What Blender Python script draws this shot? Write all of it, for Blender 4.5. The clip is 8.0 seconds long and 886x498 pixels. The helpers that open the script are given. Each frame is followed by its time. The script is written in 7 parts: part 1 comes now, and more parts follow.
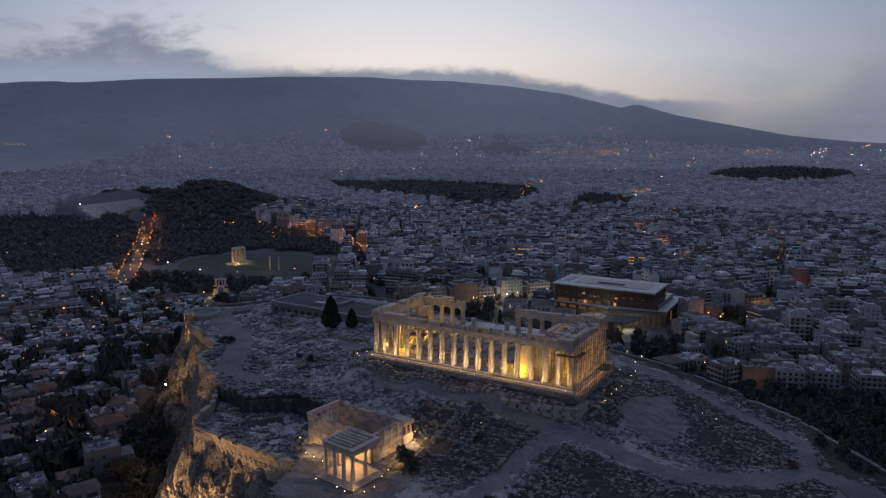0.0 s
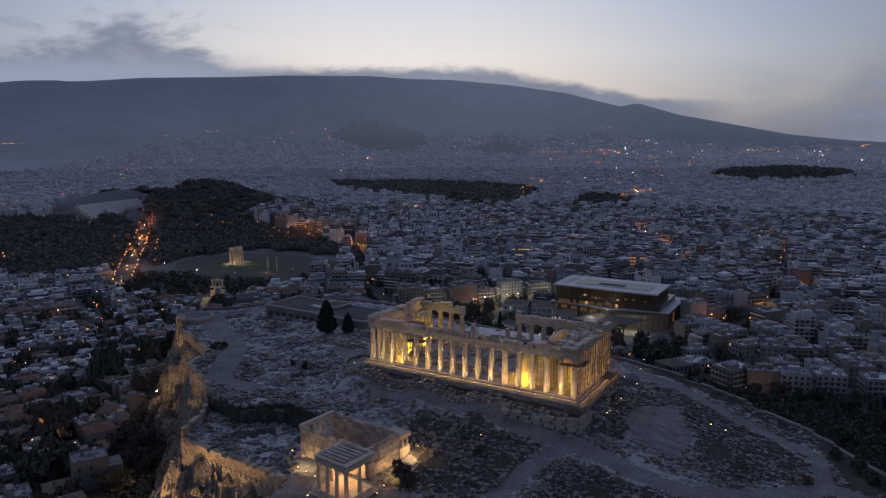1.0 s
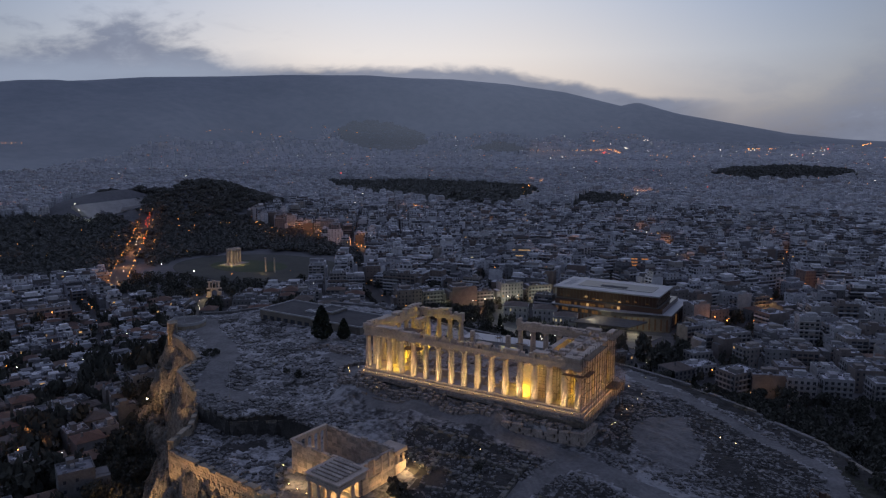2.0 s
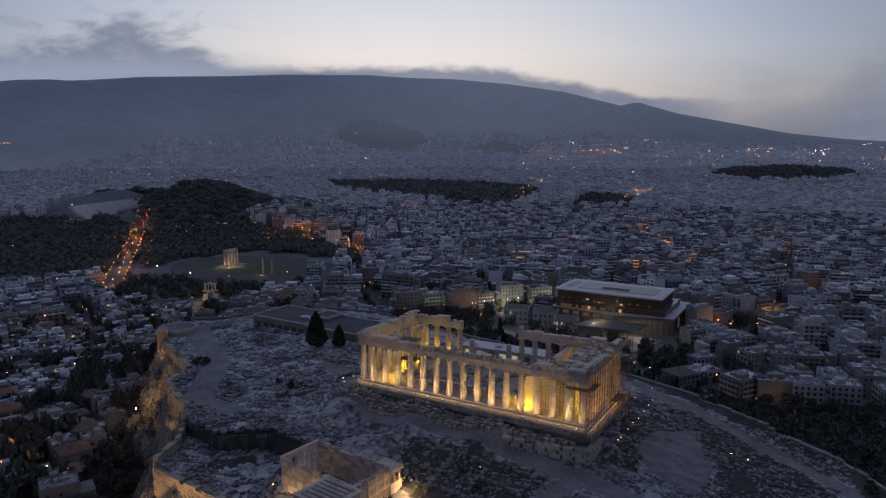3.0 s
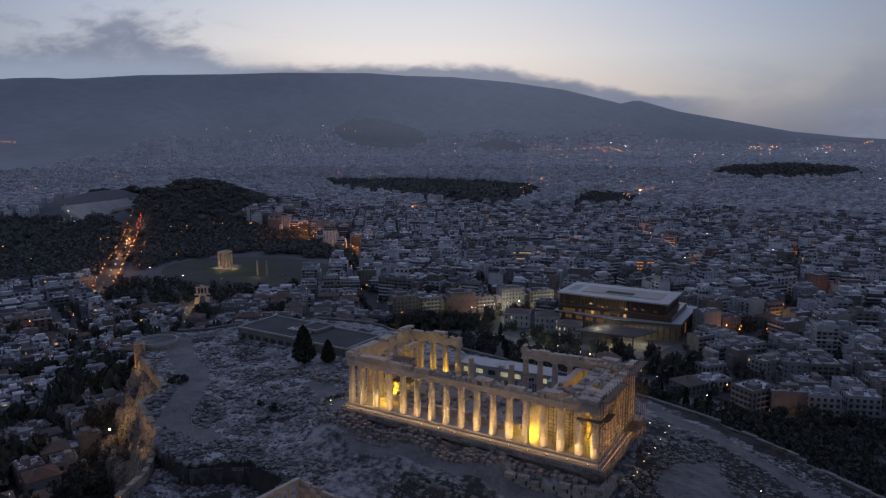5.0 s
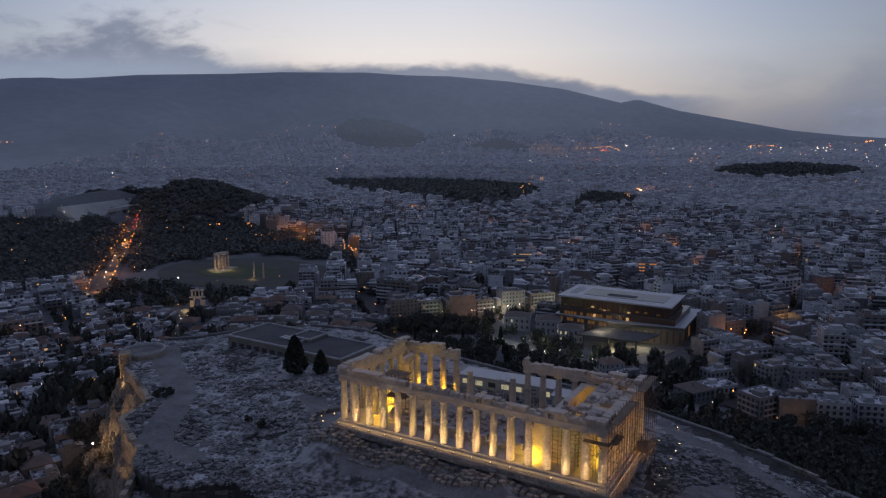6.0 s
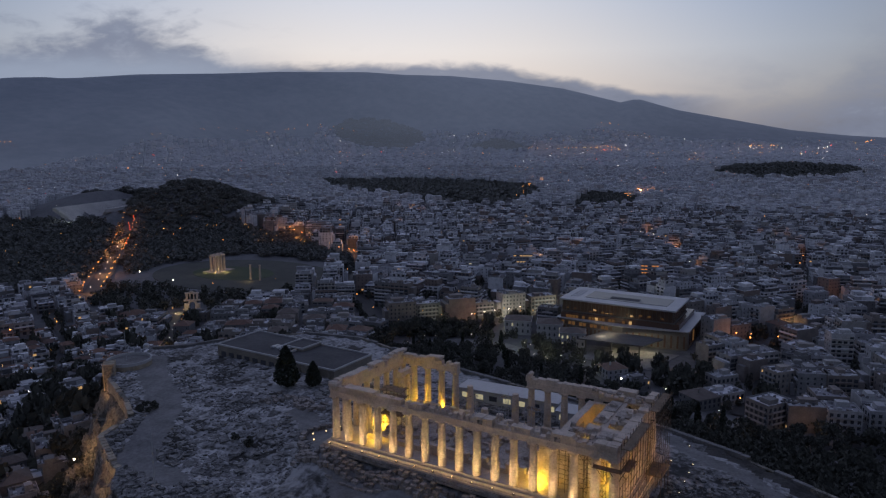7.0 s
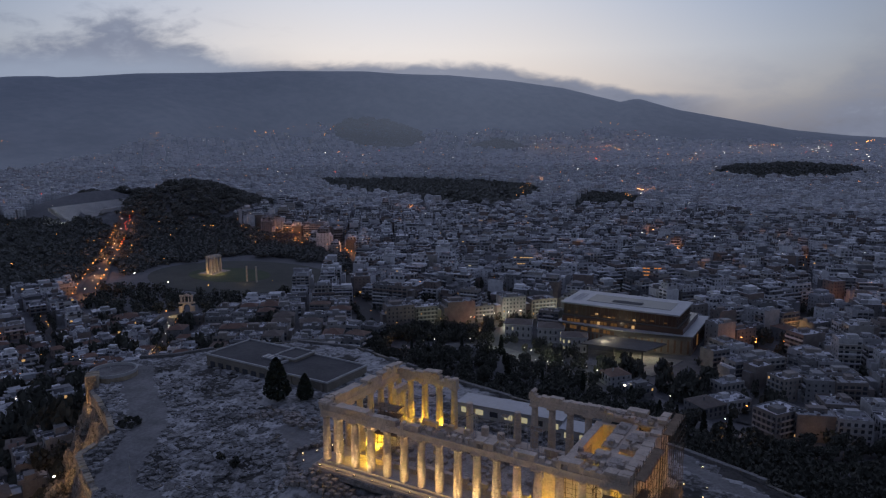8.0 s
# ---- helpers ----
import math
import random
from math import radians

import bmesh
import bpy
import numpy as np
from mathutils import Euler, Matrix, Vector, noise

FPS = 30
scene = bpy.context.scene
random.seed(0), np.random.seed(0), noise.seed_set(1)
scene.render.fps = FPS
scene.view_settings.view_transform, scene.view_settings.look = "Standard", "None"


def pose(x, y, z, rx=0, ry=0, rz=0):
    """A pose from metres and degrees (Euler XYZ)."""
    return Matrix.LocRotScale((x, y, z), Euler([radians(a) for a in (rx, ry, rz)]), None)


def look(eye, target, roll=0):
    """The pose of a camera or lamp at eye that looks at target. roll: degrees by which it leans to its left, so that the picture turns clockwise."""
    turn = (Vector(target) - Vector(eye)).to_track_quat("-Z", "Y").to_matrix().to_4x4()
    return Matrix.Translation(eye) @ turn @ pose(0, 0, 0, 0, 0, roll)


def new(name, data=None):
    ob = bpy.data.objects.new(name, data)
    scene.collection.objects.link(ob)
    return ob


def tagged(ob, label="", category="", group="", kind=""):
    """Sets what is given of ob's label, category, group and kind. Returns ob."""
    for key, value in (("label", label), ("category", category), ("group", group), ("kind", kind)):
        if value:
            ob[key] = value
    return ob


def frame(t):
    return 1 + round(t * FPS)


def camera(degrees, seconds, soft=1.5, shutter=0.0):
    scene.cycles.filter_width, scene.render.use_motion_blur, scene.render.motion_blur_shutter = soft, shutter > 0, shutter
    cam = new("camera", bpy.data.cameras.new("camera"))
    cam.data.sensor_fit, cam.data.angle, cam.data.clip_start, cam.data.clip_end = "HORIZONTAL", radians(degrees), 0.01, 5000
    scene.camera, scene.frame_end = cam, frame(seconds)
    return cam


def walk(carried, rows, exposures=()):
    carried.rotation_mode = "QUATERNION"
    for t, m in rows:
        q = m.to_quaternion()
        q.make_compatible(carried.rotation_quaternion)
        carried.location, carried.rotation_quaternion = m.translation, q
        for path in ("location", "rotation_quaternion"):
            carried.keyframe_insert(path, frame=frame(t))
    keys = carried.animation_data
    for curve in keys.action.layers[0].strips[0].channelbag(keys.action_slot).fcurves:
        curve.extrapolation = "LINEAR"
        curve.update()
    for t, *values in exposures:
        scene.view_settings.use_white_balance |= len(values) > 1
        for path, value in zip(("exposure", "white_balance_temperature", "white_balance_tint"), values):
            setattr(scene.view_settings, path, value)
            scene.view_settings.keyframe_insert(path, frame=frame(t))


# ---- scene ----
cam = camera(65.38, 8.0, soft=1.25)
PATH = [
    (0, -98.34, 193.92, 67.79, 81.36, -0.00, -149.30),
    (0.5, -96.53, 190.40, 67.89, 81.31, 0.02, -149.29),
    (1, -94.74, 186.94, 68.10, 81.28, 0.02, -149.31),
    (1.5, -92.95, 183.45, 68.31, 81.24, 0.02, -149.31),
    (3, -87.12, 172.24, 69.00, 81.21, 0.04, -149.35),
    (3.5, -84.94, 168.22, 69.25, 81.18, 0.04, -149.35),
    (4, -82.79, 164.14, 69.41, 81.16, 0.04, -149.35),
    (4.5, -80.63, 159.97, 69.49, 81.11, 0.06, -149.36),
    (6, -73.62, 146.22, 70.18, 81.02, 0.16, -149.41),
    (6.5, -71.02, 141.44, 70.38, 81.02, 0.17, -149.44),
    (7, -68.30, 136.63, 70.50, 80.99, 0.18, -149.46),
    (7.5, -65.87, 132.00, 70.84, 80.96, 0.17, -149.47),
    (8, -63.32, 127.48, 71.15, 80.94, 0.13, -149.50),
]
walk(cam, [(t, pose(x, y, z, rx, ry, rz)) for t, x, y, z, rx, ry, rz in PATH])

# ---------------------------------------------------------------- sky and light
world = bpy.data.worlds.new("dawn_sky")
scene.world = world
world.use_nodes = True


class Nodes:
    """Short hand for wiring a node tree."""

    def __init__(self, tree, keep=False):
        self.tree = tree
        if not keep:
            tree.nodes.clear()

    def add(self, kind, **props):
        n = self.tree.nodes.new(kind)
        for k, v in props.items():
            setattr(n, k, v)
        return n

    def put(self, socket, value):
        if isinstance(value, bpy.types.NodeSocket):
            self.tree.links.new(value, socket)
        elif value is not None:
            socket.default_value = value

    def math(self, op, a, b=None, c=None, clamp=False):
        n = self.add("ShaderNodeMath", operation=op, use_clamp=clamp)
        for s, v in zip(n.inputs, (a, b, c)):
            self.put(s, v)
        return n.outputs[0]

    def vmath(self, op, a, b=None):
        n = self.add("ShaderNodeVectorMath", operation=op)
        self.put(n.inputs[0], a)
        self.put(n.inputs[1], b)
        return n.outputs["Value"] if op in ("DOT_PRODUCT", "LENGTH") else n.outputs[0]

    def ramp(self, fac, stops, mode="EASE"):
        n = self.add("ShaderNodeValToRGB")
        n.color_ramp.interpolation = mode
        e = n.color_ramp.elements
        while len(e) < len(stops):
            e.new(0.5)
        for el, (p, c) in zip(e, stops):
            el.position = p
            el.color = (*c, 1) if isinstance(c, tuple) else (c, c, c, 1)
        self.put(n.inputs[0], fac)
        return n.outputs[0]

    def mix(self, fac, a, b, blend="MIX"):
        n = self.add("ShaderNodeMix", data_type="RGBA", blend_type=blend)
        self.put(n.inputs[0], fac)
        for s, v in ((n.inputs[6], a), (n.inputs[7], b)):
            self.put(s, (*v, 1) if isinstance(v, tuple) else v)
        return n.outputs[2]

    def noise(self, vec, scale, detail=4, rough=0.55, warp=0.0):
        n = self.add("ShaderNodeTexNoise")
        self.put(n.inputs["Vector"], vec)
        for k, v in (("Scale", scale), ("Detail", detail), ("Roughness", rough), ("Distortion", warp)):
            n.inputs[k].default_value = v
        return n.outputs[0]

    def scale3(self, vec, s):
        return self.vmath("MULTIPLY", vec, s)

    def step(self, x, a, b):
        n = self.add("ShaderNodeMapRange", interpolation_type="SMOOTHSTEP")
        self.put(n.inputs[0], x)
        n.inputs[1].default_value, n.inputs[2].default_value = a, b
        return n.outputs[0]


def build_sky():
    n = Nodes(world.node_tree)
    way = n.add("ShaderNodeTexCoord").outputs["Generated"]
    sep = n.add("ShaderNodeSeparateXYZ")
    n.put(sep.inputs[0], way)
    z = sep.outputs[2]
    east = n.vmath("DOT_PRODUCT", way, (0.509, -0.861, 0.0))     # towards the coming sunrise
    side = n.vmath("DOT_PRODUCT", way, (-0.861, -0.509, 0.0))
    ahead = n.math("MAXIMUM", east, 0.05)
    u = n.math("DIVIDE", side, ahead)
    v = n.math("DIVIDE", z, ahead)
    flat = n.add("ShaderNodeCombineXYZ")
    n.put(flat.inputs[0], u)
    n.put(flat.inputs[1], v)
    flat = flat.outputs[0]
    # clear twilight: pale at the skyline, darker blue overhead and behind
    clear = n.ramp(z, [(0.0, (0.40, 0.33, 0.31)), (0.06, (0.80, 0.68, 0.60)), (0.12, (0.82, 0.77, 0.755)),
                       (0.21, (0.60, 0.645, 0.755)), (0.45, (0.345, 0.375, 0.55)), (1.0, (0.272, 0.268, 0.385))], "LINEAR")
    turn = n.math("ADD", u, 0.06)
    glow = n.math("POWER", 2.718, n.math("MULTIPLY", n.math("MULTIPLY", turn, turn), -3.4))
    behind = n.step(east, -0.6, 0.75)
    dim = n.math("MULTIPLY_ADD", n.math("MULTIPLY", glow, behind), 0.66, n.math("MULTIPLY_ADD", n.step(z, 0.1, 0.8), 0.20, n.math("MULTIPLY_ADD", n.step(east, -0.6, 0.1), 0.11, 0.23)))
    clear = n.vmath("MULTIPLY", clear, n.mix(dim, (0.0, 0.0, 0.0), (1.0, 1.0, 1.0)))
    cool = n.step(n.math("ABSOLUTE", turn), 0.12, 0.62)
    clear = n.mix(n.math("MULTIPLY", cool, 0.75), clear, n.mix(1.0, clear, (0.76, 0.95, 1.22), "MULTIPLY"))
    air = n.add("ShaderNodeTexSky", sky_type="NISHITA", sun_disc=False, sun_elevation=radians(-3.5), sun_rotation=radians(149.4))
    clear = n.mix(1.0, clear, n.mix(0.05, (0.0, 0.0, 0.0), air.outputs[0]), "ADD")
    # cloud bank, thin skyline cloud, low haze
    wind = n.scale3(flat, (1.0, 2.6, 1.0))
    billow = n.noise(wind, 5.5, 6, 0.56, 0.5)
    fine = n.noise(n.scale3(flat, (1.0, 2.2, 1.0)), 19.0, 5, 0.6, 0.3)
    body = n.math("MULTIPLY_ADD", fine, 0.35, n.math("MULTIPLY", billow, 0.65))
    top = n.math("SUBTRACT", n.math("MULTIPLY_ADD", n.step(u, -0.58, -0.46), 0.026, 0.146), n.math("MULTIPLY", n.step(u, -0.38, -0.27), 0.085))
    bank = n.math("ADD", n.math("MULTIPLY", n.math("SUBTRACT", top, v), 9.0), n.math("MULTIPLY", n.math("SUBTRACT", body, 0.5), 3.4))
    bank = n.math("MULTIPLY", n.step(bank, -0.25, 0.45), n.step(n.math("MULTIPLY", u, -1.0), 0.08, 0.30))
    skyline = n.math("ADD", 0.106, n.math("MULTIPLY", n.step(u, 0.02, 0.36), -0.045))
    strip = n.math("ADD", n.math("MULTIPLY", n.math("SUBTRACT", skyline, v), 75.0), n.math("MULTIPLY", n.math("SUBTRACT", fine, 0.5), 1.9))
    strip = n.math("MULTIPLY", n.step(strip, -0.4, 0.8), n.step(n.math("MULTIPLY", u, -1.0), -0.47, -0.30))
    right = n.math("ADD", n.math("MULTIPLY", n.math("SUBTRACT", n.math("MULTIPLY_ADD", n.step(u, 0.52, 0.60), 0.045, 0.075), v), 9.0), n.math("MULTIPLY", n.math("SUBTRACT", body, 0.5), 2.6))
    right = n.math("MULTIPLY", n.step(right, -0.4, 1.0), n.math("MULTIPLY", n.step(u, 0.16, 0.6), 0.85))
    wisp = n.math("MULTIPLY", n.step(n.noise(n.scale3(flat, (1.0, 4.0, 1.0)), 4.0, 5, 0.6, 0.4), 0.56, 0.8), 0.35)
    front = n.step(east, 0.1, 0.3)
    cover = n.math("MAXIMUM", n.math("MAXIMUM", bank, strip), n.math("MAXIMUM", right, n.math("MULTIPLY", wisp, n.step(u, 0.1, -0.2))))
    cover = n.math("MULTIPLY", cover, front)
    shade = n.ramp(body, [(0.30, (0.135, 0.16, 0.23)), (0.54, (0.20, 0.23, 0.32)), (0.74, (0.33, 0.37, 0.47))])
    sky = n.mix(n.math("MULTIPLY", cover, 0.92), clear, shade)
    # pale mist lying on the ridge
    low = n.math("MULTIPLY", n.math("SUBTRACT", 1.0, n.step(n.math("MULTIPLY_ADD", n.math("SUBTRACT", body, 0.5), 0.08, v), 0.100, 0.135)), n.step(n.math("MULTIPLY", u, -1.0), 0.16, 0.42))
    sky = n.mix(n.math("MULTIPLY", n.math("MULTIPLY", low, front), 0.7), sky, (0.33, 0.385, 0.50))
    bg = n.add("ShaderNodeBackground")
    n.put(bg.inputs[0], sky)
    bg.inputs[1].default_value = 1.0
    n.put(n.add("ShaderNodeOutputWorld").inputs[0], bg.outputs[0])


build_sky()

AMBER, SODIUM, STRAW, YELLOW, COLD = (1.0, 0.54, 0.22), (1.0, 0.37, 0.11), (1.0, 0.69, 0.30), (1.0, 0.66, 0.04), (0.85, 0.93, 1.0)


def lamp(name, kind, eye, watts, colour, target=None, cone=70, soft=0.3):
    data = bpy.data.lights.new(name, kind)
    data.energy, data.color = watts, colour
    data.shadow_soft_size = soft
    if kind == "SPOT":
        data.spot_size, data.spot_blend = radians(cone), 0.6
    ob = new(name, data)
    ob.matrix_world = look(eye, target) if target else pose(*eye)
    return ob


# floodlights along the great temple's steps, then its inner lamps
def flood_row(eye, target, length, watts, colour, spread=106):
    ob = lamp("floodlight_row", "AREA", eye, watts, colour, target)
    ob.data.shape, ob.data.size, ob.data.size_y, ob.data.spread = "RECTANGLE", length, 0.35, radians(spread)


flood_row((0.0, 17.9, -1.2), (0.0, 15.1, 3.2), 69.0, 2000, STRAW, 72)
flood_row((0.0, 17.4, -0.9), (0.0, 15.2, 0.1), 69.0, 170, STRAW, 130)
flood_row((0.0, 17.1, -0.7), (0.0, 21.0, -3.2), 69.0, 45, STRAW, 106)
flood_row((-40.5, 0.0, -3.0), (-34.5, 0.0, 5.0), 30.0, 950, AMBER)
for x, y, z, w in ((26.4, 4.0, 1.0, 1100), (26.4, -6.0, 1.0, 1300), (24.0, 12.4, 1.0, 200), (27.3, -12.4, 1.0, 480), (20.0, -12.9, 0.9, 520), (31.2, 3.0, 1.0, 420), (27.5, 12.4, 1.0, 150),
                   (-17.3, 12.5, 0.9, 620), (-31.2, 6.0, 1.2, 420), (-31.2, -6.0, 1.2, 420), (-24.5, -4.0, 2.0, 700), (-29.0, 12.4, 1.0, 70)):
    lamp("inner_lamp", "POINT", (x, y, z), w, YELLOW, None, soft=0.25)
# small temple
for x, y, z, w in ((1.2, 67.9, -7.6, 560), (5.0, 67.6, -7.6, 560), (-5.4, 59.4, -8.9, 380), (-5.6, 50.6, -7.8, 620), (17.0, 66.3, -9.6, 280), (12.0, 66.9, -9.8, 150), (17.6, 57.5, -6.0, 50), (-4.5, 75.5, -10.6, 50)):
    lamp("temple_lamp", "POINT", (x, y, z), w, (1.0, 0.60, 0.24), None, soft=0.2)
# citadel walls and cliff
for eye, aim, w in (((44.0, 86.0, -35.0), (40.0, 71.0, -17.0), 30000), ((22.0, 87.0, -35.0), (22.0, 74.0, -15.0), 26000), ((64.0, 84.0, -38.0), (59.0, 69.0, -22.0), 26000),
                    ((92.0, 49.0, -19.0), (88.0, 37.5, -10.0), 2400), ((136.0, 22.0, -26.0), (122.0, 10.0, -16.0), 4200), ((139.0, 9.5, -14.5), (146.0, -2.0, -8.0), 1900)):
    lamp("cliff_floodlight", "SPOT", eye, w, AMBER, aim, 80)
for x, y, z, w in ((137.7, 18.8, -28.6, 1500), (76.0, 76.0, -36.0, 700), (96.0, 62.0, -36.0, 450), (52.0, 97.0, -38.0, 400), (112.0, 58.0, -42.0, 350)):
    lamp("slope_lamp", "POINT", (x, y, z), w, AMBER, None, soft=0.4)
# street light over the avenue, the museum forecourt and the lit corners
for x, y, z, w, c in ((560, -256, -70, 6000, SODIUM), (640, -321, -70, 9000, SODIUM), (724, -389, -70, 12000, SODIUM), (805, -457, -68, 14000, SODIUM), (860, -503, -62, 14000, SODIUM),
                      (560, -640, -66, 9000, SODIUM), (500, -585, -68, 9000, SODIUM), (660, -640, -66, 8000, SODIUM), (610, -600, -66, 8000, SODIUM),
                      (168, -364, -73, 5000, (1.0, 0.96, 0.74)), (136, -397, -73, 7200, (1.0, 0.97, 0.74)), (104, -431, -73, 4500, (1.0, 0.97, 0.74)), (205, -322, -73, 3000, (0.98, 1.0, 0.68)), (178, -347, -74, 3600, (1.0, 0.42, 0.18)),
                      (-24, -214, -72, 1300, AMBER), (14, -306, -72, 900, AMBER), (38, -257, -73, 600, (0.9, 1.0, 0.75)),
                      (500, -1120, -56, 16000, SODIUM), (426, -2166, -36, 30000, SODIUM), (362, -1517, -48, 22000, SODIUM), (417, -877, -58, 9000, SODIUM), (629, -924, -56, 9000, SODIUM), (180, -869, -60, 7000, SODIUM), (316, -763, -62, 7000, SODIUM),
                      # the faint lamp at (474, -376) is added to brighten the lone columns
                      (104, -290, -71, 1100, (0.95, 1.0, 0.75)), (70, -279, -71, 1100, (0.95, 1.0, 0.78)), (126, -296, -71, 1200, (0.95, 1.0, 0.75)), (150, -302, -70, 900, (0.95, 1.0, 0.7)), (205, -262, -70, 500, AMBER), (-60, -235, -70, 350, AMBER), (541, -389, -76, 1900, STRAW), (536, -402, -76, 1500, STRAW), (553, -388, -76, 800, STRAW), (424, -248, -75, 1500, STRAW), (474, -376, -75, 900, STRAW),
                      (-36, -450, -70, 1200, AMBER), (1000, -500, -52, 6000, COLD), (340, -168, -72, 700, AMBER), (76, -330, -65.5, 1600, (1.0, 0.86, 0.6)), (58, -322, -71.5, 4200, (1.0, 0.86, 0.58)), (46, -336, -71.5, 2400, (1.0, 0.86, 0.58)), (72, -340, -65, 600, (1.0, 0.80, 0.5)), (194, -13, -44, 900, AMBER), (178, -6, -42, 900, AMBER), (170, 12, -42, 500, AMBER)):
    lamp("street_glow", "POINT", (x, y, z), w, c, None, soft=1.25)

# sodium lamps in street corners between the blocks, and in the lanes below the cliff
GLOWS = ((437, -831, 9), (357, -836, 9), (-18, -374, 3), (-8, -381, 2), (19, -914, 8), (-44, -801, 8), (116, -766, 8), (194, -585, 5), (709, -1732, 24), (382, -1994, 26), (243, -634, 6),
         (667, -602, 1.2), (703, -667, 3), (808, -514, 5), (777, -572, 5), (325, -28, 1.2), (452, -126, 1.6), (801, -262, 5), (1328, -560, 14), (225, -700, 6), (-60, -560, 4), (300, -430, 3), (60, -640, 5), (560, -780, 8))
for x, y, kw in GLOWS:
    lamp("street_glow", "POINT", (x, y, -70.0 + 0.012 * max(0.0, math.hypot(x, y) - 950)), 420 * kw, SODIUM, None, soft=1.25)
for x, y, z in ((209, 45, -41), (165, 50, -36), (182, 43, -37), (163, 63, -36), (146, 53, -34), (209, 28, -40)):
    lamp("lane_glow", "POINT", (x, y, z), 130, SODIUM, None, soft=0.5)

# ---------------------------------------------------------------- materials
def surface(name, dark, light, rough=0.85, coarse=0.15, fine=1.5, bump=0.3, island=0.0, piece=0.0, metal=0.0, stain=None, contrast=(0.32, 0.68), relief=0.25):
    """A weathered surface: two scales of noise between two colours, with relief; island and piece vary joined and single pieces."""
    m = bpy.data.materials.new(name)
    m.use_nodes = True
    n = Nodes(m.node_tree)
    geo = n.add("ShaderNodeNewGeometry")
    where = geo.outputs["Position"]
    a = n.noise(where, coarse, 5, 0.6)
    b = n.noise(where, fine, 4, 0.6)
    f = n.math("MULTIPLY_ADD", b, 0.45, n.math("MULTIPLY", a, 0.55))
    col = n.ramp(f, [(contrast[0], dark), (contrast[1], light)])
    if stain:
        s = n.step(n.noise(where, coarse * 2.7, 6, 0.65, 0.6), 0.52, 0.68)
        col = n.mix(n.math("MULTIPLY", s, 0.75), col, stain)
    if island or piece:
        r = geo.outputs["Random Per Island"] if island else n.add("ShaderNodeObjectInfo").outputs["Random"]
        amt = island or piece
        g = n.math("MULTIPLY_ADD", r, 2 * amt, 1 - amt)
        col = n.vmath("MULTIPLY", col, n.mix(g, (0.0, 0.0, 0.0), (1.0, 1.0, 1.0)))
        sc = n.add("ShaderNodeVectorMath", operation="SCALE")
        n.put(sc.inputs[0], col)
        sc.inputs[3].default_value = 1.0
        col = sc.outputs[0]
    bs = n.add("ShaderNodeBsdfPrincipled")
    n.put(bs.inputs["Base Color"], col)
    bs.inputs["Roughness"].default_value = rough
    bs.inputs["Metallic"].default_value = metal
    if bump:
        bp = n.add("ShaderNodeBump")
        bp.inputs["Strength"].default_value = bump
        bp.inputs["Distance"].default_value = relief
        n.put(bp.inputs["Height"], b)
        n.put(bs.inputs["Normal"], bp.outputs[0])
    n.put(n.add("ShaderNodeOutputMaterial").inputs[0], bs.outputs[0])
    return m


def palette(name, colours, rough=0.85, storeys=False):
    """Painted buildings: each joined piece takes a colour of its own; far facades carry faint storey bands."""
    m = bpy.data.materials.new(name)
    m.use_nodes = True
    n = Nodes(m.node_tree)
    geo = n.add("ShaderNodeNewGeometry")
    stops = [((i + 0.5) / len(colours), c) for i, c in enumerate(colours)]
    col = n.ramp(geo.outputs["Random Per Island"], stops, "CONSTANT")
    dirt = n.noise(geo.outputs["Position"], 0.35, 5, 0.65)
    col = n.mix(1.0, col, n.ramp(dirt, [(0.25, 0.62), (0.6, 1.0)]), "MULTIPLY")
    if storeys:
        sp = n.add("ShaderNodeSeparateXYZ")
        n.put(sp.inputs[0], geo.outputs["Position"])
        nz = n.add("ShaderNodeSeparateXYZ")
        n.put(nz.inputs[0], geo.outputs["Normal"])
        wall = n.math("LESS_THAN", n.math("ABSOLUTE", nz.outputs[2]), 0.5)
        across = n.math("ADD", n.math("MULTIPLY", sp.outputs[0], nz.outputs[1]), n.math("MULTIPLY", sp.outputs[1], nz.outputs[0]))
        band = n.math("GREATER_THAN", n.math("FRACT", n.math("DIVIDE", sp.outputs[2], 3.1)), 0.48)
        bay = n.math("GREATER_THAN", n.math("FRACT", n.math("DIVIDE", across, 3.4)), 0.42)
        glass = n.math("MULTIPLY", n.math("MULTIPLY", band, bay), n.math("MULTIPLY", wall, 0.5))
        col = n.mix(glass, col, (0.035, 0.04, 0.05))
    bs = n.add("ShaderNodeBsdfPrincipled")
    n.put(bs.inputs["Base Color"], col)
    bs.inputs["Roughness"].default_value = rough
    n.put(n.add("ShaderNodeOutputMaterial").inputs[0], bs.outputs[0])
    return m


def glowing(name, colour, strength):
    m = bpy.data.materials.new(name)
    m.use_nodes = True
    n = Nodes(m.node_tree)
    e = n.add("ShaderNodeEmission")
    e.inputs[0].default_value = (*colour, 1)
    e.inputs[1].default_value = strength
    n.put(n.add("ShaderNodeOutputMaterial").inputs[0], e.outputs[0])
    m.cycles.emission_sampling = "NONE"
    return m


def glass(name, colour, rough=0.12):
    m = bpy.data.materials.new(name)
    m.use_nodes = True
    n = Nodes(m.node_tree)
    bs = n.add("ShaderNodeBsdfPrincipled")
    bs.inputs["Base Color"].default_value = (*colour, 1)
    bs.inputs["Roughness"].default_value = rough
    bs.inputs["Specular IOR Level"].default_value = 0.3
    n.put(n.add("ShaderNodeOutputMaterial").inputs[0], bs.outputs[0])
    return m


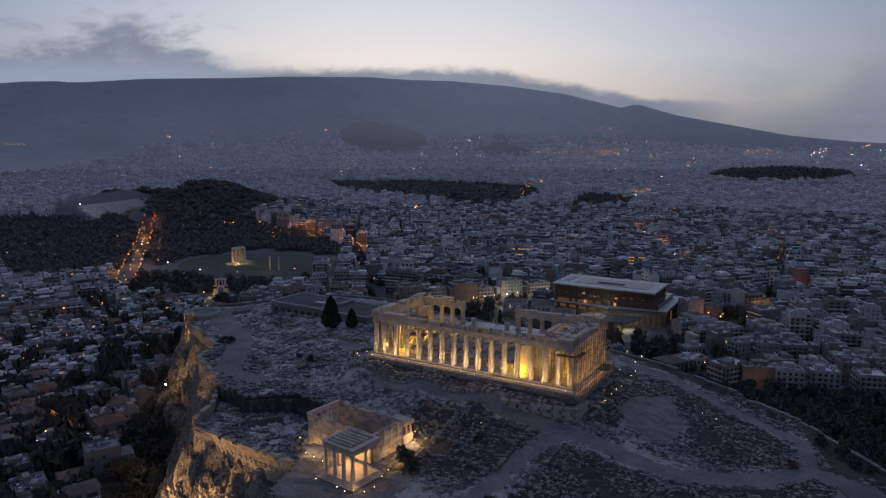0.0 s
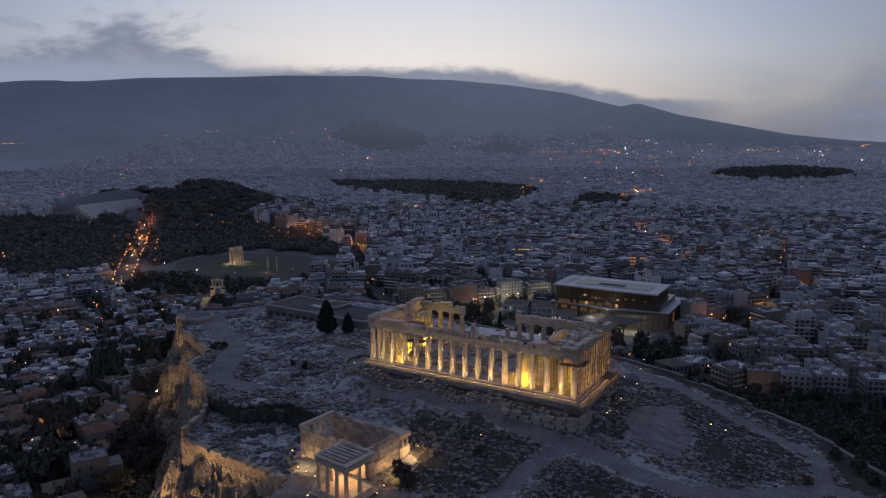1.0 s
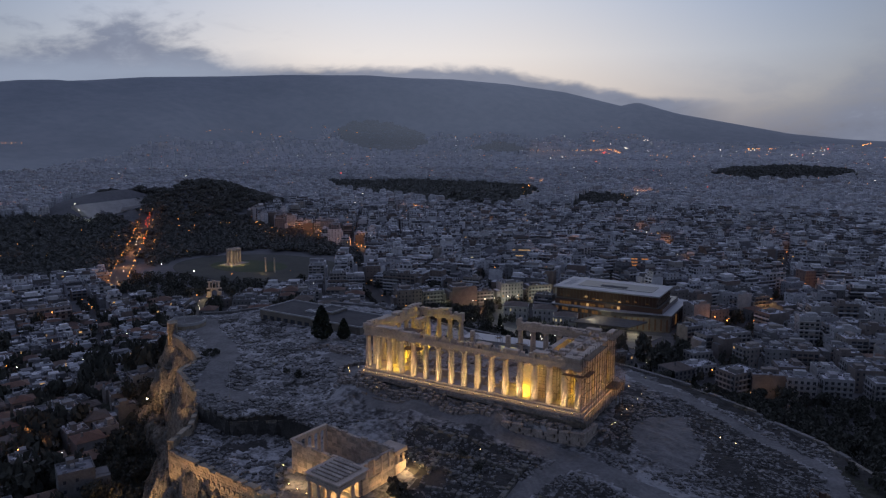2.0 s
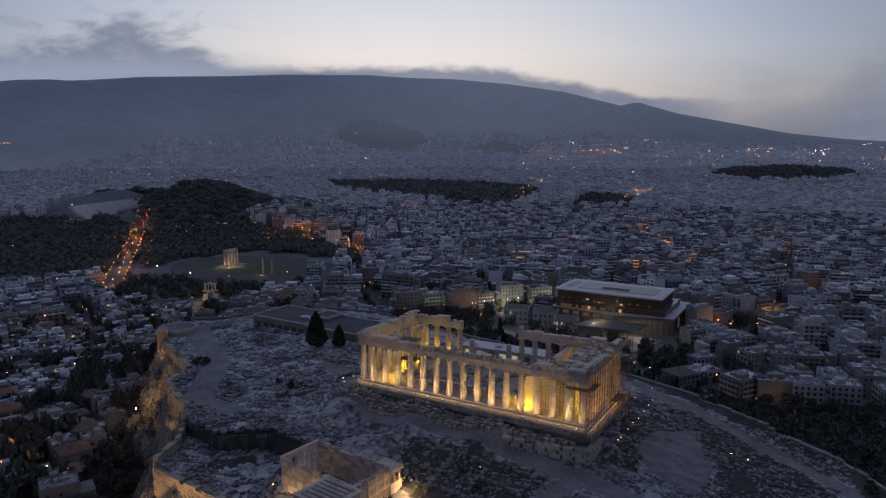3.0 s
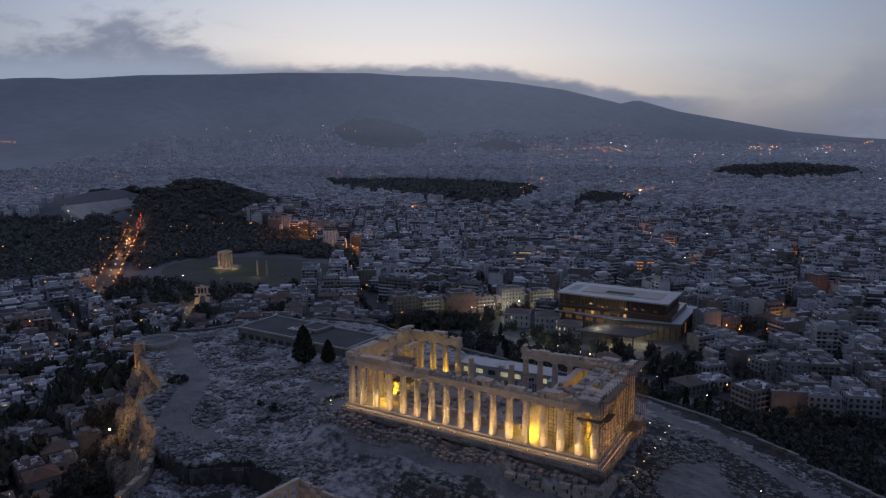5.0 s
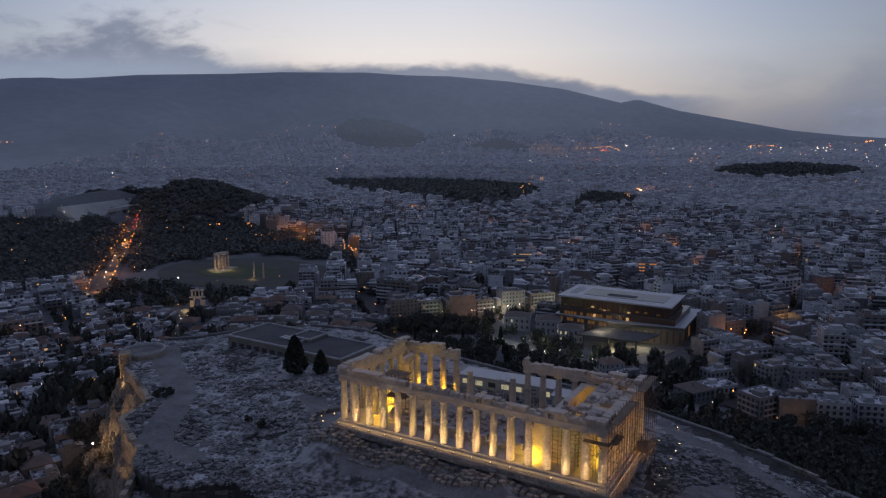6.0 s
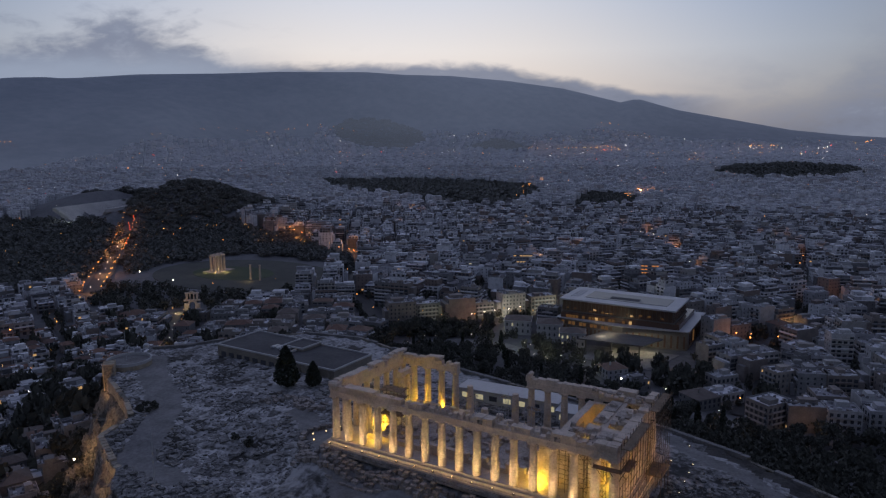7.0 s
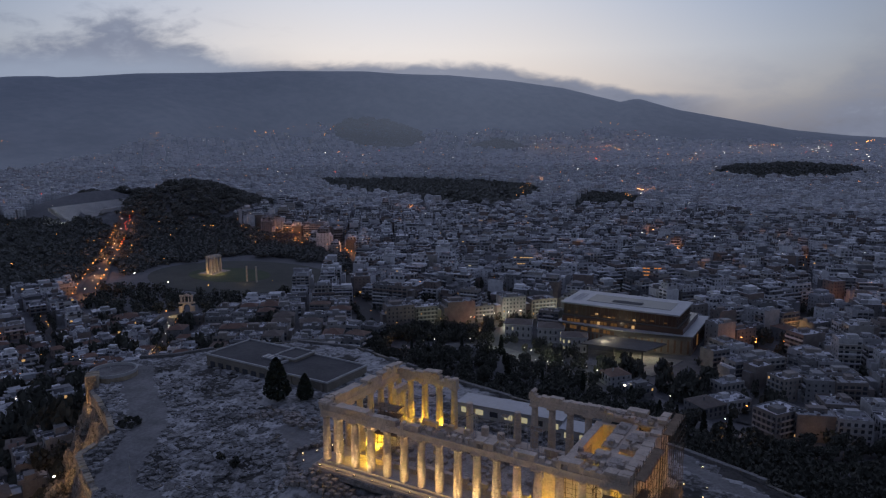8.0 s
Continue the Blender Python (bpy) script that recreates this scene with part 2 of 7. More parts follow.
MARBLE = surface("pale_marble", (0.46, 0.375, 0.30), (0.69, 0.575, 0.475), 0.7, 0.35, 2.6, 0.35, piece=0.10, stain=(0.40, 0.345, 0.285))
MARBLE_OLD = surface("weathered_marble", (0.28, 0.238, 0.205), (0.55, 0.475, 0.41), 0.85, 0.4, 2.2, 0.5, piece=0.18, stain=(0.17, 0.16, 0.15))
RUBBLE = surface("marble_rubble", (0.09, 0.089, 0.088), (0.33, 0.327, 0.32), 0.9, 0.5, 2.0, 0.4, island=0.6)
PLATEAU = surface("bare_limestone", (0.045, 0.045, 0.045), (0.40, 0.40, 0.40), 0.95, 0.05, 0.6, 0.9, stain=(0.05, 0.05, 0.046), contrast=(0.39, 0.58))
BEDROCK = surface("pale_bedrock", (0.07, 0.07, 0.07), (0.55, 0.55, 0.55), 0.92, 0.16, 0.9, 1.0, stain=(0.07, 0.07, 0.066), contrast=(0.36, 0.62))
STORED = surface("stored_marble", (0.19, 0.165, 0.148), (0.46, 0.415, 0.38), 0.9, 0.5, 2.4, 0.4, piece=0.45, stain=(0.10, 0.10, 0.095))
# darker stone for the low foundation walls
DARKSTONE = surface("dark_foundation_stone", (0.10, 0.099, 0.088), (0.27, 0.262, 0.24), 0.95, 0.4, 2.0, 0.5, piece=0.25)
# terrace stone with the shadow on its face put into the colour
SHADEWALL = surface("shade_toned_terrace_stone", (0.05, 0.05, 0.048), (0.15, 0.146, 0.14), 0.95, 0.4, 2.0, 0.6, piece=0.35)
GREYWALL = surface("grey_wall_stone", (0.12, 0.118, 0.115), (0.26, 0.255, 0.25), 0.92, 0.3, 1.9, 0.5, piece=0.22)
CLIFF = surface("grey_cliff_rock", (0.10, 0.095, 0.085), (0.38, 0.345, 0.29), 0.95, 0.12, 1.1, 1.0, stain=(0.05, 0.055, 0.04), relief=0.9)
PATHS = surface("worn_concrete_path", (0.105, 0.105, 0.105), (0.25, 0.248, 0.247), 0.9, 0.14, 1.1, 0.3, contrast=(0.28, 0.70))
GRASS = surface("dry_grass", (0.030, 0.034, 0.024), (0.085, 0.085, 0.062), 0.95, 0.15, 1.6, 0.6)
CITADEL = surface("citadel_masonry", (0.28, 0.24, 0.18), (0.50, 0.43, 0.33), 0.92, 0.3, 1.9, 0.5, piece=0.22)
# ground tones raised, the far quarter's most, to paint in haze
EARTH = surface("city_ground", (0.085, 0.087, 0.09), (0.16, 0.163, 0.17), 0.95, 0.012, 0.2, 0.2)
HAZEGROUND = surface("haze_paled_far_ground", (0.26, 0.265, 0.275), (0.38, 0.385, 0.395), 0.95, 0.012, 0.2, 0.2)


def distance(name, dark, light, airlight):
    """A far backdrop: scrub with the pale morning haze put into its colour and emission."""
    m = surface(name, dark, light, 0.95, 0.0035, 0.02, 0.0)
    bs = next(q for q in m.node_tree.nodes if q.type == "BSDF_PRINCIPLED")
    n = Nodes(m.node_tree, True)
    # the emitted haze is brighter towards the sunrise
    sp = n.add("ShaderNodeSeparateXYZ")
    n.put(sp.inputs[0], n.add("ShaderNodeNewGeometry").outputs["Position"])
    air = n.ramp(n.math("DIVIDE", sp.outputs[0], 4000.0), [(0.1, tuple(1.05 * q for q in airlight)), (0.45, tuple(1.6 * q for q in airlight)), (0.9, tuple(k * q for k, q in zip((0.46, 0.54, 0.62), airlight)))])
    # and the emission is stronger up by the ridge, where the morning cloud hangs
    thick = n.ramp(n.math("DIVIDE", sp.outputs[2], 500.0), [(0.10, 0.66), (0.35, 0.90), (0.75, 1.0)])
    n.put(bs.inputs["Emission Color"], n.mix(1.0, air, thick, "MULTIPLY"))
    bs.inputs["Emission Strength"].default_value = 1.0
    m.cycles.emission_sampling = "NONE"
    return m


# blue-grey base and faint glow together imitate haze over the ridge
SCRUB = distance("mountain_scrub_haze_glow", (0.15, 0.165, 0.19), (0.21, 0.22, 0.245), (0.034, 0.0415, 0.058))
ASPHALT = surface("asphalt", (0.040, 0.040, 0.042), (0.065, 0.065, 0.066), 0.8, 0.1, 1.0, 0.1)
LAWN = surface("pale_lawn", (0.045, 0.048, 0.042), (0.085, 0.087, 0.074), 0.95, 0.03, 0.4, 0.2)
TURF = surface("green_turf", (0.035, 0.055, 0.025), (0.065, 0.085, 0.04), 0.95, 0.05, 0.5, 0.2)
STEEL = surface("rusty_scaffold_steel", (0.055, 0.040, 0.030), (0.13, 0.10, 0.075), 0.6, 0.6, 3.0, 0.1)
PALESTEEL = surface("galvanised_steel", (0.30, 0.30, 0.31), (0.46, 0.46, 0.47), 0.5, 0.6, 3.0, 0.05)
TIMBER = surface("scaffold_boards", (0.12, 0.08, 0.05), (0.24, 0.17, 0.11), 0.8, 0.8, 4.0, 0.2)
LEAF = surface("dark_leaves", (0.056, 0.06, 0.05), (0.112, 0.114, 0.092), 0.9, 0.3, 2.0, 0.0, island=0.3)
CONIFER = surface("cypress_leaves", (0.018, 0.026, 0.018), (0.048, 0.058, 0.040), 0.9, 0.3, 2.0, 0.0, island=0.4)
BARK = surface("bark", (0.05, 0.04, 0.03), (0.10, 0.08, 0.06), 0.9, 0.8, 4.0, 0.4)
# wall tones scaled down to carry the facades' dawn shade in the paint
PAINTS = [surface("shaded_house_paint", tuple(0.40 * q for q in c), tuple(0.66 * q for q in c), 0.85, 0.25, 1.8, 0.1, piece=0.06) for c in
          ((0.80, 0.80, 0.81), (0.55, 0.55, 0.55), (0.66, 0.64, 0.61), (0.38, 0.38, 0.38), (0.58, 0.53, 0.48), (0.90, 0.90, 0.90), (0.42, 0.37, 0.34), (0.70, 0.70, 0.72))]
FLATS = [surface("flat_roof", tuple(0.7 * q for q in c), c, 0.85, 0.2, 1.2, 0.1) for c in ((0.46, 0.47, 0.49), (0.24, 0.24, 0.25), (0.70, 0.71, 0.74), (0.33, 0.33, 0.35), (0.80, 0.80, 0.83))]
CLAYS = [surface("clay_tiles", tuple(0.6 * q for q in c), c, 0.9, 0.4, 3.0, 0.3) for c in ((0.21, 0.13, 0.10), (0.25, 0.17, 0.13), (0.19, 0.16, 0.14))]
# far wood with the same haze glow painted in
FARWOODS = distance("far_wood_haze_glow", (0.11, 0.115, 0.125), (0.14, 0.145, 0.155), (0.040, 0.047, 0.066))
# both canopies lighter than their leaves, with haze put into the colour
PALEWOODS = surface("haze_paled_canopy", (0.13, 0.135, 0.125), (0.19, 0.19, 0.17), 0.95, 0.02, 0.3, 0.0, island=0.1)
WOODS = surface("haze_lifted_canopy", (0.115, 0.12, 0.112), (0.16, 0.163, 0.15), 0.95, 0.02, 0.3, 0.0, island=0.12)
ROOFFELT = surface("dark_roof_felt", (0.05, 0.05, 0.056), (0.095, 0.095, 0.10), 0.9, 0.08, 0.8, 0.1)
SEATS = surface("white_marble_seats", (0.55, 0.53, 0.51), (0.72, 0.70, 0.67), 0.8, 0.05, 0.6, 0.1)
PARAPET = surface("pale_parapet", (0.36, 0.36, 0.36), (0.52, 0.52, 0.52), 0.8, 0.2, 2.0, 0.1)
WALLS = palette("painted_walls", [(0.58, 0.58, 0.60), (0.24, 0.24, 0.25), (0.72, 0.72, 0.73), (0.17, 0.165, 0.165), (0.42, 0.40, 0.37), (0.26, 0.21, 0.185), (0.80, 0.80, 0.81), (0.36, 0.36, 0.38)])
# far walls lightened so the colour stands in for haze
HAZEWALLS = palette("haze_paled_far_walls", [(0.74, 0.75, 0.77), (0.62, 0.63, 0.65), (0.79, 0.79, 0.81), (0.56, 0.57, 0.59), (0.70, 0.68, 0.66), (0.58, 0.54, 0.53), (0.81, 0.81, 0.82), (0.68, 0.69, 0.72)], storeys=True)
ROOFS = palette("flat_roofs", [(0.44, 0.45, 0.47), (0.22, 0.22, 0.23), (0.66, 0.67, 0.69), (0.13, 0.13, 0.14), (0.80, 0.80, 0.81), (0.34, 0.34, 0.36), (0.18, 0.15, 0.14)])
# far roofs and farthest walls lightened too, as painted haze
HAZEROOFS = palette("haze_paled_far_roofs", [(0.60, 0.60, 0.62), (0.46, 0.46, 0.48), (0.68, 0.68, 0.70), (0.40, 0.40, 0.42), (0.74, 0.74, 0.75), (0.53, 0.53, 0.55)])
FARTHEST = palette("haze_paled_farthest_walls", [(0.80, 0.80, 0.82), (0.70, 0.71, 0.73), (0.82, 0.82, 0.83), (0.66, 0.67, 0.69), (0.76, 0.75, 0.74)])
SOIL = surface("dark_stony_soil", (0.028, 0.028, 0.026), (0.075, 0.072, 0.068), 0.95, 0.12, 1.4, 0.7)
TILES = palette("clay_roof_tiles", [(0.17, 0.10, 0.075), (0.22, 0.13, 0.095), (0.14, 0.09, 0.075), (0.20, 0.15, 0.12)])
PANE = glass("dark_window_glass", (0.07, 0.074, 0.085), 0.2)
GLASSWALL = glass("dark_facade_glass", (0.115, 0.075, 0.058), 0.25)
CONCRETE = surface("grey_concrete", (0.085, 0.083, 0.08), (0.15, 0.146, 0.14), 0.8, 0.15, 1.5, 0.1)
METALROOF = surface("pale_metal_roof", (0.36, 0.37, 0.39), (0.46, 0.47, 0.49), 0.45, 0.1, 1.0, 0.0)
SOLAR = surface("dark_skylight_glass", (0.06, 0.065, 0.075), (0.09, 0.096, 0.11), 0.35, 0.1, 1.0, 0.0)
TERRACE = surface("ochre_plaster", (0.17, 0.155, 0.13), (0.28, 0.25, 0.21), 0.9, 0.2, 1.5, 0.2)
L_AMBER = glowing("amber_light", (1.0, 0.34, 0.075), 6.0)
L_WHITE = glowing("white_light", (1.0, 0.88, 0.70), 10.0)
L_RED = glowing("red_light", (1.0, 0.07, 0.03), 8.0)
L_FLOOD = glowing("floodlight_lens", (1.0, 0.70, 0.34), 6.0)
L_YELLOW = glowing("yellow_lamp_lens", (1.0, 0.66, 0.12), 12.0)
L_WINDOW = glowing("lit_window", (1.0, 0.60, 0.26), 0.5)
L_DIM = glowing("dim_lit_glass", (1.0, 0.50, 0.2), 0.085)
L_OFFICE = glowing("lit_office_window", (1.0, 0.90, 0.58), 0.34)
L_DEEP = glowing("lit_orange_storey", (1.0, 0.36, 0.10), 0.55)

# ---------------------------------------------------------------- geometry helpers
class Geo:
    """Gathers vertices and faces for one mesh."""

    def __init__(self):
        self.v, self.f, self.n = [], [], 0

    def add(self, verts, faces):
        verts = np.asarray(verts, float).reshape(-1, 3)
        self.v.append(verts)
        self.f.extend([[i + self.n for i in f] for f in faces])
        self.n += len(verts)
        return self

    def box(self, x, y, z, sx, sy, sz, rot=0.0, worn=0.0):
        """A box standing on (x, y, z), its middle; worn: how far its corners stray."""
        c, s = math.cos(rot), math.sin(rot)
        p = []
        for k in (0, 1):
            for i, j in ((-1, -1), (1, -1), (1, 1), (-1, 1)):
                a, b = i * sx / 2, j * sy / 2
                p.append((x + a * c - b * s, y + a * s + b * c, z + k * sz))
        p = np.array(p)
        if worn:
            p += np.random.uniform(-worn, worn, p.shape)
        return self.add(p, [(0, 3, 2, 1), (4, 5, 6, 7), (0, 1, 5, 4), (1, 2, 6, 5), (2, 3, 7, 6), (3, 0, 4, 7)])

    def prism(self, poly, z0, z1):
        k = len(poly)
        v = [(x, y, z0) for x, y in poly] + [(x, y, z1) for x, y in poly]
        return self.add(v, [tuple(range(k - 1, -1, -1)), tuple(range(k, 2 * k))] + [(i, (i + 1) % k, k + (i + 1) % k, k + i) for i in range(k)])

    def lathe(self, prof, seg=24, at=(0, 0, 0), flute=0.0):
        v, f = [], []
        for r, z in prof:
            for i in range(seg):
                a = 2 * math.pi * i / seg
                q = r * (1 - flute * (i % 2))
                v.append((at[0] + q * math.cos(a), at[1] + q * math.sin(a), at[2] + z))
        for k in range(len(prof) - 1):
            for i in range(seg):
                j = (i + 1) % seg
                f.append((k * seg + i, k * seg + j, (k + 1) * seg + j, (k + 1) * seg + i))
        f += [tuple(range(seg - 1, -1, -1)), tuple((len(prof) - 1) * seg + i for i in range(seg))]
        return self.add(v, f)

    def bar(self, a, b, r=0.05):
        a, b = Vector(a), Vector(b)
        d = (b - a).normalized()
        s = d.cross(Vector((0, 0, 1)) if abs(d.z) < 0.9 else Vector((1, 0, 0))).normalized() * r
        t = d.cross(s).normalized() * r
        v = [p + q for p in (a, b) for q in (s, t, -s, -t)]
        return self.add([tuple(p) for p in v], [(0, 1, 5, 4), (1, 2, 6, 5), (2, 3, 7, 6), (3, 0, 4, 7), (3, 2, 1, 0), (4, 5, 6, 7)])

    def mesh(self, name, *mats):
        me = bpy.data.meshes.new(name)
        me.from_pydata(np.concatenate(self.v).tolist() if self.v else [], [], self.f)
        for m in mats:
            me.materials.append(m)
        me.update()
        return me


def part(name, geo, material, parent, label=""):
    """One mesh object under a thing or a part."""
    me = geo if isinstance(geo, bpy.types.Mesh) else geo.mesh(name, material)
    ob = new(name, me)
    ob.parent = parent
    return tagged(ob, label)


def thing(name, label, category, at=(0, 0, 0), turn=0.0, group="", kind=""):
    ob = new(name)
    ob.empty_display_size = 0.5
    ob.matrix_world = pose(*at, 0, 0, turn)
    return tagged(ob, label, category, group, kind)


def solid(name, geo, material, label, category, group="", kind="", at=None, turn=0.0):
    """A thing that is one mesh."""
    me = geo if isinstance(geo, bpy.types.Mesh) else geo.mesh(name, material)
    ob = new(name, me)
    if at:
        ob.matrix_world = pose(*at, 0, 0, turn)
    return tagged(ob, label, category, group, kind)


def quads(name, verts, faces, mats, index=None, soft=False):
    """A large mesh from arrays of vertices and four-cornered faces."""
    me = bpy.data.meshes.new(name)
    verts, faces = np.asarray(verts, np.float32), np.asarray(faces, np.int32)
    me.vertices.add(len(verts))
    me.vertices.foreach_set("co", verts.ravel())
    me.loops.add(faces.size)
    me.loops.foreach_set("vertex_index", faces.ravel())
    me.polygons.add(len(faces))
    me.polygons.foreach_set("loop_start", np.arange(0, faces.size, 4, dtype=np.int32))
    for m in mats:
        me.materials.append(m)
    if index is not None:
        me.polygons.foreach_set("material_index", np.asarray(index, np.int32))
    me.polygons.foreach_set("use_smooth", np.full(len(faces), soft))
    me.update(calc_edges=True)
    me.validate()
    return me


BOX_F = np.array([(0, 3, 2, 1), (4, 5, 6, 7), (0, 1, 5, 4), (1, 2, 6, 5), (2, 3, 7, 6), (3, 0, 4, 7)])
BOX_V = np.array([(-.5, -.5, 0), (.5, -.5, 0), (.5, .5, 0), (-.5, .5, 0), (-.5, -.5, 1), (.5, -.5, 1), (.5, .5, 1), (-.5, .5, 1)])


def boxes(at, size, turn, worn=0.0, tilt=0.0):
    """Vertices and faces of many boxes at once: places of their feet, sizes and turns."""
    at, size, turn = np.asarray(at, float), np.asarray(size, float), np.asarray(turn, float)
    v = BOX_V[None] * size[:, None, :]
    if worn:
        v = v + np.random.uniform(-worn, worn, v.shape) * size.min(1)[:, None, None]
    if tilt:
        v[:, :, 2] += v[:, :, 0] * np.random.uniform(-tilt, tilt, (len(at), 1))
    c, s = np.cos(turn)[:, None], np.sin(turn)[:, None]
    x, y = v[:, :, 0] * c - v[:, :, 1] * s, v[:, :, 0] * s + v[:, :, 1] * c
    v = np.stack([x, y, v[:, :, 2]], -1) + at[:, None, :]
    f = BOX_F[None, 1:] + 8 * np.arange(len(at))[:, None, None]
    return v.reshape(-1, 3), f.reshape(-1, 4)


def smooth(a, b, x):
    t = np.clip((np.asarray(x, float) - a) / (b - a), 0, 1)
    return t * t * (3 - 2 * t)


def inside(x, y, poly):
    """Which points lie in a polygon."""
    x, y = np.asarray(x, float), np.asarray(y, float)
    hit = np.zeros(np.broadcast(x, y).shape, bool)
    for (x1, y1), (x2, y2) in zip(poly, poly[1:] + poly[:1]):
        if y1 != y2:
            hit ^= ((y1 > y) != (y2 > y)) & (x < (x2 - x1) * (y - y1) / (y2 - y1) + x1)
    return hit


def off_edge(x, y, poly, closed=True):
    """Distance to a polygon's outline."""
    best = np.full(np.broadcast(x, y).shape, 1e9)
    for (x1, y1), (x2, y2) in zip(poly, poly[1:] + (poly[:1] if closed else [])):
        dx, dy = x2 - x1, y2 - y1
        t = np.clip(((x - x1) * dx + (y - y1) * dy) / (dx * dx + dy * dy), 0, 1)
        best = np.minimum(best, np.hypot(x - x1 - t * dx, y - y1 - t * dy))
    return best


def ripple(x, y, size, seed=0):
    """Cheap rolling noise, -1 to 1."""
    r = np.random.RandomState(seed)
    out, amp, tot = 0.0, 1.0, 0.0
    for o in range(4):
        for k in range(3):
            a = r.uniform(0, 2 * math.pi)
            w = 2 * math.pi / size * 1.9 ** o * r.uniform(0.7, 1.3)
            out = out + amp * np.sin(w * (np.cos(a) * x + np.sin(a) * y) + r.uniform(0, 6.28) + 1.3 * np.sin(w * 0.43 * (np.sin(a) * x - np.cos(a) * y)))
            tot += amp
        amp *= 0.55
    return out / tot * 1.8


# ---------------------------------------------------------------- ground, mountain, citadel rock
HUB = (-80.0, 150.0)
RIDGE_AZ = [-180, -30, -1.7, 0.6, 4.2, 8.1, 12.2, 15.2, 16.5, 20.9, 25.4, 30.0, 33.6, 36.8, 43.5, 47.7, 53.8, 58.6, 62.8, 90, 180]
RIDGE_T = [0, 0.0, 0.0009, 0.0037, 0.0109, 0.0245, 0.0387, 0.0545, 0.0502, 0.0697, 0.0813, 0.0886, 0.0901, 0.0936, 0.0925, 0.0885, 0.0837, 0.0756, 0.0705, 0.04, 0]
HILLS = ((970, -700, 220, 66), (1190, -660, 150, 36), (640, -1300, 300, 24), (2150, -2950, 330, -26), (1500, -3120, 240, 24), (100, -2300, 300, 26))


def ground(x, y):
    """Height of the natural ground."""
    x, y = np.asarray(x, float), np.asarray(y, float)
    dx, dy = x - HUB[0], y - HUB[1]
    d, az = np.hypot(dx, dy), np.degrees(np.arctan2(dx, -dy))
    z = np.interp(d, [0, 900, 1300, 2000, 3000, 3700, 4600], [-78, -78, -73, -62, -28, 5, 30])
    top = 69 + 4700 * np.interp(az, RIDGE_AZ, RIDGE_T)
    foot = np.interp(az, [0, 12, 25, 45, 52, 64], [3900, 3700, 3500, 3300, 2500, 2300])
    z = z + (top - z) * smooth(0, 1, (d - foot) / (4720 - foot)) ** 1.15
    for cx, cy, r, h in HILLS:
        q = np.hypot(x - cx, y - cy) / r
        z = z + h * np.exp(-2 * q * q)
    # hollow of the stadium
    u, w = (x - 1040) * 0.30 - (y + 610) * 0.954, (x - 1040) * 0.954 + (y + 610) * 0.30
    bowl = np.clip(np.hypot(np.maximum(np.abs(u) - 75, 0), w), 0, 400)
    near = np.hypot(x - 1040, y + 610) < 190
    z = np.where(near & (u < -75), np.minimum(z, -66 + 0.45 * np.abs(w)), z)
    z = np.where(near & (u >= -75), np.minimum(z, -66 + np.maximum(0, bowl - 22) * 0.85), z)
    z = z + 22 * ripple(x, y, 1500.0, 11) * smooth(3300, 4000, d) * smooth(69, 240, z) * (1 - smooth(4300, 4600, d))
    q = np.hypot((x - 20) / 1.55, y - 5)
    return z + 34 * (1 - smooth(70, 250, q))


RIM = [(-130, 58), (-95, 82), (-50, 92), (-12, 91), (13, 87), (17, 73), (61, 66), (66, 56), (74, 47), (80, 41), (90, 37.5), (99.5, 33.5), (102, 27), (106, 19), (118, 12), (140, 3),
       (154, -8), (159, -14), (157, -26), (148, -34), (138, -50), (118, -68), (92, -72), (60, -63), (20, -53), (-10, -48.5), (-32, -44.5), (-52, -38),
       (-72, -28), (-89, -18), (-107, 3), (-128, 26)]
LOW = [(17, 73), (61, 66), (66, 56), (74, 47.6), (55, 52.2), (43, 43.8), (30, 46), (27, 62)]
KNOWN = [(0, 0, -2.5), (33, 18, -1.9), (10, 18.5, -2.1), (-10, 19, -2.6), (-36, 25, -8), (20, 26, -5.4), (0, 26, -6.2), (-22, 27, -7.4), (-40, 0, -6.5), (-38, -30, -7), (0, -22, -5), (35, -22, -5), (60, 0, -5),
         (90, 10, -7.5), (107, 14, -8), (140, -12, -8.5), (110, -20, -7), (80, -18, -6.5), (60, 30, -8.3), (80, 36, -9.6), (45, 30, -8), (20, 35, -7.6),
         (0, 45, -9), (-5, 78, -12.1), (20, 80, -11.5), (2, 73, -12.0), (3, 77, -12.2), (9, 72, -12.0), (-5, 70, -11.9), (14, 67, -11.2), (-32, 62, -9.4), (-68, 32, -10.2), (-95, 13, -10.4), (-80, -10, -10), (-55, -10, -8.6), (-60, 60, -10), (50, -50, -6.5)]


TERRACE_FILL = [(-11.0, 16.0), (-11.0, 22.4), (-36.6, 19.4), (-36.8, 16.0)]


def plateau(x, y):
    """Height of the citadel's top."""
    x, y = np.asarray(x, float), np.asarray(y, float)
    sw, sz = 0.0, 0.0
    for px, py, pz in KNOWN:
        w = 1.0 / ((x - px) ** 2 + (y - py) ** 2 + 25.0) ** 1.6
        sw, sz = sw + w, sz + w * pz
    z = sz / sw
    z = np.where(inside(x, y, TERRACE_FILL), np.maximum(z, -4.5), z)
    return np.where(inside(x, y, LOW), -13.0 + (y - 60) * 0.03, z)


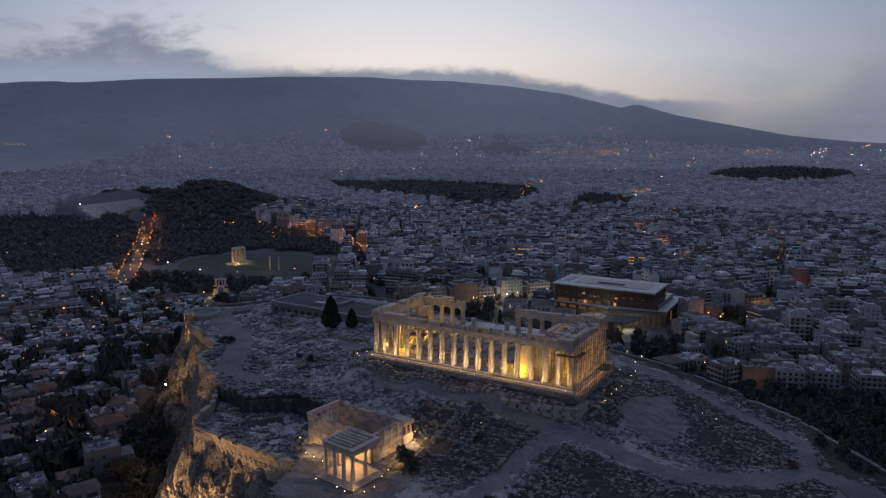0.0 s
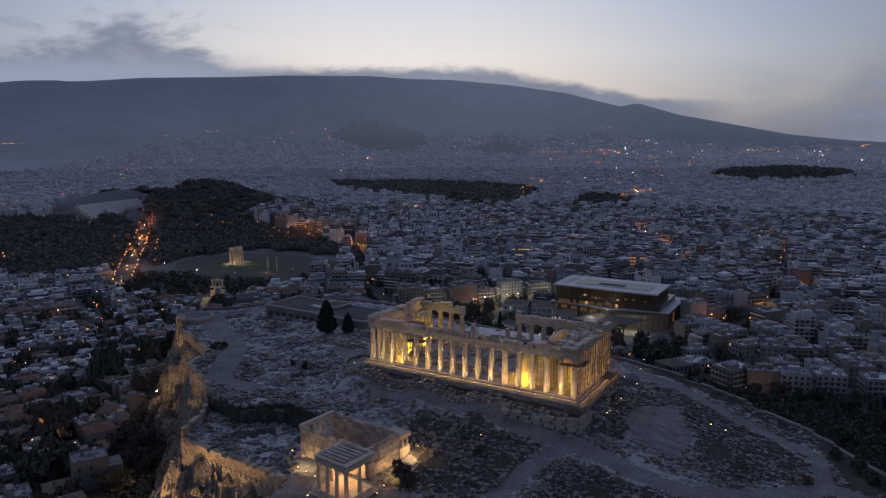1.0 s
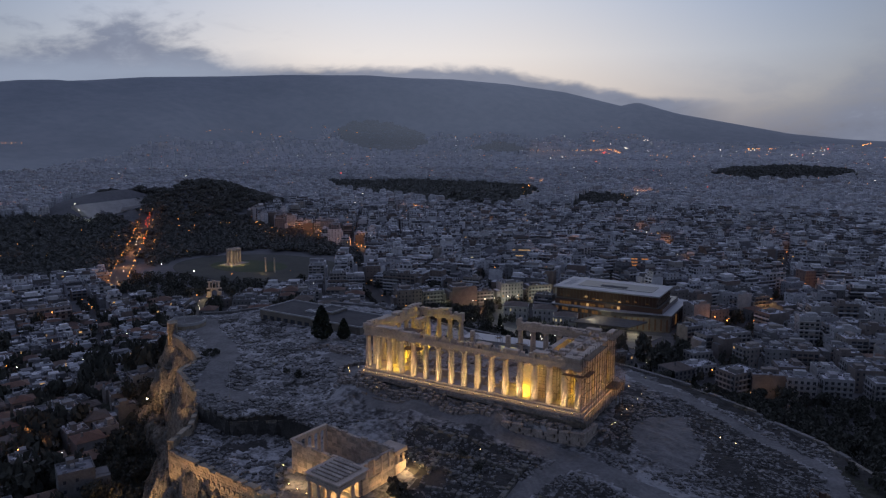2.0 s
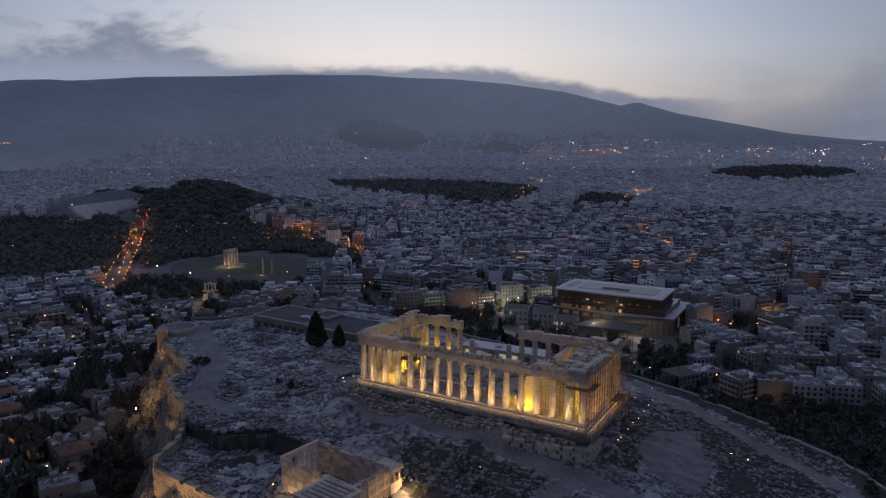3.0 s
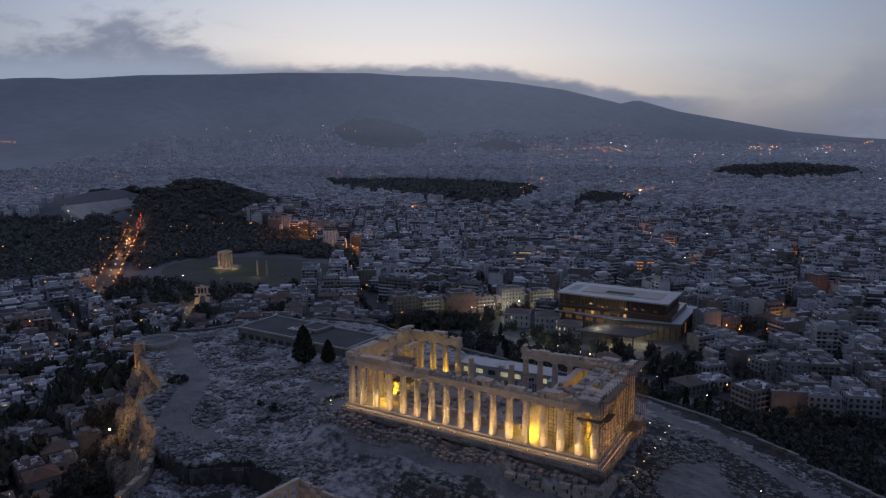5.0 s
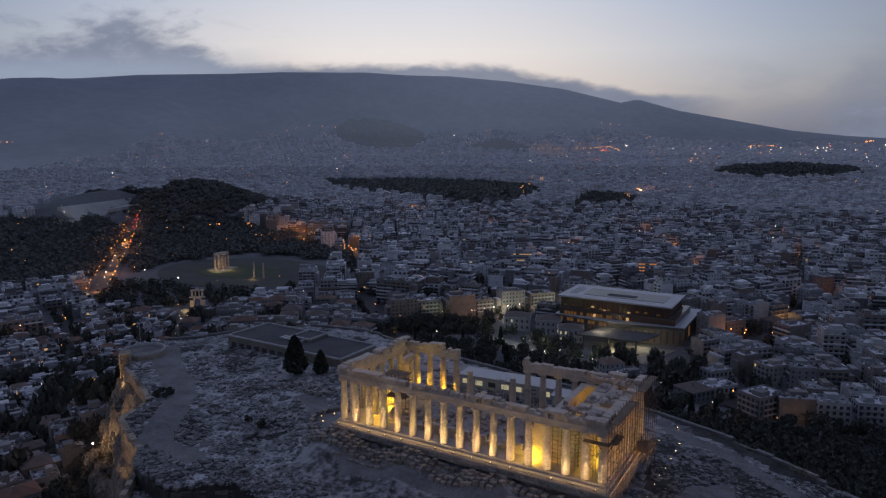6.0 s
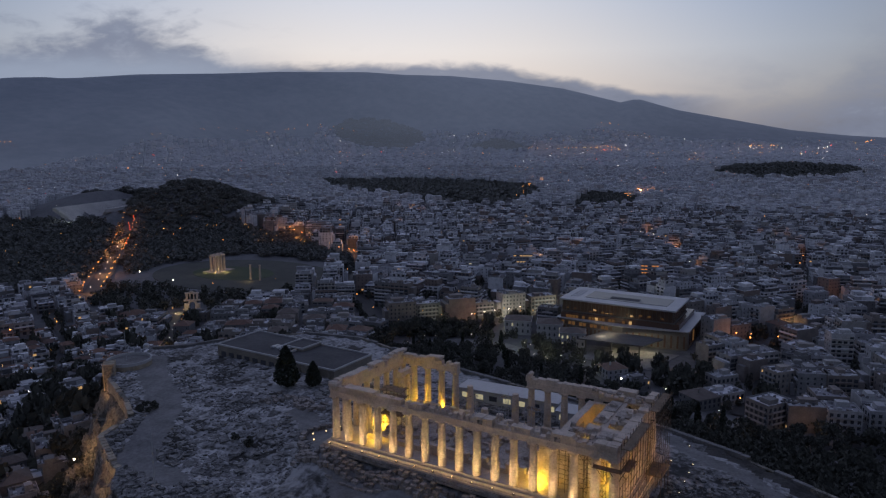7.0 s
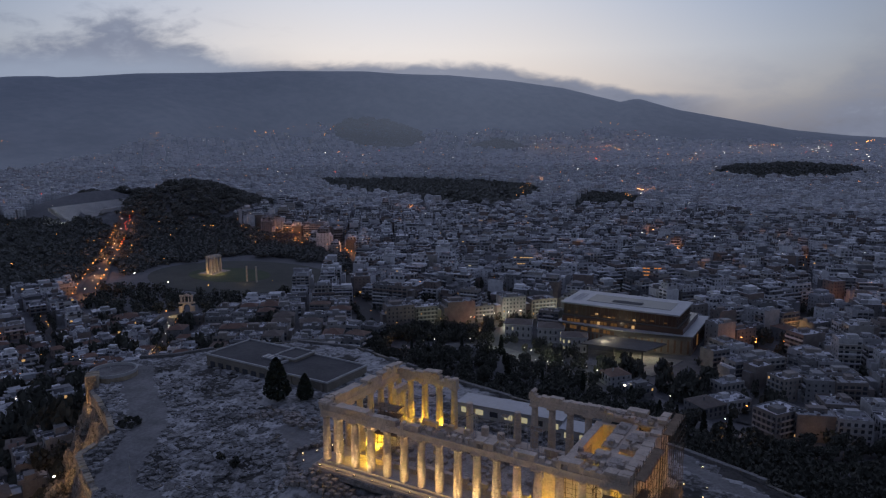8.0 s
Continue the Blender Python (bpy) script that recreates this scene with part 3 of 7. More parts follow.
def rock(x, y):
    """Height of the citadel rock: its top, its cliffs and the slopes below."""
    top = plateau(x, y)
    out = off_edge(x, y, RIM)
    inn = inside(x, y, RIM)
    rough = 0.5 + 0.5 * ripple(x, y, 26.0, 3)
    north = smooth(-10, 30, y)
    fall = 14 + 6 * rough + 16 * north
    reach = 5 + 13 * rough
    cliff = top - 5 - fall * smooth(0, 1, (out + 2.2 * ripple(x, y, 9.0, 5)) / reach) ** 0.8
    low = ground(x, y)
    far = smooth(14, 46, out)
    z = cliff * (1 - far) + low * far + 1.6 * ripple(x, y, 7.0, 8) * (1 - smooth(20, 44, out)) * smooth(0, 3, out)
    return np.where(inn, top, z)


def sheet(name, xs, ys, height, mats, index=None, soft=False):
    X, Y = np.meshgrid(xs, ys)
    V = np.stack([X, Y, height(X, Y)], -1).reshape(-1, 3)
    i = np.arange(len(ys) - 1)[:, None] * len(xs) + np.arange(len(xs) - 1)[None]
    F = np.stack([i, i + 1, i + 1 + len(xs), i + len(xs)], -1).reshape(-1, 4)
    idx = index(V[F].mean(1)) if index else None
    return quads(name, V, F, mats, idx, soft)


def build_ground():
    az = np.concatenate([np.arange(-25, 90, 0.5), np.arange(90, 335, 5.0)])
    rad = np.concatenate([[0.5], np.arange(30, 420, 18), np.geomspace(420, 4600, 64), [4660, 4720, 4790]])
    A, R = np.meshgrid(np.radians(az), rad)
    X, Y = HUB[0] + R * np.sin(A), HUB[1] - R * np.cos(A)
    Z = ground(X, Y)
    Z = np.where(R > 4740, Z - 60, Z)
    Z = np.where((X > -128) & (X < 183) & (Y > -103) & (Y < 124), Z - 9, Z)
    n = len(az)
    i = np.arange(len(rad) - 1)[:, None] * n
    j = np.arange(n)[None]
    k = (j + 1) % n
    F = np.stack([i + j, i + n + j, i + n + k, i + k], -1).reshape(-1, 4)
    V = np.stack([X, Y, Z], -1).reshape(-1, 3)
    c = V[F].mean(1)
    d = np.hypot(c[:, 0] - HUB[0], c[:, 1] - HUB[1])
    a = np.degrees(np.arctan2(c[:, 0] - HUB[0], HUB[1] - c[:, 1]))
    idx = (d > np.interp(a, [0, 12, 25, 45, 52, 64], [4150, 3800, 3600, 3450, 2420, 2300]))
    low = ~idx
    tagged(new("ground", quads("ground", V, F[low], [EARTH, HAZEGROUND], (d > 2300)[low], True)), "dark city ground reaching to the mountain's foot", "ground", kind="structure")
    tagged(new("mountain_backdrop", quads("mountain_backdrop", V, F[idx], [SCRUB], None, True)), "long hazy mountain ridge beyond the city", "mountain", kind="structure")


PATH_LINES = (([(60, -2), (44, 8), (37, 14), (22, 26), (5, 23), (-14, 24), (-30, 26), (-38, 27)], 3.6), ([(-38, 27), (-33, 46), (-32, 66), (-34, 90)], 2.6),
              ([(-38, 27), (-54, 31), (-68, 33), (-84, 26), (-95, 14), (-104, 18)], 3.4), ([(-95, 14), (-92, -2), (-72, -16), (-52, -29), (-40, -34), (-34, -40)], 2.2),
              ([(84, 34), (92, 22), (100, 12), (108, 6), (130, -6), (146, -18)], 5.0), ([(84, 34), (64, 38)], 3.5))
FIELDS = ([(-40, 36), (-36, 95), (-95, 84), (-112, 50), (-96, 24), (-70, 39), (-54, 36)], [(-54, -24), (-65, -20), (-79, -10), (-89.5, 3), (-89, 12), (-79, 23), (-68, 20), (-62, -3)],
          [(-37, -16), (-42, 18), (-48, 18), (-46, -20)], [(-87, 25), (-94, 11), (-101, -4), (-110, 4), (-127, 28), (-112, 44), (-93, 33)])
SHRUBS = [(-92, -8), (-97.5, 6), (-99, 13), (-113, 14), (-109, -3), (-98, -14), (-90, -19)]
COURTYARD = [(-14, 64), (13, 64), (16, 72), (13, 85), (-14, 87)]
CLEARING = [(-47, -9), (-54.6, -16), (-64, 7.5), (-62, 20), (-51, 16), (-45, 5.5)]
RUINS = [(6, 31), (-31, 31), (-31, 58), (-9, 64), (-8, 52), (2, 47)]


def top_kind(c):
    """Paths, grass and cliff on the citadel rock."""
    x, y = c[:, 0], c[:, 1]
    inn = inside(x, y, RIM)
    idx = np.where(inn, 0, 1)
    wob = 0.8 * ripple(x, y, 9.0, 21)
    rolling = ripple(x, y, 34.0, 23)
    idx[inn & (x > 38) & (rolling + 0.35 * wob > 0.05)] = 6
    idx[inn & (x > 38) & (rolling + 0.35 * wob < -0.55)] = 4
    idx[inn & inside(x, y, RUINS)] = 4
    for field in FIELDS:
        idx[inn & inside(x + 2 * wob, y + 1.5 * wob, field)] = 4
    idx[inn & inside(x, y, SHRUBS)] = 3
    idx[inn & (x < -42) & (y < 8) & (off_edge(x, y, RIM) + wob < 4.5)] = 4
    idx[inn & inside(x + wob, y + wob, COURTYARD)] = 2
    # steep edge of the low court takes dark soil to imitate its shade
    idx[inn & (off_edge(x, y, LOW) < 1.7) & (y < 58)] = 4
    for line, half in PATH_LINES:
        idx[inn & (off_edge(x, y, line, False) + wob < half)] = 2
    idx[inn & inside(x + wob, y + wob, CLEARING)] = 2
    idx[inn & (np.hypot(x - 37, y - 60) + 2 * wob < 8)] = 6
    idx[~inn & (off_edge(x, y, RIM) + 5 * wob > 13)] = 3
    outer = np.maximum(np.maximum(y - 120, -100 - y), np.maximum(x - 178, -125 - x))
    idx[outer + 6 * wob > 8] = 5
    return idx


def rock_height(x, y):
    z = rock(x, y)
    inn = inside(x, y, RIM)
    flat = np.ones(z.shape)
    for line, half in PATH_LINES:
        flat = np.minimum(flat, smooth(half - 0.5, half + 3, off_edge(x, y, line, False)))
    edge = np.maximum(smooth(125, 150, y), np.maximum(smooth(185, 205, x), np.maximum(smooth(-130, -150, x), smooth(-105, -125, y))))
    z = z + np.where(inn, (0.32 * ripple(x, y, 6.0, 31) + 0.28 * ripple(x, y, 21.0, 32)) * flat, 0.0)
    return np.where(inn, z, z * (1 - edge) + (ground(x, y) + 0.5) * edge)


build_ground()
tagged(new("citadel_rock", sheet("citadel_rock", np.arange(-150, 205.5, 0.95), np.arange(-125, 150.5, 0.95), rock_height, [PLATEAU, CLIFF, PATHS, GRASS, SOIL, EARTH, BEDROCK], top_kind)),
       "flat-topped limestone hill with rubble, paths and steep cliffs", "rock", kind="structure")

# ---------------------------------------------------------------- great temple
COL_X = [33.74, 30.06] + [30.06 - 4.294 * i for i in range(1, 15)] + [-33.74]
COL_Y = [14.45, 10.77, 6.46, 2.16, -2.16, -6.46, -10.77, -14.45]


def column_shaft(h, r0=0.95, r1=0.74, seg=40):
    """A fluted shaft with drum joints."""
    prof = []
    drums = 11
    for k in range(drums):
        for q in (0.03, 0.5, 0.97):
            t = (k + q) / drums
            r = r0 + (r1 - r0) * t + 0.035 * math.sin(math.pi * t)
            prof.append((r if q == 0.5 else r - 0.012, t * h))
        prof.append((r0 + (r1 - r0) * (k + 1) / drums - 0.05, (k + 0.995) / drums * h))
    prof[0] = (prof[0][0], 0.0)
    return Geo().lathe(prof, seg, flute=0.055)


def doric_capital(r=0.76, top=1.02, h=0.85):
    g = Geo().lathe([(r, 0), (r + 0.02, 0.08), (r + 0.10, 0.22), (top - 0.03, h * 0.5), (top, h * 0.58)], 24)
    return g.box(0, 0, h * 0.58, 2 * top, 2 * top, h * 0.42, worn=0.02)


SHAFT, CAPITAL = column_shaft(9.58).mesh("shaft", MARBLE), doric_capital().mesh("capital", MARBLE)
SMALL_SHAFT = column_shaft(9.0, 0.82, 0.64, 32).mesh("shaft", MARBLE)
SMALL_CAPITAL = doric_capital(0.66, 0.88, 0.75).mesh("capital", MARBLE)


def column(parent, x, y, z=0.0, shaft=SHAFT, cap=CAPITAL, h=9.58):
    c = part("column", shaft, None, parent)
    c.location = (x, y, z)
    c.rotation_euler[2] = random.uniform(0, 0.3)
    if cap:
        k = part("capital", cap, None, c)
        k.location = (0, 0, h)
        k.rotation_euler[2] = -c.rotation_euler[2]
    return c


def broken(parent, x, y, h):
    t = min(h / 9.58, 1.0)
    c = part("column", column_shaft(h, 0.95, 0.95 - 0.21 * t, 32), MARBLE, parent, "half-rebuilt marble column")
    c.location = (x, y, 0.0)


def block(name, parent, x, y, z, sx, sy, sz, mat=None, worn=0.05, label=""):
    return part(name, Geo().box(x, y, z, sx, sy, sz, 0.0, worn), mat or MARBLE, parent, label)


def entablature(parent, axis, fixed, stations, out, frieze, cornice):
    """Architrave, frieze and cornice over a row of columns. axis: the row runs along x or y; out: which way it faces."""
    put = (lambda n, s, c, z, l, d, h, w=0.05: block(n, parent, s, fixed + c * out, z, l, d, h, None, w)) if axis == "x" else \
          (lambda n, s, c, z, l, d, h, w=0.05: block(n, parent, fixed + c * out, s, z, d, l, h, None, w))
    for i, (a, b) in enumerate(zip(stations, stations[1:])):
        m, l = (a + b) / 2, abs(a - b)
        put("architrave_block", m, 0.0, 10.43, l - 0.05, 1.75, 1.33, 0.03)
        if random.random() < frieze(i):
            h = random.choice((1.3, 1.3, 1.3, 1.1))
            for q in (0.0, 0.5):
                s = a + (b - a) * q
                put("triglyph", s, 0.05, 11.78, 0.86, 1.55, h, 0.03)
                if random.random() < 0.86:
                    put("metope", s + (b - a) * 0.25, 0.0, 11.79, l / 2 - 0.88, 1.47, h - random.choice((0.05, 0.05, 0.1, 0.4)), 0.04)
            if random.random() < cornice(i):
                for q in (0.25, 0.75):
                    if random.random() < 0.85:
                        put("cornice_block", a + (b - a) * q, 0.35, 13.12, l / 2 - 0.06, 2.3, random.uniform(0.45, 0.7), 0.07)
        else:
            for q in (0.15, 0.5, 0.8):
                if random.random() < 0.75:
                    put("frieze_backer", a + (b - a) * q, random.uniform(-0.3, 0.2), 11.78, random.uniform(0.8, 1.5), random.uniform(0.7, 1.2), random.uniform(0.4, 1.2), 0.1)


def build_temple():
    t = thing("great_temple", "ruined Doric marble temple with floodlit columns on a stepped base", "temple")
    for k, (grow, z) in enumerate(((0.0, -0.55), (0.72, -1.10), (1.44, -1.66))):
        part("step", Geo().box(0, 0, z, 69.5 + 2 * grow, 30.9 + 2 * grow, 0.55, 0, 0.01), MARBLE, t)
    # courses of the foundation
    for side in (-1, 1):
        for row in range(2):
            x = -36.4
            while x < 36.0:
                l = min(random.uniform(1.6, 2.8), 36.4 - x)
                part("foundation_block", Geo().box(x + l / 2, side * (16.6 + 0.12 * row), -2.2 - 0.56 * row, l - 0.05, 1.4, 0.53, 0, 0.04), STORED, t)
                x += l
    for row in range(4):
        y = -15.6
        while y < 15.6:
            l = min(random.uniform(1.6, 2.8), 15.9 - y)
            part("foundation_block", Geo().box(-35.7 - 0.1 * row, y + l / 2, -2.2 - 0.56 * row, 1.4, l - 0.05, 0.53, 0, 0.04), STORED, t)
            y += l
    part("foundation_core", Geo().box(0, 0, -6.5, 70.5, 31.5, 4.85), MARBLE_OLD, t)
    # outer colonnade
    for i, x in enumerate(COL_X):
        column(t, x, COL_Y[0])
        if i <= 4 or i >= 9:
            column(t, x, COL_Y[-1])
    for x, h in ((12.88, 7.4), (8.59, 2.1), (4.3, 1.4), (0.0, 7.6)):
        broken(t, x, COL_Y[-1], h)
    for y in COL_Y[1:-1]:
        column(t, COL_X[0], y)
        column(t, COL_X[-1], y)
    ends = lambda v: [v[0] + math.copysign(0.9, v[0])] + v[1:-1] + [v[-1] + math.copysign(0.9, v[-1])]
    NX, EY = ends(COL_X), [13.5] + COL_Y[1:-1] + [-13.5]
    entablature(t, "x", 14.45, NX, 1, lambda i: 1.0 if i < 6 or i > 12 else 0.55, lambda i: 0.75 if i < 3 or i > 12 else 0.12)
    entablature(t, "y", 33.74, EY, 1, lambda i: 1.0, lambda i: 0.8)
    entablature(t, "y", -33.74, EY, -1, lambda i: 1.0, lambda i: 0.9)
    entablature(t, "x", -14.45, NX[:5] + [16.3], -1, lambda i: 1.0, lambda i: 0.35)
    entablature(t, "x", -14.45, [-3.4] + NX[9:], -1, lambda i: 1.0, lambda i: 0.3)
    # what stands of the gables
    for x in (33.9, -33.9):
        for y, h in ((-14.6, 1.0), (-13.0, 1.3), (-11.2, 1.5), (-9.2, 1.1), (14.6, 0.9), (13.0, 1.2), (11.0, 1.0)):
            if x > 0 or abs(y) > 10:
                block("gable_block", t, x, y, 13.5, 1.7, random.uniform(1.3, 1.9), h * random.uniform(0.45, 0.7), None, 0.12)
    # inner building: west wall and porch, low walls between, east porch
    def wall(x0, x1, y, hs, thick=1.1):
        n = max(1, round((x1 - x0) / 1.5))
        for k in range(n):
            h = hs(k / max(1, n - 1))
            z, s = 0.0, (x1 - x0) / n
            while z < h - 0.2:
                c = 1.15 if z == 0 else 0.55 * 2
                block("wall_block", t, x0 + (k + 0.5) * s, y, z, s - 0.03, thick, min(c, h - z) - 0.02, None, 0.03)
                z += c
    wall(-29.0, -15.5, 10.6, lambda q: 11.5 if q < 0.62 else 11.5 - (q - 0.62) * 12)
    wall(-29.0, -20.0, -10.6, lambda q: 11.0)
    wall(-15.5, 27.0, 10.6, lambda q: 1.15 + (1.1 if random.random() < 0.35 else 0))
    wall(-19.0, 27.0, -10.6, lambda q: 1.15 + (1.1 if random.random() < 0.3 else 0))
    for y0, y1 in ((-10.0, -2.6), (2.6, 10.0)):
        for z in np.arange(0, 11, 1.1):
            for k in range(4):
                s = (y1 - y0) / 4
                block("wall_block", t, -21.0, y0 + (k + 0.5) * s, z, 1.7, s - 0.03, 1.07, None, 0.03)
    block("lintel", t, -21.0, 0.0, 9.6, 1.7, 8.0, 1.4)
    for y in (-8.6, -5.16, -1.72, 1.72, 5.16, 8.6):
        column(t, -28.6, y, 0.35, SMALL_SHAFT, SMALL_CAPITAL, 9.0)
        block("architrave_block", t, -28.6, y, 10.1, 1.5, 3.4, 2.2, None, 0.05)
    for y, h in ((-8.6, 9.0), (-5.16, 9.0), (-1.72, 6.0), (1.72, 4.5), (5.16, 7.0), (8.6, 9.0)):
        if h == 9.0:
            column(t, 28.3, y, 0.35, SMALL_SHAFT, SMALL_CAPITAL, 9.0)
        else:
            broken(t, 28.3, y, h)
    block("architrave_block", t, 28.3, -6.9, 10.1, 1.4, 5.0, 1.2)
    # stone ceiling left over the west end, with loose blocks on it
    for k in range(13):
        y = -13.2 + k * 2.2
        for x in (-31.2, -27.0, -24.2):
            if x > -25 and -9.5 < y < 7.5 or x > -30 and abs(y) > 10 or random.random() < 0.14:
                continue
            block("ceiling_slab", t, x, y, 11.9 + random.uniform(-0.1, 0.2), 4.2 if x < -30 else 2.7, 2.1, random.uniform(0.4, 1.0), random.choice((MARBLE, MARBLE_OLD, MARBLE_OLD)), 0.12)
            if random.random() < 0.5:
                block("loose_block", t, x + random.uniform(-.8, .8), y, 12.75, random.uniform(0.7, 1.6), random.uniform(0.6, 1.4), random.uniform(0.4, 1.0), MARBLE_OLD, 0.15)
    for k in range(60):
        x = random.uniform(-34.2, -20.5)
        block("loose_block", t, x, random.choice((-1, 1)) * random.uniform(10.4, 14.2) if x > -31 else random.uniform(-14, 14), 12.6 if x > -31 else 12.9, random.uniform(0.4, 1.3), random.uniform(0.4, 1.0), random.uniform(0.4, 1.0), random.choice((MARBLE, MARBLE_OLD)), 0.16)
    for k in range(70):
        block("loose_block", t, random.uniform(-15, 32), 14.1 + random.uniform(-0.5, 0.4), 11.77, random.uniform(0.3, 0.8), random.uniform(0.4, 1.0), random.uniform(0.7, 1.5), random.choice((MARBLE, MARBLE_OLD)), 0.12)
    # steps of the inner floor and loose blocks lying on it
    part("inner_floor", Geo().box(0, 0, 0.004, 59, 21.9, 0.34, 0, 0.0), MARBLE_OLD, t)
    # fallen blocks on the floor
    for k in range(120):
        x, y = random.uniform(-17, 26), random.uniform(-9.4, 9.4)
        ob = solid("marble_block", Geo().box(0, 0, 0, random.uniform(0.8, 2.2), random.uniform(0.6, 1.2), random.uniform(0.4, 1.1), 0, 0.08), MARBLE_OLD,
                   "loose ancient marble block lying on the temple floor", "stone block", "blocks on the temple floor", at=(x, y, 0.344), turn=random.uniform(0, 180))


def lattice(a, b, w):
    """A four-chord lattice beam from a to b."""
    g = Geo()
    a, b = Vector(a), Vector(b)
    d = (b - a).normalized()
    u = d.cross(Vector((0, 0, 1)) if abs(d.z) < 0.9 else Vector((1, 0, 0))).normalized() * w
    v = d.cross(u).normalized() * w
    n = max(3, int((b - a).length / (2.2 * w)))
    corner = (u + v, u - v, -u - v, -u + v)
    for q in corner:
        g.bar(a + q, b + q, 0.06)
    for k in range(n):
        p0, p1 = a.lerp(b, k / n), a.lerp(b, (k + 1) / n)
        for i in range(4):
            q, r = corner[i], corner[(i + 1) % 4]
            g.bar(p0 + (q if k % 2 else r), p1 + (r if k % 2 else q), 0.04)
    return g


def scaffold(label, at, turn, nx, ny, levels, step=2.0, decks=2, steel=None):
    s = thing("scaffold", label, "scaffold", at, turn)
    metal = steel or STEEL
    h = levels * step
    post = Geo().bar((0, 0, 0), (0, 0, h + 0.9), 0.05).mesh("post", metal)
    lx, ly = Geo().bar((0, 0, 0), (nx * step, 0, 0), 0.04).mesh("ledger", metal), Geo().bar((0, 0, 0), (0, ny * step, 0), 0.04).mesh("ledger", metal)
    brace = Geo().bar((0, 0, 0), (step, 0, step), 0.035).mesh("brace", metal)
    deck = Geo().box(nx * step / 2, ny * step / 2, 0, nx * step, ny * step * 0.9, 0.06).mesh("deck", TIMBER)
    for i in range(nx + 1):
        for j in range(ny + 1):
            part("post", post, None, s).location = (i * step, j * step, 0)
    for k in range(1, levels + 1):
        for j in range(ny + 1):
            part("ledger", lx, None, s).location = (0, j * step, k * step)
        for i in (0, nx):
            part("ledger", ly, None, s).location = (i * step, 0, k * step)
        part("brace", brace, None, s).location = (step * ((k - 1) % nx), 0, (k - 1) * step)
        if k >= decks and (k % 2 == 0 or k == levels):
            part("deck", deck, None, s).location = (0, 0, k * step - 0.1)
    return s


def build_works():
    scaffold("rusty steel scaffold with timber decks round a temple corner", (-37.7, 17.4, -3.6), -90, 7, 1, 9, 2.0, 9)
    corner = thing("work_platform", "dark timber work platform bracketed round the temple's corner", "platform", (-34.6, 15.2, 9.2))
    for x, y, l, w in ((1.6, 1.2, 5.6, 1.5), (-1.5, -2.2, 1.6, 5.4)):
        part("deck", Geo().box(x, y, 0, l, w, 0.12, 0, 0.02), TIMBER, corner)
        for q in (-0.45, 0.0, 0.45):
            part("bracket", Geo().bar((x + q * (l if l > w else 0), y + q * (w if w > l else 0), 0), (x * 0.5 + q * (l if l > w else 0), y * 0.3 + q * (w if w > l else 0), -1.6), 0.07), STEEL, corner)
            part("post", Geo().bar((x + q * (l if l > w else 0), y + (0.7 if l > w else q * w), 0), (x + q * (l if l > w else 0), y + (0.7 if l > w else q * w), 1.1), 0.05), STEEL, corner)
    scaffold("orange-lit steel scaffold inside the temple's corner", (-31.4, 11.6, 0.02), 0, 2, 1, 4, 2.0, 9)
    scaffold("pale steel scaffold tower between broken columns", (1.2, -12.9, 0.02), 4, 1, 1, 4, 1.8, 4, PALESTEEL)
    scaffold("pale steel scaffold tower on the temple floor", (-9.5, -8.6, 0.344), -6, 2, 1, 4, 1.8, 3, PALESTEEL)
    scaffold("pale steel scaffold by the ruined porch", (-13.6, 2.0, 0.344), 12, 1, 2, 3, 1.8, 3, PALESTEEL)
    d = thing("derrick", "pale lattice derrick crane standing inside the temple", "crane", (6.0, -4.0, 0.344), 0)
    part("mast", lattice((0, 0, 0), (0, 0, 9.5), 0.45), PALESTEEL, d)
    part("jib", lattice((0, 0, 1.2), (-12.5, 4.0, 5.2), 0.35), PALESTEEL, d)
    part("stay", Geo().bar((0, 0, 9.5), (-12.5, 4.0, 5.2), 0.04), STEEL, d)
    part("stay", Geo().bar((0, 0, 9.5), (13.0, -6.0, 0.6), 0.04), STEEL, d)
    part("base", Geo().box(0, 0, -0.02, 2.4, 2.4, 0.35, 0, 0.03), STEEL, d)
    scaffold("thin steel scaffold on the temple's far corner", (-37.5, -3.4, -3.6), -90, 6, 1, 9, 2.0, 9)
    scaffold("brown scaffold tower inside the ruined temple", (21.5, 1.5, 0.344), 8, 3, 2, 5)
    scaffold("steel scaffold beside the temple's inner wall", (-27.5, 11.3, 0.35), 0, 3, 1, 5, 2.0, 5)
    c = thing("hoist", "steel lattice hoist standing on the temple floor", "crane", (10.5, 11.8, 0.344), 15)
    for a, b in (((-1.2, -0.8, 0), (0, 0, 8.2)), ((1.2, -0.8, 0), (0, 0, 8.2)), ((0, 1.2, 0), (0, 0, 8.2))):
        part("leg", Geo().bar(a, b, 0.11), STEEL, c)
    part("jib", Geo().bar((0, 0, 8.2), (1.5, -1.5, 7.4), 0.12), STEEL, c)
    p = thing("timber_platform", "timber work platform on the temple's front steps", "platform", (-37.0, -7.0, -6.2))
    part("deck", Geo().box(0, 0, 6.2, 3.6, 7.0, 0.14), TIMBER, p)
    for x in (-1.6, 1.6):
        for y in (-3.3, 0, 3.3):
            part("post", Geo().box(x, y, -1.0, 0.14, 0.14, 8.2), STEEL, p)
        part("rail", Geo().box(x, 0, 7.2, 0.07, 6.8, 0.08), STEEL, p)
    # terrace of large blocks at the north-west corner
    w = thing("terrace_wall", "low retaining wall of large squared marble blocks", "wall")
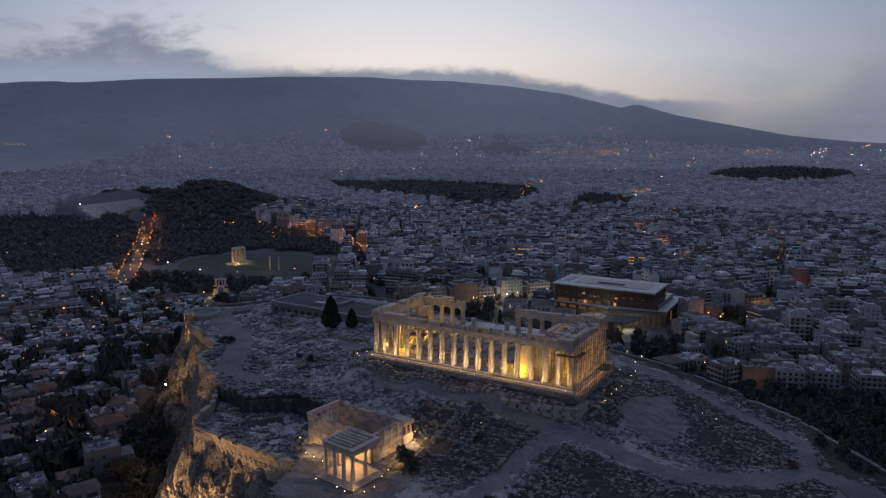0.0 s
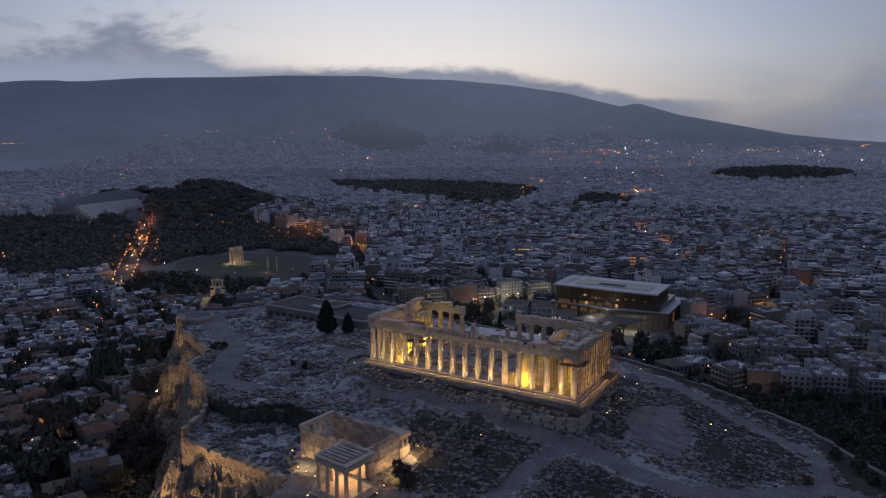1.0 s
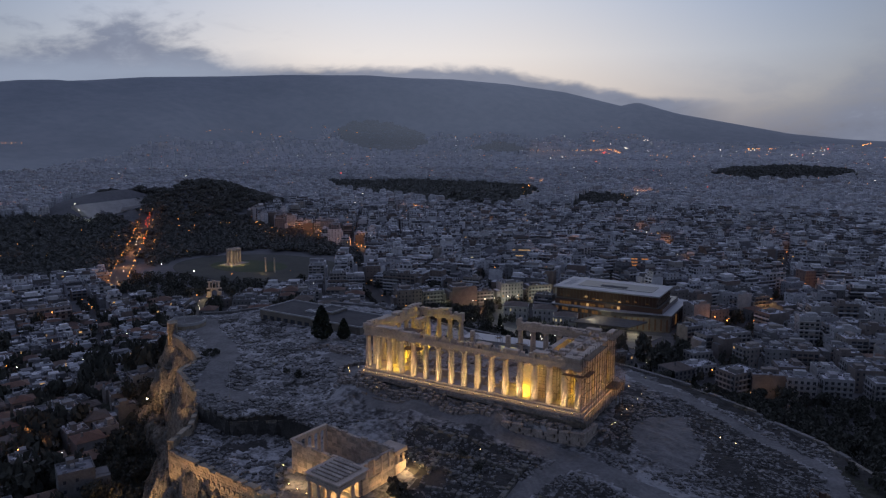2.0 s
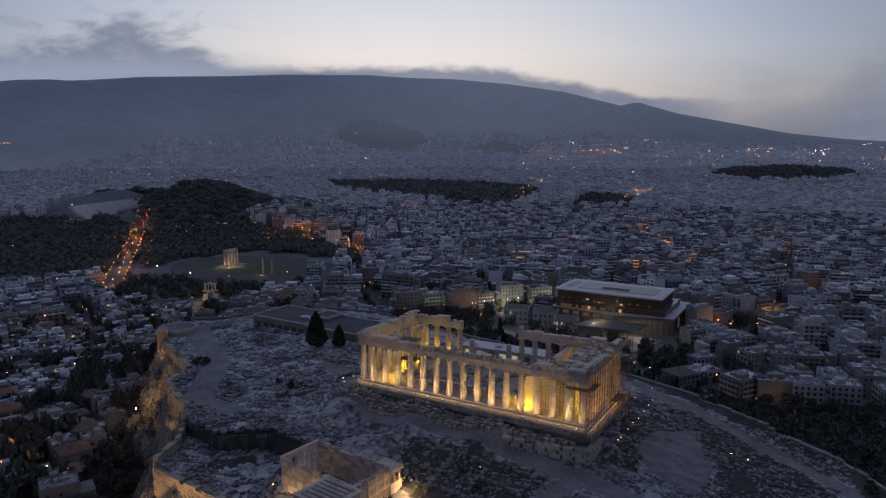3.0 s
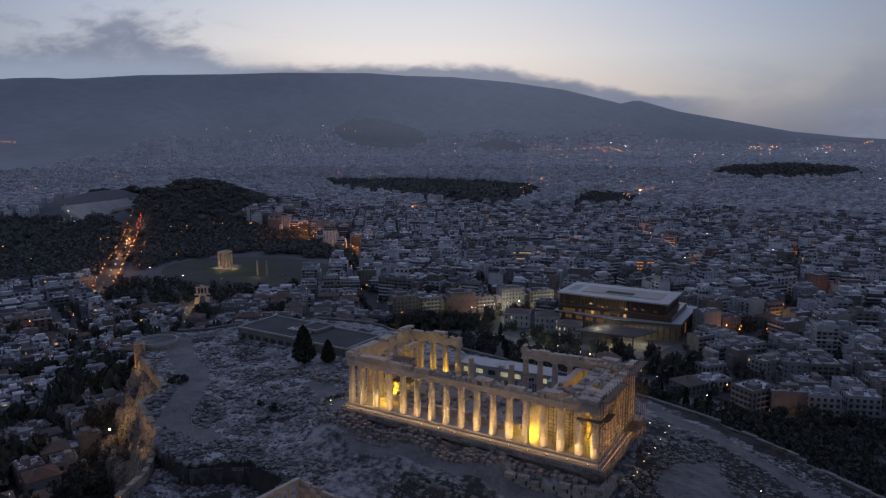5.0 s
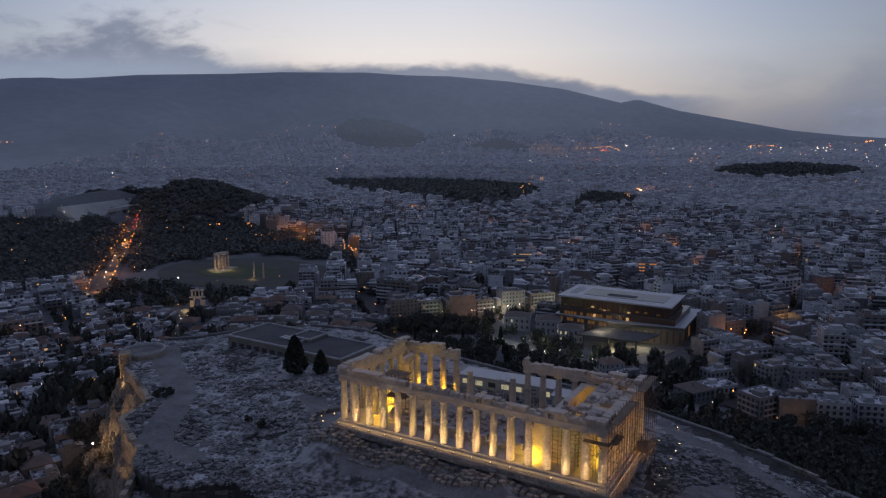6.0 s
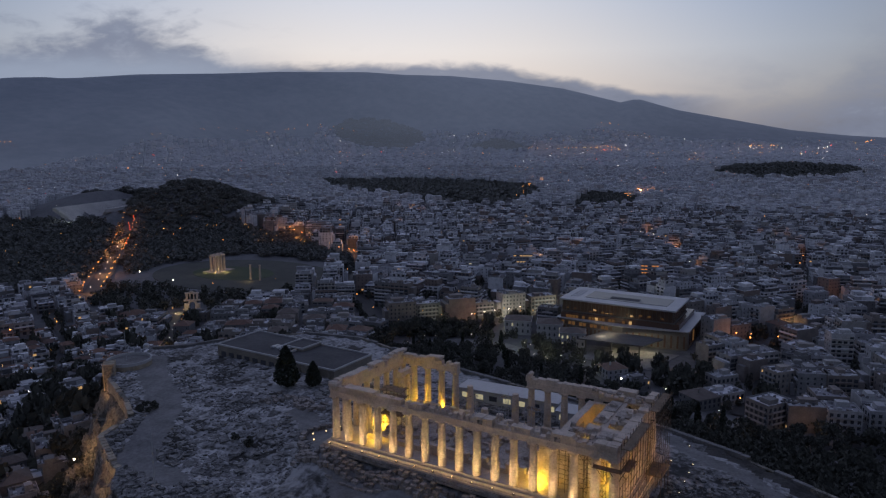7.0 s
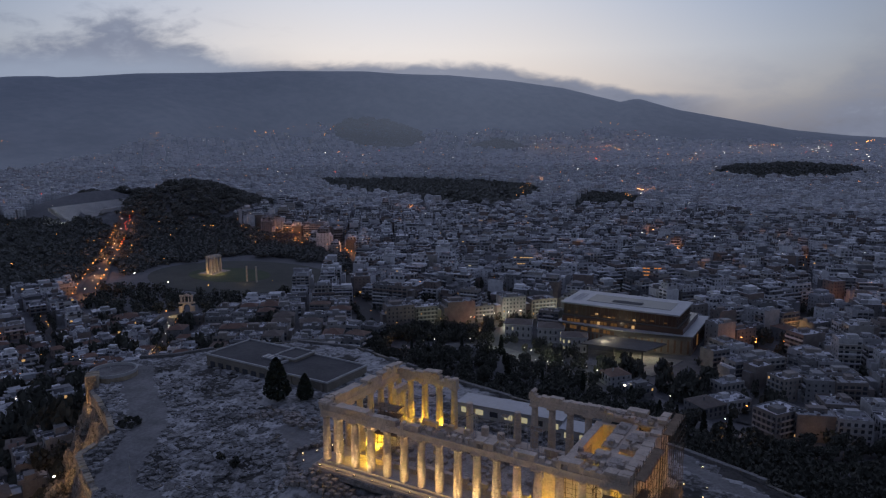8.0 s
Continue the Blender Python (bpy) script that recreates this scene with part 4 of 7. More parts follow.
    for (x0, y0), (x1, y1) in (((-12.5, 23.0), (-37.0, 19.6)), ((-37.0, 19.6), (-37.6, 11.0))):
        n, run = max(2, round(math.hypot(x1 - x0, y1 - y0) / 3.0)), math.atan2(y1 - y0, x1 - x0)
        for row in range(4):
            for k in range(n):
                q = (k + (0.5 if row % 2 else 0.25)) / n
                if row == 3 and random.random() < 0.35:
                    continue
                part("stone", Geo().box(x0 + (x1 - x0) * q, y0 + (y1 - y0) * q, -8.5 + row * 1.05, random.uniform(2.4, 2.98), 1.3, 1.02, run + random.uniform(-.02, .02), 0.06), MARBLE_OLD, w)


build_temple()
build_works()

# ---------------------------------------------------------------- small temple
def build_small_temple():
    t = thing("small_temple", "ruined roofless marble temple with a columned north porch", "temple", (-2.75, 53.9, -9.8), -6)
    t.scale = (0.91, 1.0, 1.0)
    ion = Geo().lathe([(0.62, 0), (0.66, 0.12), (0.55, 0.28), (0.53, 0.36), (0.44, 5.9), (0.48, 6.0)], 24, flute=0.04).mesh("shaft", MARBLE)
    cap = Geo().box(0, 0, 0, 1.05, 0.8, 0.28).box(0, 0, 0.28, 0.95, 0.9, 0.12).mesh("capital", MARBLE)

    def post(x, y, z):
        c = part("column", ion, None, t)
        c.location = (x, y, z)
        part("capital", cap, None, c).location = (0, 0, 6.0)

    def wall(x0, y0, x1, y1, z0, z1, holes=()):
        run, l = math.atan2(y1 - y0, x1 - x0), math.hypot(x1 - x0, y1 - y0)
        n, z, row = max(1, round(l / 1.9)), z0, 0
        while z < z1 - 0.1:
            h = min(0.85, z1 - z)
            for k in range(n):
                q = (k + 0.5) / n
                if any(a < q < b and c < z + 0.3 < d for a, b, c, d in holes):
                    continue
                hh = h if z + h < z1 - 0.7 or random.random() < 0.5 else h * random.uniform(0.15, 0.8)
                part("wall_block", Geo().box(x0 + (x1 - x0) * q, y0 + (y1 - y0) * q, z, l / n - 0.02, 0.7, hh - 0.015, run, 0.03), random.choice((MARBLE, MARBLE_OLD, MARBLE_OLD)), t)
            z += 0.85
            row += 1
    wall(0, 11.5, 24, 11.5, 0, 7.6, ((0.10, 0.22, 0.6, 5.2),))
    wall(0, 0, 24, 0, 0, 7.5)
    wall(0, 0.6, 0, 11.0, 0, 3.6)
    wall(0, 0.6, 0, 11.0, 3.6, 7.4, ((0.17, 0.25, 3.6, 6.4), (0.36, 0.45, 3.6, 6.4), (0.55, 0.65, 3.6, 6.4), (0.74, 0.85, 3.6, 6.4)))
    wall(7.5, 0.6, 7.5, 11.0, 0, 3.0)
    for y in (1.9, 4.5, 7.1, 9.6):
        part("half_column", Geo().lathe([(0.34, 0), (0.27, 3.3), (0.4, 3.6)], 16, (-0.35, y, 3.6)), MARBLE, t)
    for y in (0.6, 2.7, 4.8, 6.9, 9.0, 11.0):
        post(24.6, y, 0.2)
    part("east_architrave", Geo().box(24.6, 5.8, 6.6, 1.0, 11.6, 1.1, 0, 0.05), MARBLE, t)
    part("east_step", Geo().box(24.6, 5.8, -0.6, 2.4, 13, 0.8), MARBLE, t)
    # north porch
    for k in range(-1, 3):
        part("porch_step", Geo().box(2.5, 16.6, -1.65 + 0.3 * k, 12.6 - 0.7 * k, 10.0 - 0.7 * k, 0.3, 0, 0.02), MARBLE, t)
    for x, y in ((-2.3, 20.2), (0.9, 20.2), (4.1, 20.2), (7.3, 20.2), (-2.3, 15.9), (7.3, 15.9)):
        post(x, y, -0.75)
    for x, y, sx, sy in ((2.5, 20.2, 10.9, 1.0), (-2.3, 15.9, 1.0, 7.6), (7.3, 15.9, 1.0, 7.6)):
        part("porch_architrave", Geo().box(x, y, 5.65, sx, sy, 0.85, 0, 0.02), MARBLE, t)
    part("porch_frieze", Geo().box(2.5, 16.2, 6.5, 10.7, 9.0, 0.65, 0, 0.03), MARBLE_OLD, t)
    part("porch_cornice", Geo().box(2.5, 16.2, 7.15, 11.7, 9.6, 0.35, 0, 0.03), MARBLE, t)
    for k in range(6):
        part("roof_slab", Geo().box(2.5, 13.0 + k * 1.35, 7.5, 8.6, 0.85, 0.38, 0, 0.03), MARBLE_OLD, t)
    part("doorway", Geo().box(3.6, 11.9, 0.6, 2.6, 0.25, 4.7), MARBLE_OLD, t, "tall dark marble doorway")
    # maiden porch at the south-west corner
    part("figure_porch_base", Geo().box(2.4, -2.2, 0.4, 5.6, 3.8, 2.6, 0, 0.03), MARBLE, t)
    for x, y in ((0.1, -3.7), (1.7, -3.7), (3.3, -3.7), (4.8, -3.7), (0.1, -1.8), (4.8, -1.8)):
        part("figure_support", Geo().lathe([(0.34, 0), (0.36, 0.5), (0.30, 1.2), (0.36, 1.6), (0.16, 1.9), (0.22, 2.1), (0.36, 2.4)], 12, (x, y, 3.0)), MARBLE, t)
    part("figure_porch_roof", Geo().box(2.4, -2.2, 5.4, 6.2, 4.4, 1.0, 0, 0.04), MARBLE, t)


build_small_temple()


# ---------------------------------------------------------------- circuit walls of the citadel
def masonry(name, label, line, z_top, height, thick, course, length, mat=None):
    """A wall along a line, built of single stones."""
    w = thing(name, label, "wall")
    lumps = [Geo().box(0, 0, 0, 1, 1, 1, 0, 0.016).mesh("stone", mat or CITADEL) for _ in range(6)]
    core = Geo()
    for (x0, y0), (x1, y1) in zip(line, line[1:]):
        l, run = math.hypot(x1 - x0, y1 - y0), math.atan2(y1 - y0, x1 - x0)
        tz = z_top(0.5 * (x0 + x1), 0.5 * (y0 + y1))
        core.box((x0 + x1) / 2, (y0 + y1) / 2, tz - height, l, thick * 0.8, height - 0.35, run)
        n, rows = max(1, round(l / length)), round(height / course)
        for row in range(rows):
            for k in range(n + row % 2):
                a, b = ((k - 0.5) / n, (k + 0.5) / n) if row % 2 else (k / n, (k + 1) / n)
                a, b = max(0.0, a), min(1.0, b)
                q = (a + b) / 2
                if row == rows - 1 and random.random() < 0.35:
                    continue
                zt = z_top(x0 + (x1 - x0) * q, y0 + (y1 - y0) * q)
                s = part("stone", random.choice(lumps), None, w)
                s.matrix_basis = pose(x0 + (x1 - x0) * q, y0 + (y1 - y0) * q, zt - height + row * course, 0, 0, math.degrees(run)) @ Matrix.Diagonal(
                    (l * (b - a) - random.uniform(0.02, 0.12), thick + random.uniform(-0.07, 0.07), course * 0.98, 1))
    part("wall_core", core, CLIFF, w)
    return w


TOPZ = lambda x, y: float(np.interp(x, [17, 61], [-10.4, -13.4]))
NORTH = masonry("wall_north", "floodlit ancient citadel wall of pale squared stones", [(17.0, 73.4), (39.0, 70.0), (61.2, 66.6)], TOPZ, 7.2, 1.7, 0.72, 1.7)
for k in range(20):
    q = (k + 0.5) / 20
    x = 17.5 + 43 * q
    part("built_in_block", Geo().box(x, 74.25 - 6.75 * q, TOPZ(x, 0) - 3.9, 1.05, 0.5, 0.95, -0.153, 0.05), CITADEL, NORTH)
RIMTOP = lambda x, y: float(plateau(x, y)) + 0.7
masonry("wall_north_east", "crumbling citadel wall above the cliff", [(61.2, 66.6), (66.0, 56.0), (74.0, 47.0)], lambda x, y: -10.6, 5.0, 1.5, 1.0, 2.2)
# this wall's stone colour holds the pit's shade
masonry("wall_terrace", "retaining wall of the upper terrace, darkened for its shade", [(74.0, 46.8), (55.0, 51.4), (43.0, 43.0)], lambda x, y: -8.7, 5.2, 1.5, 0.8, 1.9, SHADEWALL)
masonry("wall_lit_spur", "floodlit spur of the citadel wall over the cliff", [(74.5, 46.6), (80.5, 40.6), (90.0, 37.0), (99.0, 33.4), (101.6, 27.0)], lambda x, y: -9.1 + 2.0 * min(1.0, max(0.0, (x - 80.5) / 18.0)), 4.0, 1.6, 0.8, 1.5)
masonry("wall_east_end", "citadel wall running to the eastern lookout", [(102.0, 26.2), (106.0, 19.3), (118.0, 12.5), (140.0, 3.5), (143.0, 0.6)], lambda x, y: -7.8 + 0.5 * math.sin(x * 0.3), 3.6, 1.5, 1.2, 2.6)
masonry("wall_tower_stub", "tall floodlit remnant of a wall tower", [(143.2, 1.2), (147.4, -2.2)], lambda x, y: -4.3, 9.0, 3.8, 0.75, 0.7)
masonry("wall_south", "long pale citadel wall along the southern path", [(20, -53.5), (-10, -49), (-32, -45), (-52, -38.5), (-72, -28.5), (-89, -18.5), (-107.5, 3), (-128, 26)], RIMTOP, 8.0, 1.3, 2.0, 4.2, GREYWALL)
masonry("wall_south_east", "long citadel wall behind the old museum", [(20, -53.5), (60, -63.5), (92, -72.5), (118, -68.5), (138, -50.5), (148, -34.5), (157, -26.5)], RIMTOP, 7.0, 1.3, 2.4, 5.0, GREYWALL)


# ---------------------------------------------------------------- on the plateau
def top_z(x, y):
    return float(rock_height(np.array([float(x)]), np.array([float(y)]))[0])


def build_lookout():
    b = thing("lookout", "round stone lookout terrace with a pale parapet", "terrace", (148.4, -10.2, -11.2))
    part("platform", Geo().lathe([(7.6, 0), (7.5, 4.2)], 28), CITADEL, b)
    for k in range(28):
        a = 2 * math.pi * (k + 0.5) / 28
        part("parapet_stone", Geo().box(7.3 * math.cos(a), 7.3 * math.sin(a), 4.2, 0.4, 1.66, 1.0, a), PARAPET, b)
    part("paving", Geo().lathe([(7.0, 4.204), (7.0, 4.25)], 28), GREYWALL, b)
    part("flagpole", Geo().lathe([(0.1, 0), (0.06, 11)], 8, (1.5, 0, 4.2)), PARAPET, b)


def build_old_museum():
    m = thing("old_museum", "low old museum building with dark flat roofs", "building", (98.0, -43.0, -10.6), -1)
    for x, y, sx, sy, z in ((14.0, 1.8, 29.4, 20.4, 7.5), (-13.6, 1.9, 25.6, 20.0, 7.1), (1.0, -3.0, 9.0, 10.0, 8.1)):
        part("wall", Geo().box(x, y, -2.0, sx, sy, z + 1.7), TERRACE, m)
        part("roof", Geo().box(x, y, z - 0.29, sx - 0.6, sy - 0.6, 0.15), ROOFFELT, m)
        for a, b, l, w in ((0, sy / 2, sx + 0.5, 0.5), (0, -sy / 2, sx + 0.5, 0.5), (sx / 2, 0, 0.5, sy - 0.6), (-sx / 2, 0, 0.5, sy - 0.6)):
            part("parapet", Geo().box(x + a, y + b, z - 0.3, l, w, 0.55), PARAPET, m)
    for k in range(4):
        part("skylight", Geo().box(2.2 + k * 2.0, 3.4, 7.36, 1.3, 3.4, 0.6), METALROOF, m)
    for k in range(7):
        part("window", Geo().box(1.6 + k * 4.0, 12.02, 2.6, 2.4, 0.2, 2.6), PANE, m)
    for k in range(6):
        part("pilaster", Geo().box(-24.5 + k * 4.4, 12.05, -0.5, 0.7, 0.5, 7.0), TERRACE, m)


def build_sheds():
    for x, y, sx, sy, h, n in ((12.0, -38.0, 30.0, 7.0, 3.6, 7), (-12.0, -35.5, 16.0, 6.0, 3.2, 4)):
        z = top_z(x, y)
        s = thing("workshop_shed", "long white site workshop with lit windows", "shed", (x, y, z), 4)
        part("wall", Geo().box(0, 0, -0.5, sx, sy, h + 0.5), PARAPET, s)
        part("roof", Geo().box(0, 0, h, sx + 0.8, sy + 0.8, 0.22), METALROOF, s)
        for k in range(n):
            part("window", Geo().box(-sx / 2 + (k + 0.5) * sx / n, sy / 2, 1.0, sx / n * 0.55, 0.08, 1.5), L_OFFICE if k % 3 != 1 else PANE, s)


build_lookout()
build_old_museum()
build_sheds()


def stone_rows():
    """Stored marble blocks in rows along the temple's north side, each a thing of its own."""
    kinds = [Geo().box(0, 0, 0, 1.0, 1.0, 1.0, 0, 0.06).mesh("marble_block", STORED) for _ in range(8)]
    spots = []
    for row in range(4):
        for k in range(46):
            x = 40 - k * 1.62
            y = 18.3 + row * 1.45
            if x < -12 and row > 1:
                continue
            spots.append((x, y))
    for k in range(40):
        a = random.uniform(0, 1)
        spots.append((40 + 9 * math.sin(a * 3.1), 19 - 22 * a))
    for k in range(60):
        spots.append((random.uniform(56, 78), random.uniform(-12, -3)))
    for x, y in spots:
        if random.random() < 0.1:
            continue
        ob = new("marble_block", random.choice(kinds))
        x, y = x + random.uniform(-.2, .2), y + random.uniform(-.15, .15)
        ob.matrix_world = pose(x, y, top_z(x, y) - 0.15, 0, 0, random.uniform(-6, 6)) @ Matrix.Diagonal((random.uniform(0.9, 1.5), random.uniform(0.8, 1.2), random.uniform(0.7, 1.3), 1))
        tagged(ob, "stored ancient marble block lying in a row", "stone block", "stored marble blocks")


def kerb():
    """Long worn kerb stones between the temple path and the stored blocks."""
    w = thing("path_kerb", "row of long worn kerb stones beside the path", "kerb")
    line = [(37.5, 20.5), (29.0, 24.6), (15.5, 24.6), (6.0, 20.6), (-3.0, 20.0), (-12.0, 20.4)]
    for (x0, y0), (x1, y1) in zip(line, line[1:]):
        n, run = max(1, round(math.hypot(x1 - x0, y1 - y0) / 1.9)), math.atan2(y1 - y0, x1 - x0)
        for k in range(n):
            if random.random() < 0.12:
                continue
            x, y = x0 + (x1 - x0) * (k + 0.5) / n, y0 + (y1 - y0) * (k + 0.5) / n
            part("stone", Geo().box(x, y, top_z(x, y) - 0.3, random.uniform(1.4, 1.85), random.uniform(0.45, 0.7), random.uniform(0.6, 0.9), run + random.uniform(-.06, .06), 0.06), STORED, w)


kerb()


def rubble_fields():
    r = np.random.RandomState(5)
    pts, sizes = [], []
    for x0, x1, y0, y1, n, a, b in ((-120, -34, 34, 92, 13000, 0.2, 0.95), (-100, -42, -26, 26, 8500, 0.2, 0.95), (-32, 8, 30, 66, 2600, 0.25, 0.9), (-126, -88, -2, 40, 2500, 0.3, 1.1), (38, 100, -10, 52, 5000, 0.2, 0.8),
                                    (100, 150, -25, 8, 900, 0.3, 1.0), (42, 145, -42, 34, 2400, 0.5, 2.4), (20, 50, 34, 50, 900, 0.3, 0.9), (48, 84, 36, 56, 1300, 0.4, 1.3), (18, 64, 58, 70, 700, 0.5, 1.2), (70, 101, 22, 40, 700, 0.6, 1.5), (58, 80, 38, 54, 700, 0.6, 1.5),
                                    (-30, 30, -32, -18, 900, 0.4, 1.4), (-42, -36, -20, 22, 350, 0.3, 1.0), (-12, 10, 62, 74, 200, .2, .8)):
        p = np.stack([r.uniform(x0, x1, n), r.uniform(y0, y1, n)], 1)
        keep = inside(p[:, 0], p[:, 1], RIM) & (ripple(p[:, 0], p[:, 1], 17.0, 41) + r.uniform(-.7, .7, n) > -0.25)
        keep &= ~((abs(p[:, 0]) < 37.5) & (abs(p[:, 1]) < 18))
        for line, half in PATH_LINES:
            keep &= off_edge(p[:, 0], p[:, 1], line, False) > half
        keep &= ~inside(p[:, 0], p[:, 1], CLEARING) & ~inside(p[:, 0], p[:, 1], SHRUBS) & ~inside(p[:, 0], p[:, 1], COURTYARD)
        keep &= ~inside(p[:, 0], p[:, 1], [(-9, 49), (23, 45), (24, 62), (8, 76), (-10, 78)])
        p = p[keep]
        s = a + (b - a) * r.uniform(0, 1, len(p)) ** 2.2
        pts.append(p)
        sizes.append(np.stack([s * r.uniform(0.8, 1.7, len(p)), s * r.uniform(0.6, 1.1, len(p)), s * r.uniform(0.35, 0.8, len(p)) * (0.3 if b > 2 else 1.0)], 1))
    p, s = np.concatenate(pts), np.concatenate(sizes)
    z = rock_height(p[:, 0], p[:, 1]) - 0.12
    v, f = boxes(np.column_stack([p, z]), s, r.uniform(0, 3.14, len(p)), 0.12, 0.2)
    tagged(new("rubble", quads("rubble", v, f, [RUBBLE])), "scattered ancient marble rubble over bare rock", "rubble", kind="stuff")


def ruin_walls():
    """Low foundation walls of the vanished temple between the two standing ones."""
    for k, (a, b) in enumerate((((4, 33), (-30, 34)), ((0, 40), (-30, 41)), ((-4, 47), (-30, 48)), ((-10, 54), (-30, 55)), ((-29, 33), (-30, 56)), ((-18, 34), (-19, 55)), ((-8, 33.5), (-9, 50)))):
        w = thing("foundation_wall", "low ruined foundation wall of rough stones", "wall", group="old temple foundations")
        l = math.hypot(b[0] - a[0], b[1] - a[1])
        for i in range(int(l / 1.7)):
            if random.random() < 0.15:
                continue
            q = (i + 0.5) * 1.7 / l
            x, y = a[0] + (b[0] - a[0]) * q, a[1] + (b[1] - a[1]) * q
            part("stone", Geo().box(x, y, top_z(x, y) - 0.4, random.uniform(1.0, 1.7), random.uniform(0.8, 1.3), random.uniform(0.8, 1.4), math.atan2(b[1] - a[1], b[0] - a[0]) + random.uniform(-.1, .1), 0.1), DARKSTONE, w)


def outcrops():
    """Rough limestone buttresses standing out of the north cliff."""
    shapes = []
    for k in range(6):
        bm = bmesh.new()
        bmesh.ops.create_icosphere(bm, subdivisions=4, radius=1.0)
        for v in bm.verts:
            p = v.co.copy()
            o = Vector((k * 7.1, 0, 0))
            d = 0.36 * noise.noise(p * 1.3 + o) + 0.24 * abs(noise.noise(p * 3.1 + o)) + 0.08 * noise.noise(p * 7.0 + o)
            s = abs(noise.noise(Vector((p.x * 3.2, p.y * 3.2, p.z * 0.9)) + o)) + 0.5 * abs(noise.noise(Vector((p.x * 8.0, p.y * 8.0, p.z * 2.6)) + o))
            v.co = Vector((p.x, p.y, p.z)) * (0.95 + 0.8 * d - 0.42 * s)
        me = bpy.data.meshes.new("rock_outcrop")
        bm.to_mesh(me)
        bm.free()
        me.materials.append(CLIFF)
        shapes.append(me)
    great = []
    for k in range(4):
        bm = bmesh.new()
        bmesh.ops.create_icosphere(bm, subdivisions=4, radius=1.0)
        for v in bm.verts:
            p = v.co.copy()
            o = Vector((0, k * 5.3, 3.0))
            d = 0.30 * noise.noise(p * 1.1 + o) + 0.10 * noise.noise(p * 4.0 + o) + 0.05 * noise.noise(p * 9.0 + o)
            cleft = abs(noise.noise(Vector((p.x * 2.2, p.y * 2.2, p.z * 0.35)) + o))
            wide = 1.0 + 0.25 * (1 - p.z) * 0.5
            v.co = Vector((p.x * wide, p.y * wide, p.z)) * (0.88 + d + 0.30 * min(cleft, 0.35))
        me = bpy.data.meshes.new("rock_outcrop")
        bm.to_mesh(me)
        bm.free()
        me.materials.append(CLIFF)
        great.append(me)
    for k, (x, y, z, sx, sy, sz) in enumerate(((64, 68, -29, 3.2, 3.4, 10.5), (57.5, 71.5, -33, 3.6, 3.4, 12), (49, 74.0, -34, 4.2, 3.6, 12.5), (40, 75.2, -34.5, 4.0, 3.6, 12), (31, 76.4, -35, 4.0, 3.6, 11.5), (23, 78, -36, 3.8, 3.4, 11), (69, 71, -39, 4.2, 4.0, 10), (74, 62, -37, 3.8, 3.8, 11))):
        ob = new("rock_outcrop", great[k % 4])
        ob.matrix_world = pose(x, y, z, random.uniform(-5, 5), random.uniform(-5, 5), random.uniform(0, 360)) @ Matrix.Diagonal((sx, sy, sz, 1))
        tagged(ob, "tall rounded pillar of pale limestone below the citadel wall", "rock", "cliff buttresses")
    line = [(14, 80), (17, 75), (30, 73), (45, 71), (61, 68), (67, 58), (76, 47), (86, 38), (95, 29), (102, 20), (118, 13), (140, 4), (155, -6)]
    for (x0, y0), (x1, y1) in zip(line, line[1:]):
        n = max(2, int(math.hypot(x1 - x0, y1 - y0) / 3.2))
        ln = math.hypot(x1 - x0, y1 - y0)
        ox, oy = -(y1 - y0) / ln, (x1 - x0) / ln
        for k in range(n):
            q = (k + random.uniform(0.2, 0.8)) / n
            for out, up in ((random.uniform(0.5, 2.0), -27.5 if x0 < 66 else -25.5), (random.uniform(3, 7), -33), (random.uniform(8, 14), -40)):
                s = random.uniform(2.6, 4.8)
                ob = new("rock_outcrop", random.choice(shapes))
                ob.matrix_world = pose(x0 + (x1 - x0) * q + ox * out, y0 + (y1 - y0) * q + oy * out, up + random.uniform(-2, 2), random.uniform(-8, 8), random.uniform(-8, 8), random.uniform(0, 360)) @ Matrix.Diagonal(
                    (s, s * random.uniform(0.7, 1.1), random.uniform(4.2, 6.5), 1))
                tagged(ob, "rugged grey limestone buttress of the cliff", "rock", "cliff buttresses")


outcrops()
stone_rows()
rubble_fields()
ruin_walls()


def fixture(x, y, z, r=0.16, mat=L_FLOOD):
    t = thing("ground_floodlight", "small ground floodlight glowing warm white", "lamp", (x, y, z), group="ground floodlights")
    part("housing", Geo().box(0, 0, 0, 0.5, 0.4, 0.25), STEEL, t)
    part("lens", Geo().lathe([(r, 0.25), (r * 1.2, 0.25 + r), (r * 0.5, 0.25 + 2 * r)], 8), mat, t)


for k in range(15):
    x = -33 + k * 4.8
    fixture(x, 16.56, -1.1, 0.07)
for y in (6.5, 3.6, -2.4, -7.4, -13.2, -19.0, -24.0, -28.5):
    fixture(-40.6, y, top_z(-40.6, y), 0.075)
for x, y in ((43.6, -3.4), (43.8, 0.8), (45.0, 5.2), (47.2, 7.8), (43.6, 11.6), (-36, -26), (-38, -38), (-33, -19), (-66, -6), (-70, -5), (-16.5, 36), (-17.5, 36.4)):
    fixture(x, y, top_z(x, y), 0.09)
for x, y in ((27.3, -12.9), (20.0, -13.4), (14.1, -15.0)):
    fixture(x, y, 0.01, 0.16, L_YELLOW)
